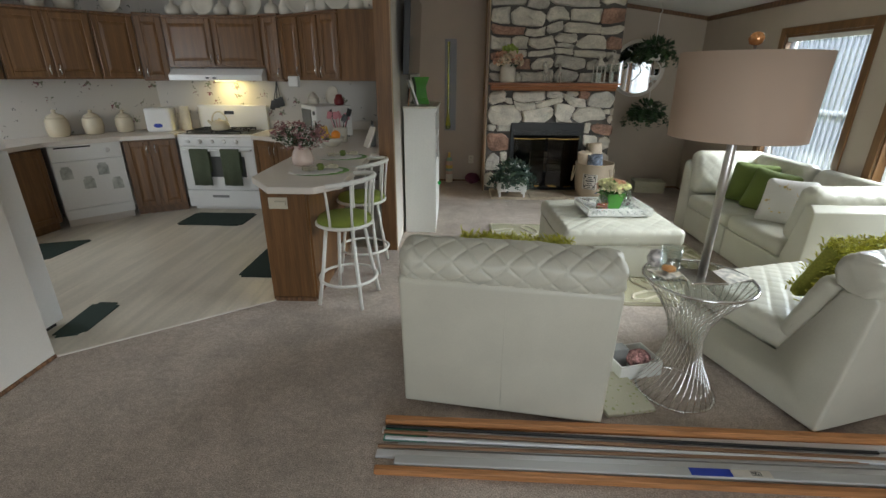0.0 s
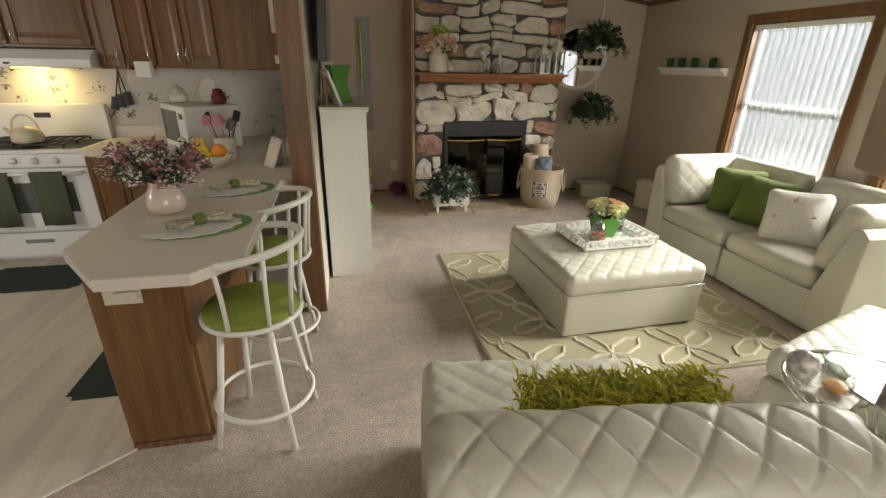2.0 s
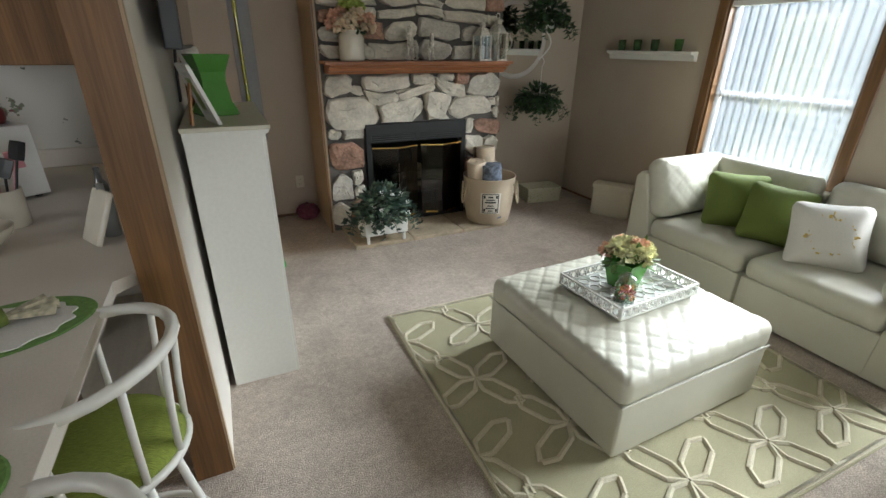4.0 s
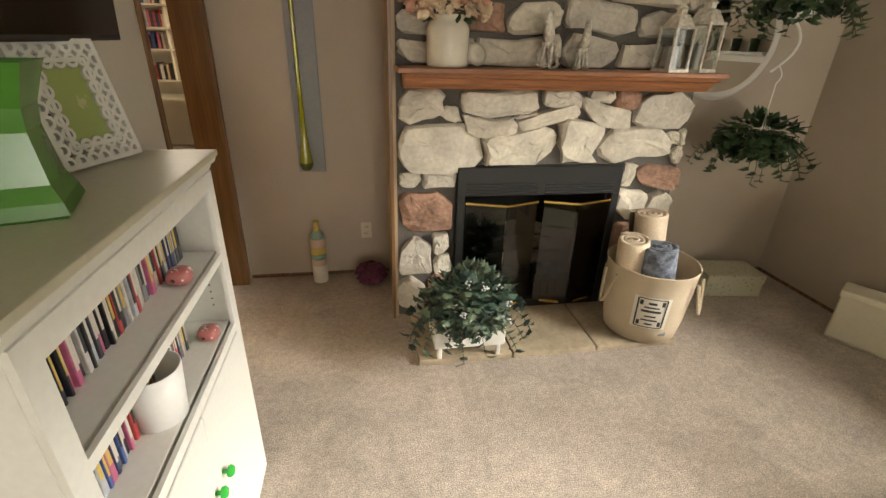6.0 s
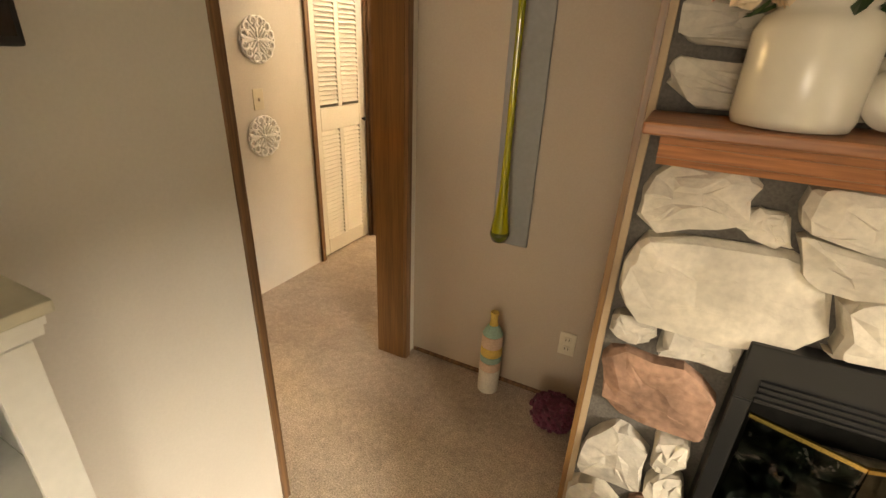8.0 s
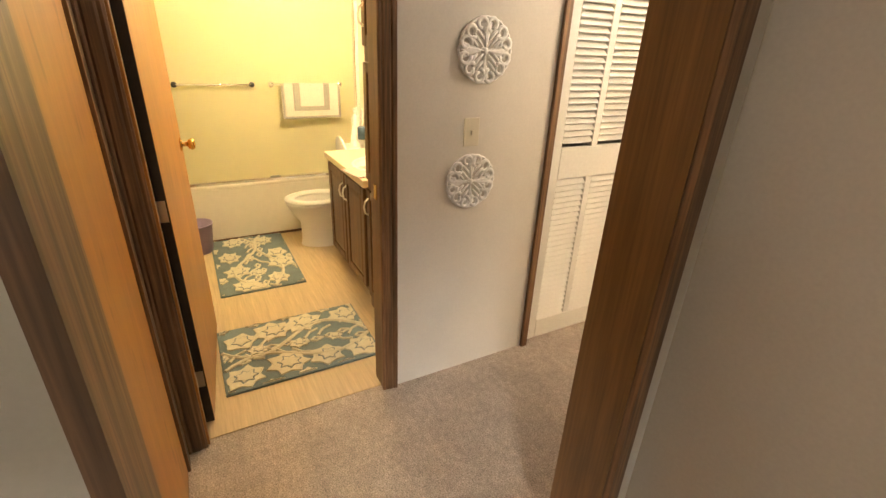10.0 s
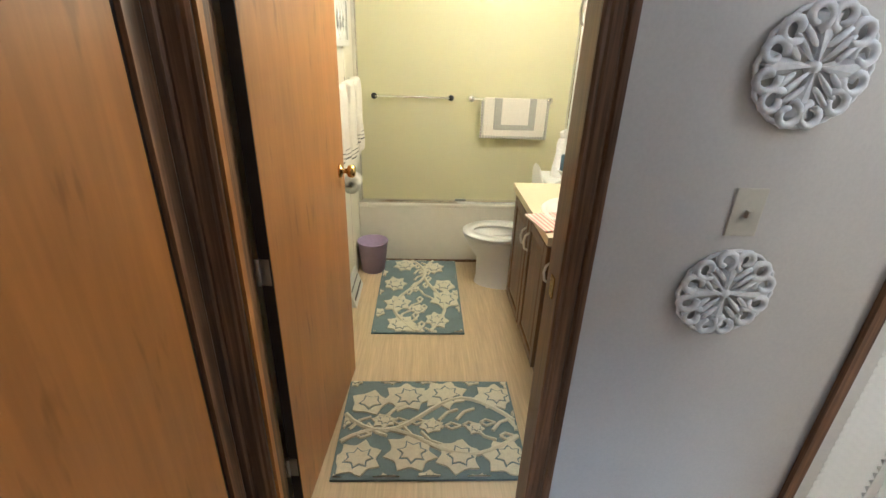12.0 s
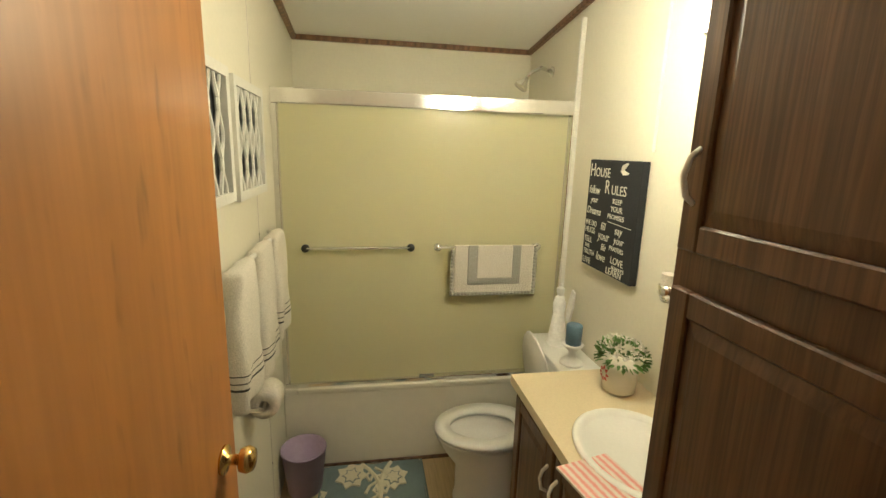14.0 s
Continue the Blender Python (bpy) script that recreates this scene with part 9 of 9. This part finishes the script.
# left side of the bathroom
for k, (x, z) in enumerate(((-3.53, 1.55), (-3.06, 1.56))):
    la = thing("lattice_panel", pose(x, 5.98, z, 0, 0, 180), "white fretwork wall panel over a dark backing", "wall decoration", "fretwork panels")
    bm = bmesh.new()
    W, H = .21, .40
    box(bm, -W, W, -.006, 0, 0, H)
    part("backing", bm, SIGN_BLACK, la)
    bm = bmesh.new()
    for a in ((-W, -W + .03, 0, H), (W - .03, W, 0, H), (-W + .03, W - .03, 0, .03), (-W + .03, W - .03, H - .03, H)):
        box(bm, a[0], a[1], -.03, -.006, a[2], a[3])
    part("border", bm, WHITE_PAINT, la)
    for i in range(4):
        for s in (-1, 1):
            bm = bmesh.new()
            tube(bm, [(-W + .06 + i * .09 + s * (.016 * math.cos(q * math.pi / 4) + .012), -.018, .03 + .0425 * q * .5) for q in range(17)], .007, 6)
            part("fret_strip", bm, WHITE_PAINT, la)
rail = thing("towel_rail", pose(-3.47, 5.98, 1.36), "white towel rail on the bathroom wall", "towel rail")
bm = bmesh.new()
tube(bm, [(-.36, 0, 0), (-.36, .05, 0), (.36, .05, 0), (.36, 0, 0)], .009, 8)
part("bar", bm, WHITE_METAL, rail, smooth=True)
BANDED_TERRY = layered("banded_terry", (0.70, 0.66, 0.58), 0.95, (
    lambda nt: ramped(nt, textured(nt, "Noise", 220), 0.3, 0.7, 0.88, 1.12),), lambda nt: textured(nt, "Noise", 220), 0.9)
nt = BANDED_TERRY.node_tree
zc, zx, zr, zm = (nt.nodes.new("ShaderNode" + n) for n in ("TexCoord", "SeparateXYZ", "ValToRGB", "Mix"))
nt.links.new(zc.outputs["Object"], zx.inputs[0])
nt.links.new(zx.outputs[2], zr.inputs[0])
zr.color_ramp.interpolation = "CONSTANT"
for z0 in (0.085, 0.107, 0.129):
    for z1, v in ((z0, 1.0), (z0 + 0.005, 0.0)):
        zr.color_ramp.elements.new(z1).color = (v, v, v, 1)
zr.color_ramp.elements[-1].color = (0, 0, 0, 1)
zm.data_type = "RGBA"
base = nt.nodes["Principled BSDF"].inputs["Base Color"]
nt.links.new(base.links[0].from_socket, zm.inputs[6])
zm.inputs[7].default_value = (0.05, 0.05, 0.05, 1)
nt.links.new(zr.outputs[0], zm.inputs[0])
nt.links.new(zm.outputs[2], base)
for x, w, zl in ((-3.74, .115, .46), (-3.47, .12, .50), (-3.18, .13, .45)):
    tw = thing("hand_towel", pose(x, 6.03, 1.36), "white towel with thin dark stripes folded over the rail", "towel", "striped towels on the rail")
    bm = bmesh.new()
    pad(bm, 2 * w, .055, zl, .022, .018, .008, 0, "y", wrinkle=.016, m=pose(0, 0, zl / 2))
    for v in bm.verts:
        v.co.y += .010 * math.sin(v.co.x * 34 + x * 9) * (1 - v.co.z / zl)
        v.co.x *= 0.90 + 0.10 * (1 - v.co.z / zl)
    part("cloth", bm, BANDED_TERRY, tw, smooth=True, at=pose(0, 0, .016 - zl))
th = thing("paper_holder", pose(-3.32, 5.98, .84), "toilet paper roll on a wall holder", "paper holder")
bm = bmesh.new()
lathe(bm, [(.018, -.055), (.052, -.055), (.052, .055), (.018, .055), (.018, -.055)], 24, pose(0, .075, 0, 0, 90))
part("roll", bm, YARN_WHITE, th, smooth=True)
bm = bmesh.new()
tube(bm, [(-.08, 0, 0), (-.08, .075, 0), (.08, .075, 0), (.08, 0, 0)], .009, 8)
part("bracket", bm, CHROME, th)
wb = thing("waste_basket", pose(-3.86, 6.095, .005) @ Matrix.Scale(0.93, 4), "lilac plastic waste basket", "waste basket")
bm = bmesh.new()
lathe(bm, [(.085, 0), (.09, .004), (.118, .25), (.122, .25), (.122, .258), (.114, .258), (.086, .012), (.001, .01)], 32)
part("bucket", bm, LILAC, wb, smooth=True)
rg = thing("floor_register", pose(-3.47, 5.984, .005, 0, 0, 0), "white wall heating register", "vent")
bm = bmesh.new()
extrude(bm, [(0, 0), (.06, 0), (.01, .14), (0, .14)], -.16, .16)
part("cover", bm, WHITE_PAINT, rg)
bm = bmesh.new()
for k in range(2):
    box(bm, -.13, .13, .045 - .022 * k, .05 - .022 * k, .03 + .05 * k, .05 + .05 * k)
part("slots", bm, BLACK, rg)


def flower_mat(x0, x1, y0, y1, seed, label):
    """A blue-grey bath mat with raised white flowers, leaves and a winding stem."""
    random.seed(seed)
    ob = thing("bath_mat", pose((x0 + x1) / 2, (y0 + y1) / 2, .005), label, "bath mat", "flowered bath mats")
    w, d = x1 - x0, y1 - y0
    bm = bmesh.new()
    box(bm, -w / 2, w / 2, -d / 2, d / 2, 0, .012)
    bevel(bm, .004, 2)
    part("mat_base", bm, MAT_BLUE, ob)
    long_x = w > d
    L, S = (w, d) if long_x else (d, w)

    def at(u, v):
        u, v = max(-L / 2 + .012, min(L / 2 - .012, u)), max(-S / 2 + .012, min(S / 2 - .012, v))
        return (u, v, .0125) if long_x else (v, u, .0125)
    st_bm = bmesh.new()
    for off, amp in ((-.06, .10), (.10, -.07)):
        tube(st_bm, [at(-L / 2 + L * k / 16, off + amp * math.sin(k * .42)) for k in range(17)], .012, 6)
    for k in range(10):
        u = -L / 2 + L * (k + .5) / 10
        v = rnd(-.05, .05)
        s = random.choice((-1, 1))
        tube(st_bm, [at(u, v), at(u + .04, v + s * .05), at(u + .09, v + s * .07)], .009, 6)
        for q in (1, -1):
            tube(st_bm, [at(u + .03, v - s * .03), at(u + .055, v - s * .03 + q * .018), at(u + .10, v - s * .03)], .008, 6)
    tagged(part("stems", st_bm, MAT_WHITE, ob), "raised white stems", kind="stuff")
    def lobed(bm, u, v, r, n, a0, sharp, z0, z1, jag):
        """A raised blob with n lobes."""
        k = n * 5
        pts = []
        for q in range(k):
            t = q / k * 2 * math.pi
            rr = r * (1 - sharp * abs(math.sin(t * n / 2))) * (jag[q // 5 * 5] + jag[(q // 5 * 5 + 5) % k]) / 2
            pts.append(at(u + rr * math.cos(t + a0), v + rr * 0.86 * math.sin(t + a0)))
        low, high = [bm.verts.new((p[0], p[1], z0)) for p in pts], [bm.verts.new((p[0], p[1], z1)) for p in pts]
        bm.faces.new(high)
        for q in range(k):
            bm.faces.new((low[q], low[(q + 1) % k], high[(q + 1) % k], high[q]))

    spots = []
    for i in range(4):
        for j in range(2):
            spots.append((-L / 2 + L * (i + .5 + rnd(-.16, .16)) / 4, -S / 2 + S * (j + .5 + rnd(-.16, .16)) / 2, rnd(.10, .13)))
    for i in range(5):
        for j in range(3):
            spots.append((-L / 2 + L * i / 4 + rnd(-.03, .03), -S / 2 + S * j / 2 + rnd(-.03, .03), rnd(.045, .065)))
    for u, v, r in spots:
        n, a0 = random.choice((5, 6, 7)), rnd(0, 6)
        jag = [rnd(.78, 1.12) for _ in range(n * 5)]
        bm = bmesh.new()
        lobed(bm, u, v, r, n, a0, .28, .012, .019, jag)
        fl_ = part("flower", bm, MAT_WHITE, ob, "raised white flower")
        bm = bmesh.new()
        lobed(bm, u + r * .06, v, r * .60, n, a0 + .5, .34, .0188, .0196, jag)
        part("inner_outline", bm, MAT_BLUE, fl_, "blue outline inside the flower")
        bm = bmesh.new()
        lobed(bm, u + r * .06, v, r * .49, n, a0 + .5, .34, .019, .0225, jag)
        part("inner_petals", bm, MAT_WHITE, fl_)


flower_mat(-4.00, -3.02, 6.165, 6.72, 5, "long blue-grey bath mat with raised white flowers before the tub")
flower_mat(-2.60, -2.03, 6.11, 6.905, 6, "blue-grey bath mat with raised white flowers inside the door")
vl = thing("vanity_light", pose(-2.82, 7.49, 2.15), "frosted globe vanity lights on a bar", "wall lamp")
bm = bmesh.new()
box(bm, -.3, .3, -.03, 0, -.04, .04)
bevel(bm, .006, 2)
part("bar", bm, CHROME, vl)
for x in (-.22, 0, .22):
    bm = bmesh.new()
    bmesh.ops.create_icosphere(bm, subdivisions=3, radius=.05, matrix=Matrix.Translation((x, -.085, 0)))
    part("globe", bm, GLOBE_GLOW, vl, "glowing frosted globe", smooth=True)
wc = thing("wall_sconce", pose(-3.10, 7.498, 1.24), "small cream candle in a glass cup on the bathroom wall", "candle holder")
bm = bmesh.new()
lathe(bm, [(.02, 0), (.032, .03), (.034, .06), (.001, .06)], 16, pose(0, -.05, 0))
part("cup", bm, CHROME, wc, smooth=True)
bm = bmesh.new()
lathe(bm, [(.028, .06), (.028, .10), (.001, .10)], 16, pose(0, -.05, 0))
part("candle", bm, YARN_WHITE, wc)
bm = bmesh.new()
tube(bm, [(0, 0, .01), (0, -.05, .01)], .006, 6)
part("arm", bm, CHROME, wc)
trim("trim_bath_seam", [(-3.35, 7.497, 1.75), (-3.35, 7.497, 2.6)], .02, .004, WHITE_PAINT, "white panel seam strip")
trim("trim_bath_corner", [(-4.03, 7.49, 0.5), (-4.03, 7.49, 2.4)], .03, .02, WHITE_PAINT, "white corner strip")
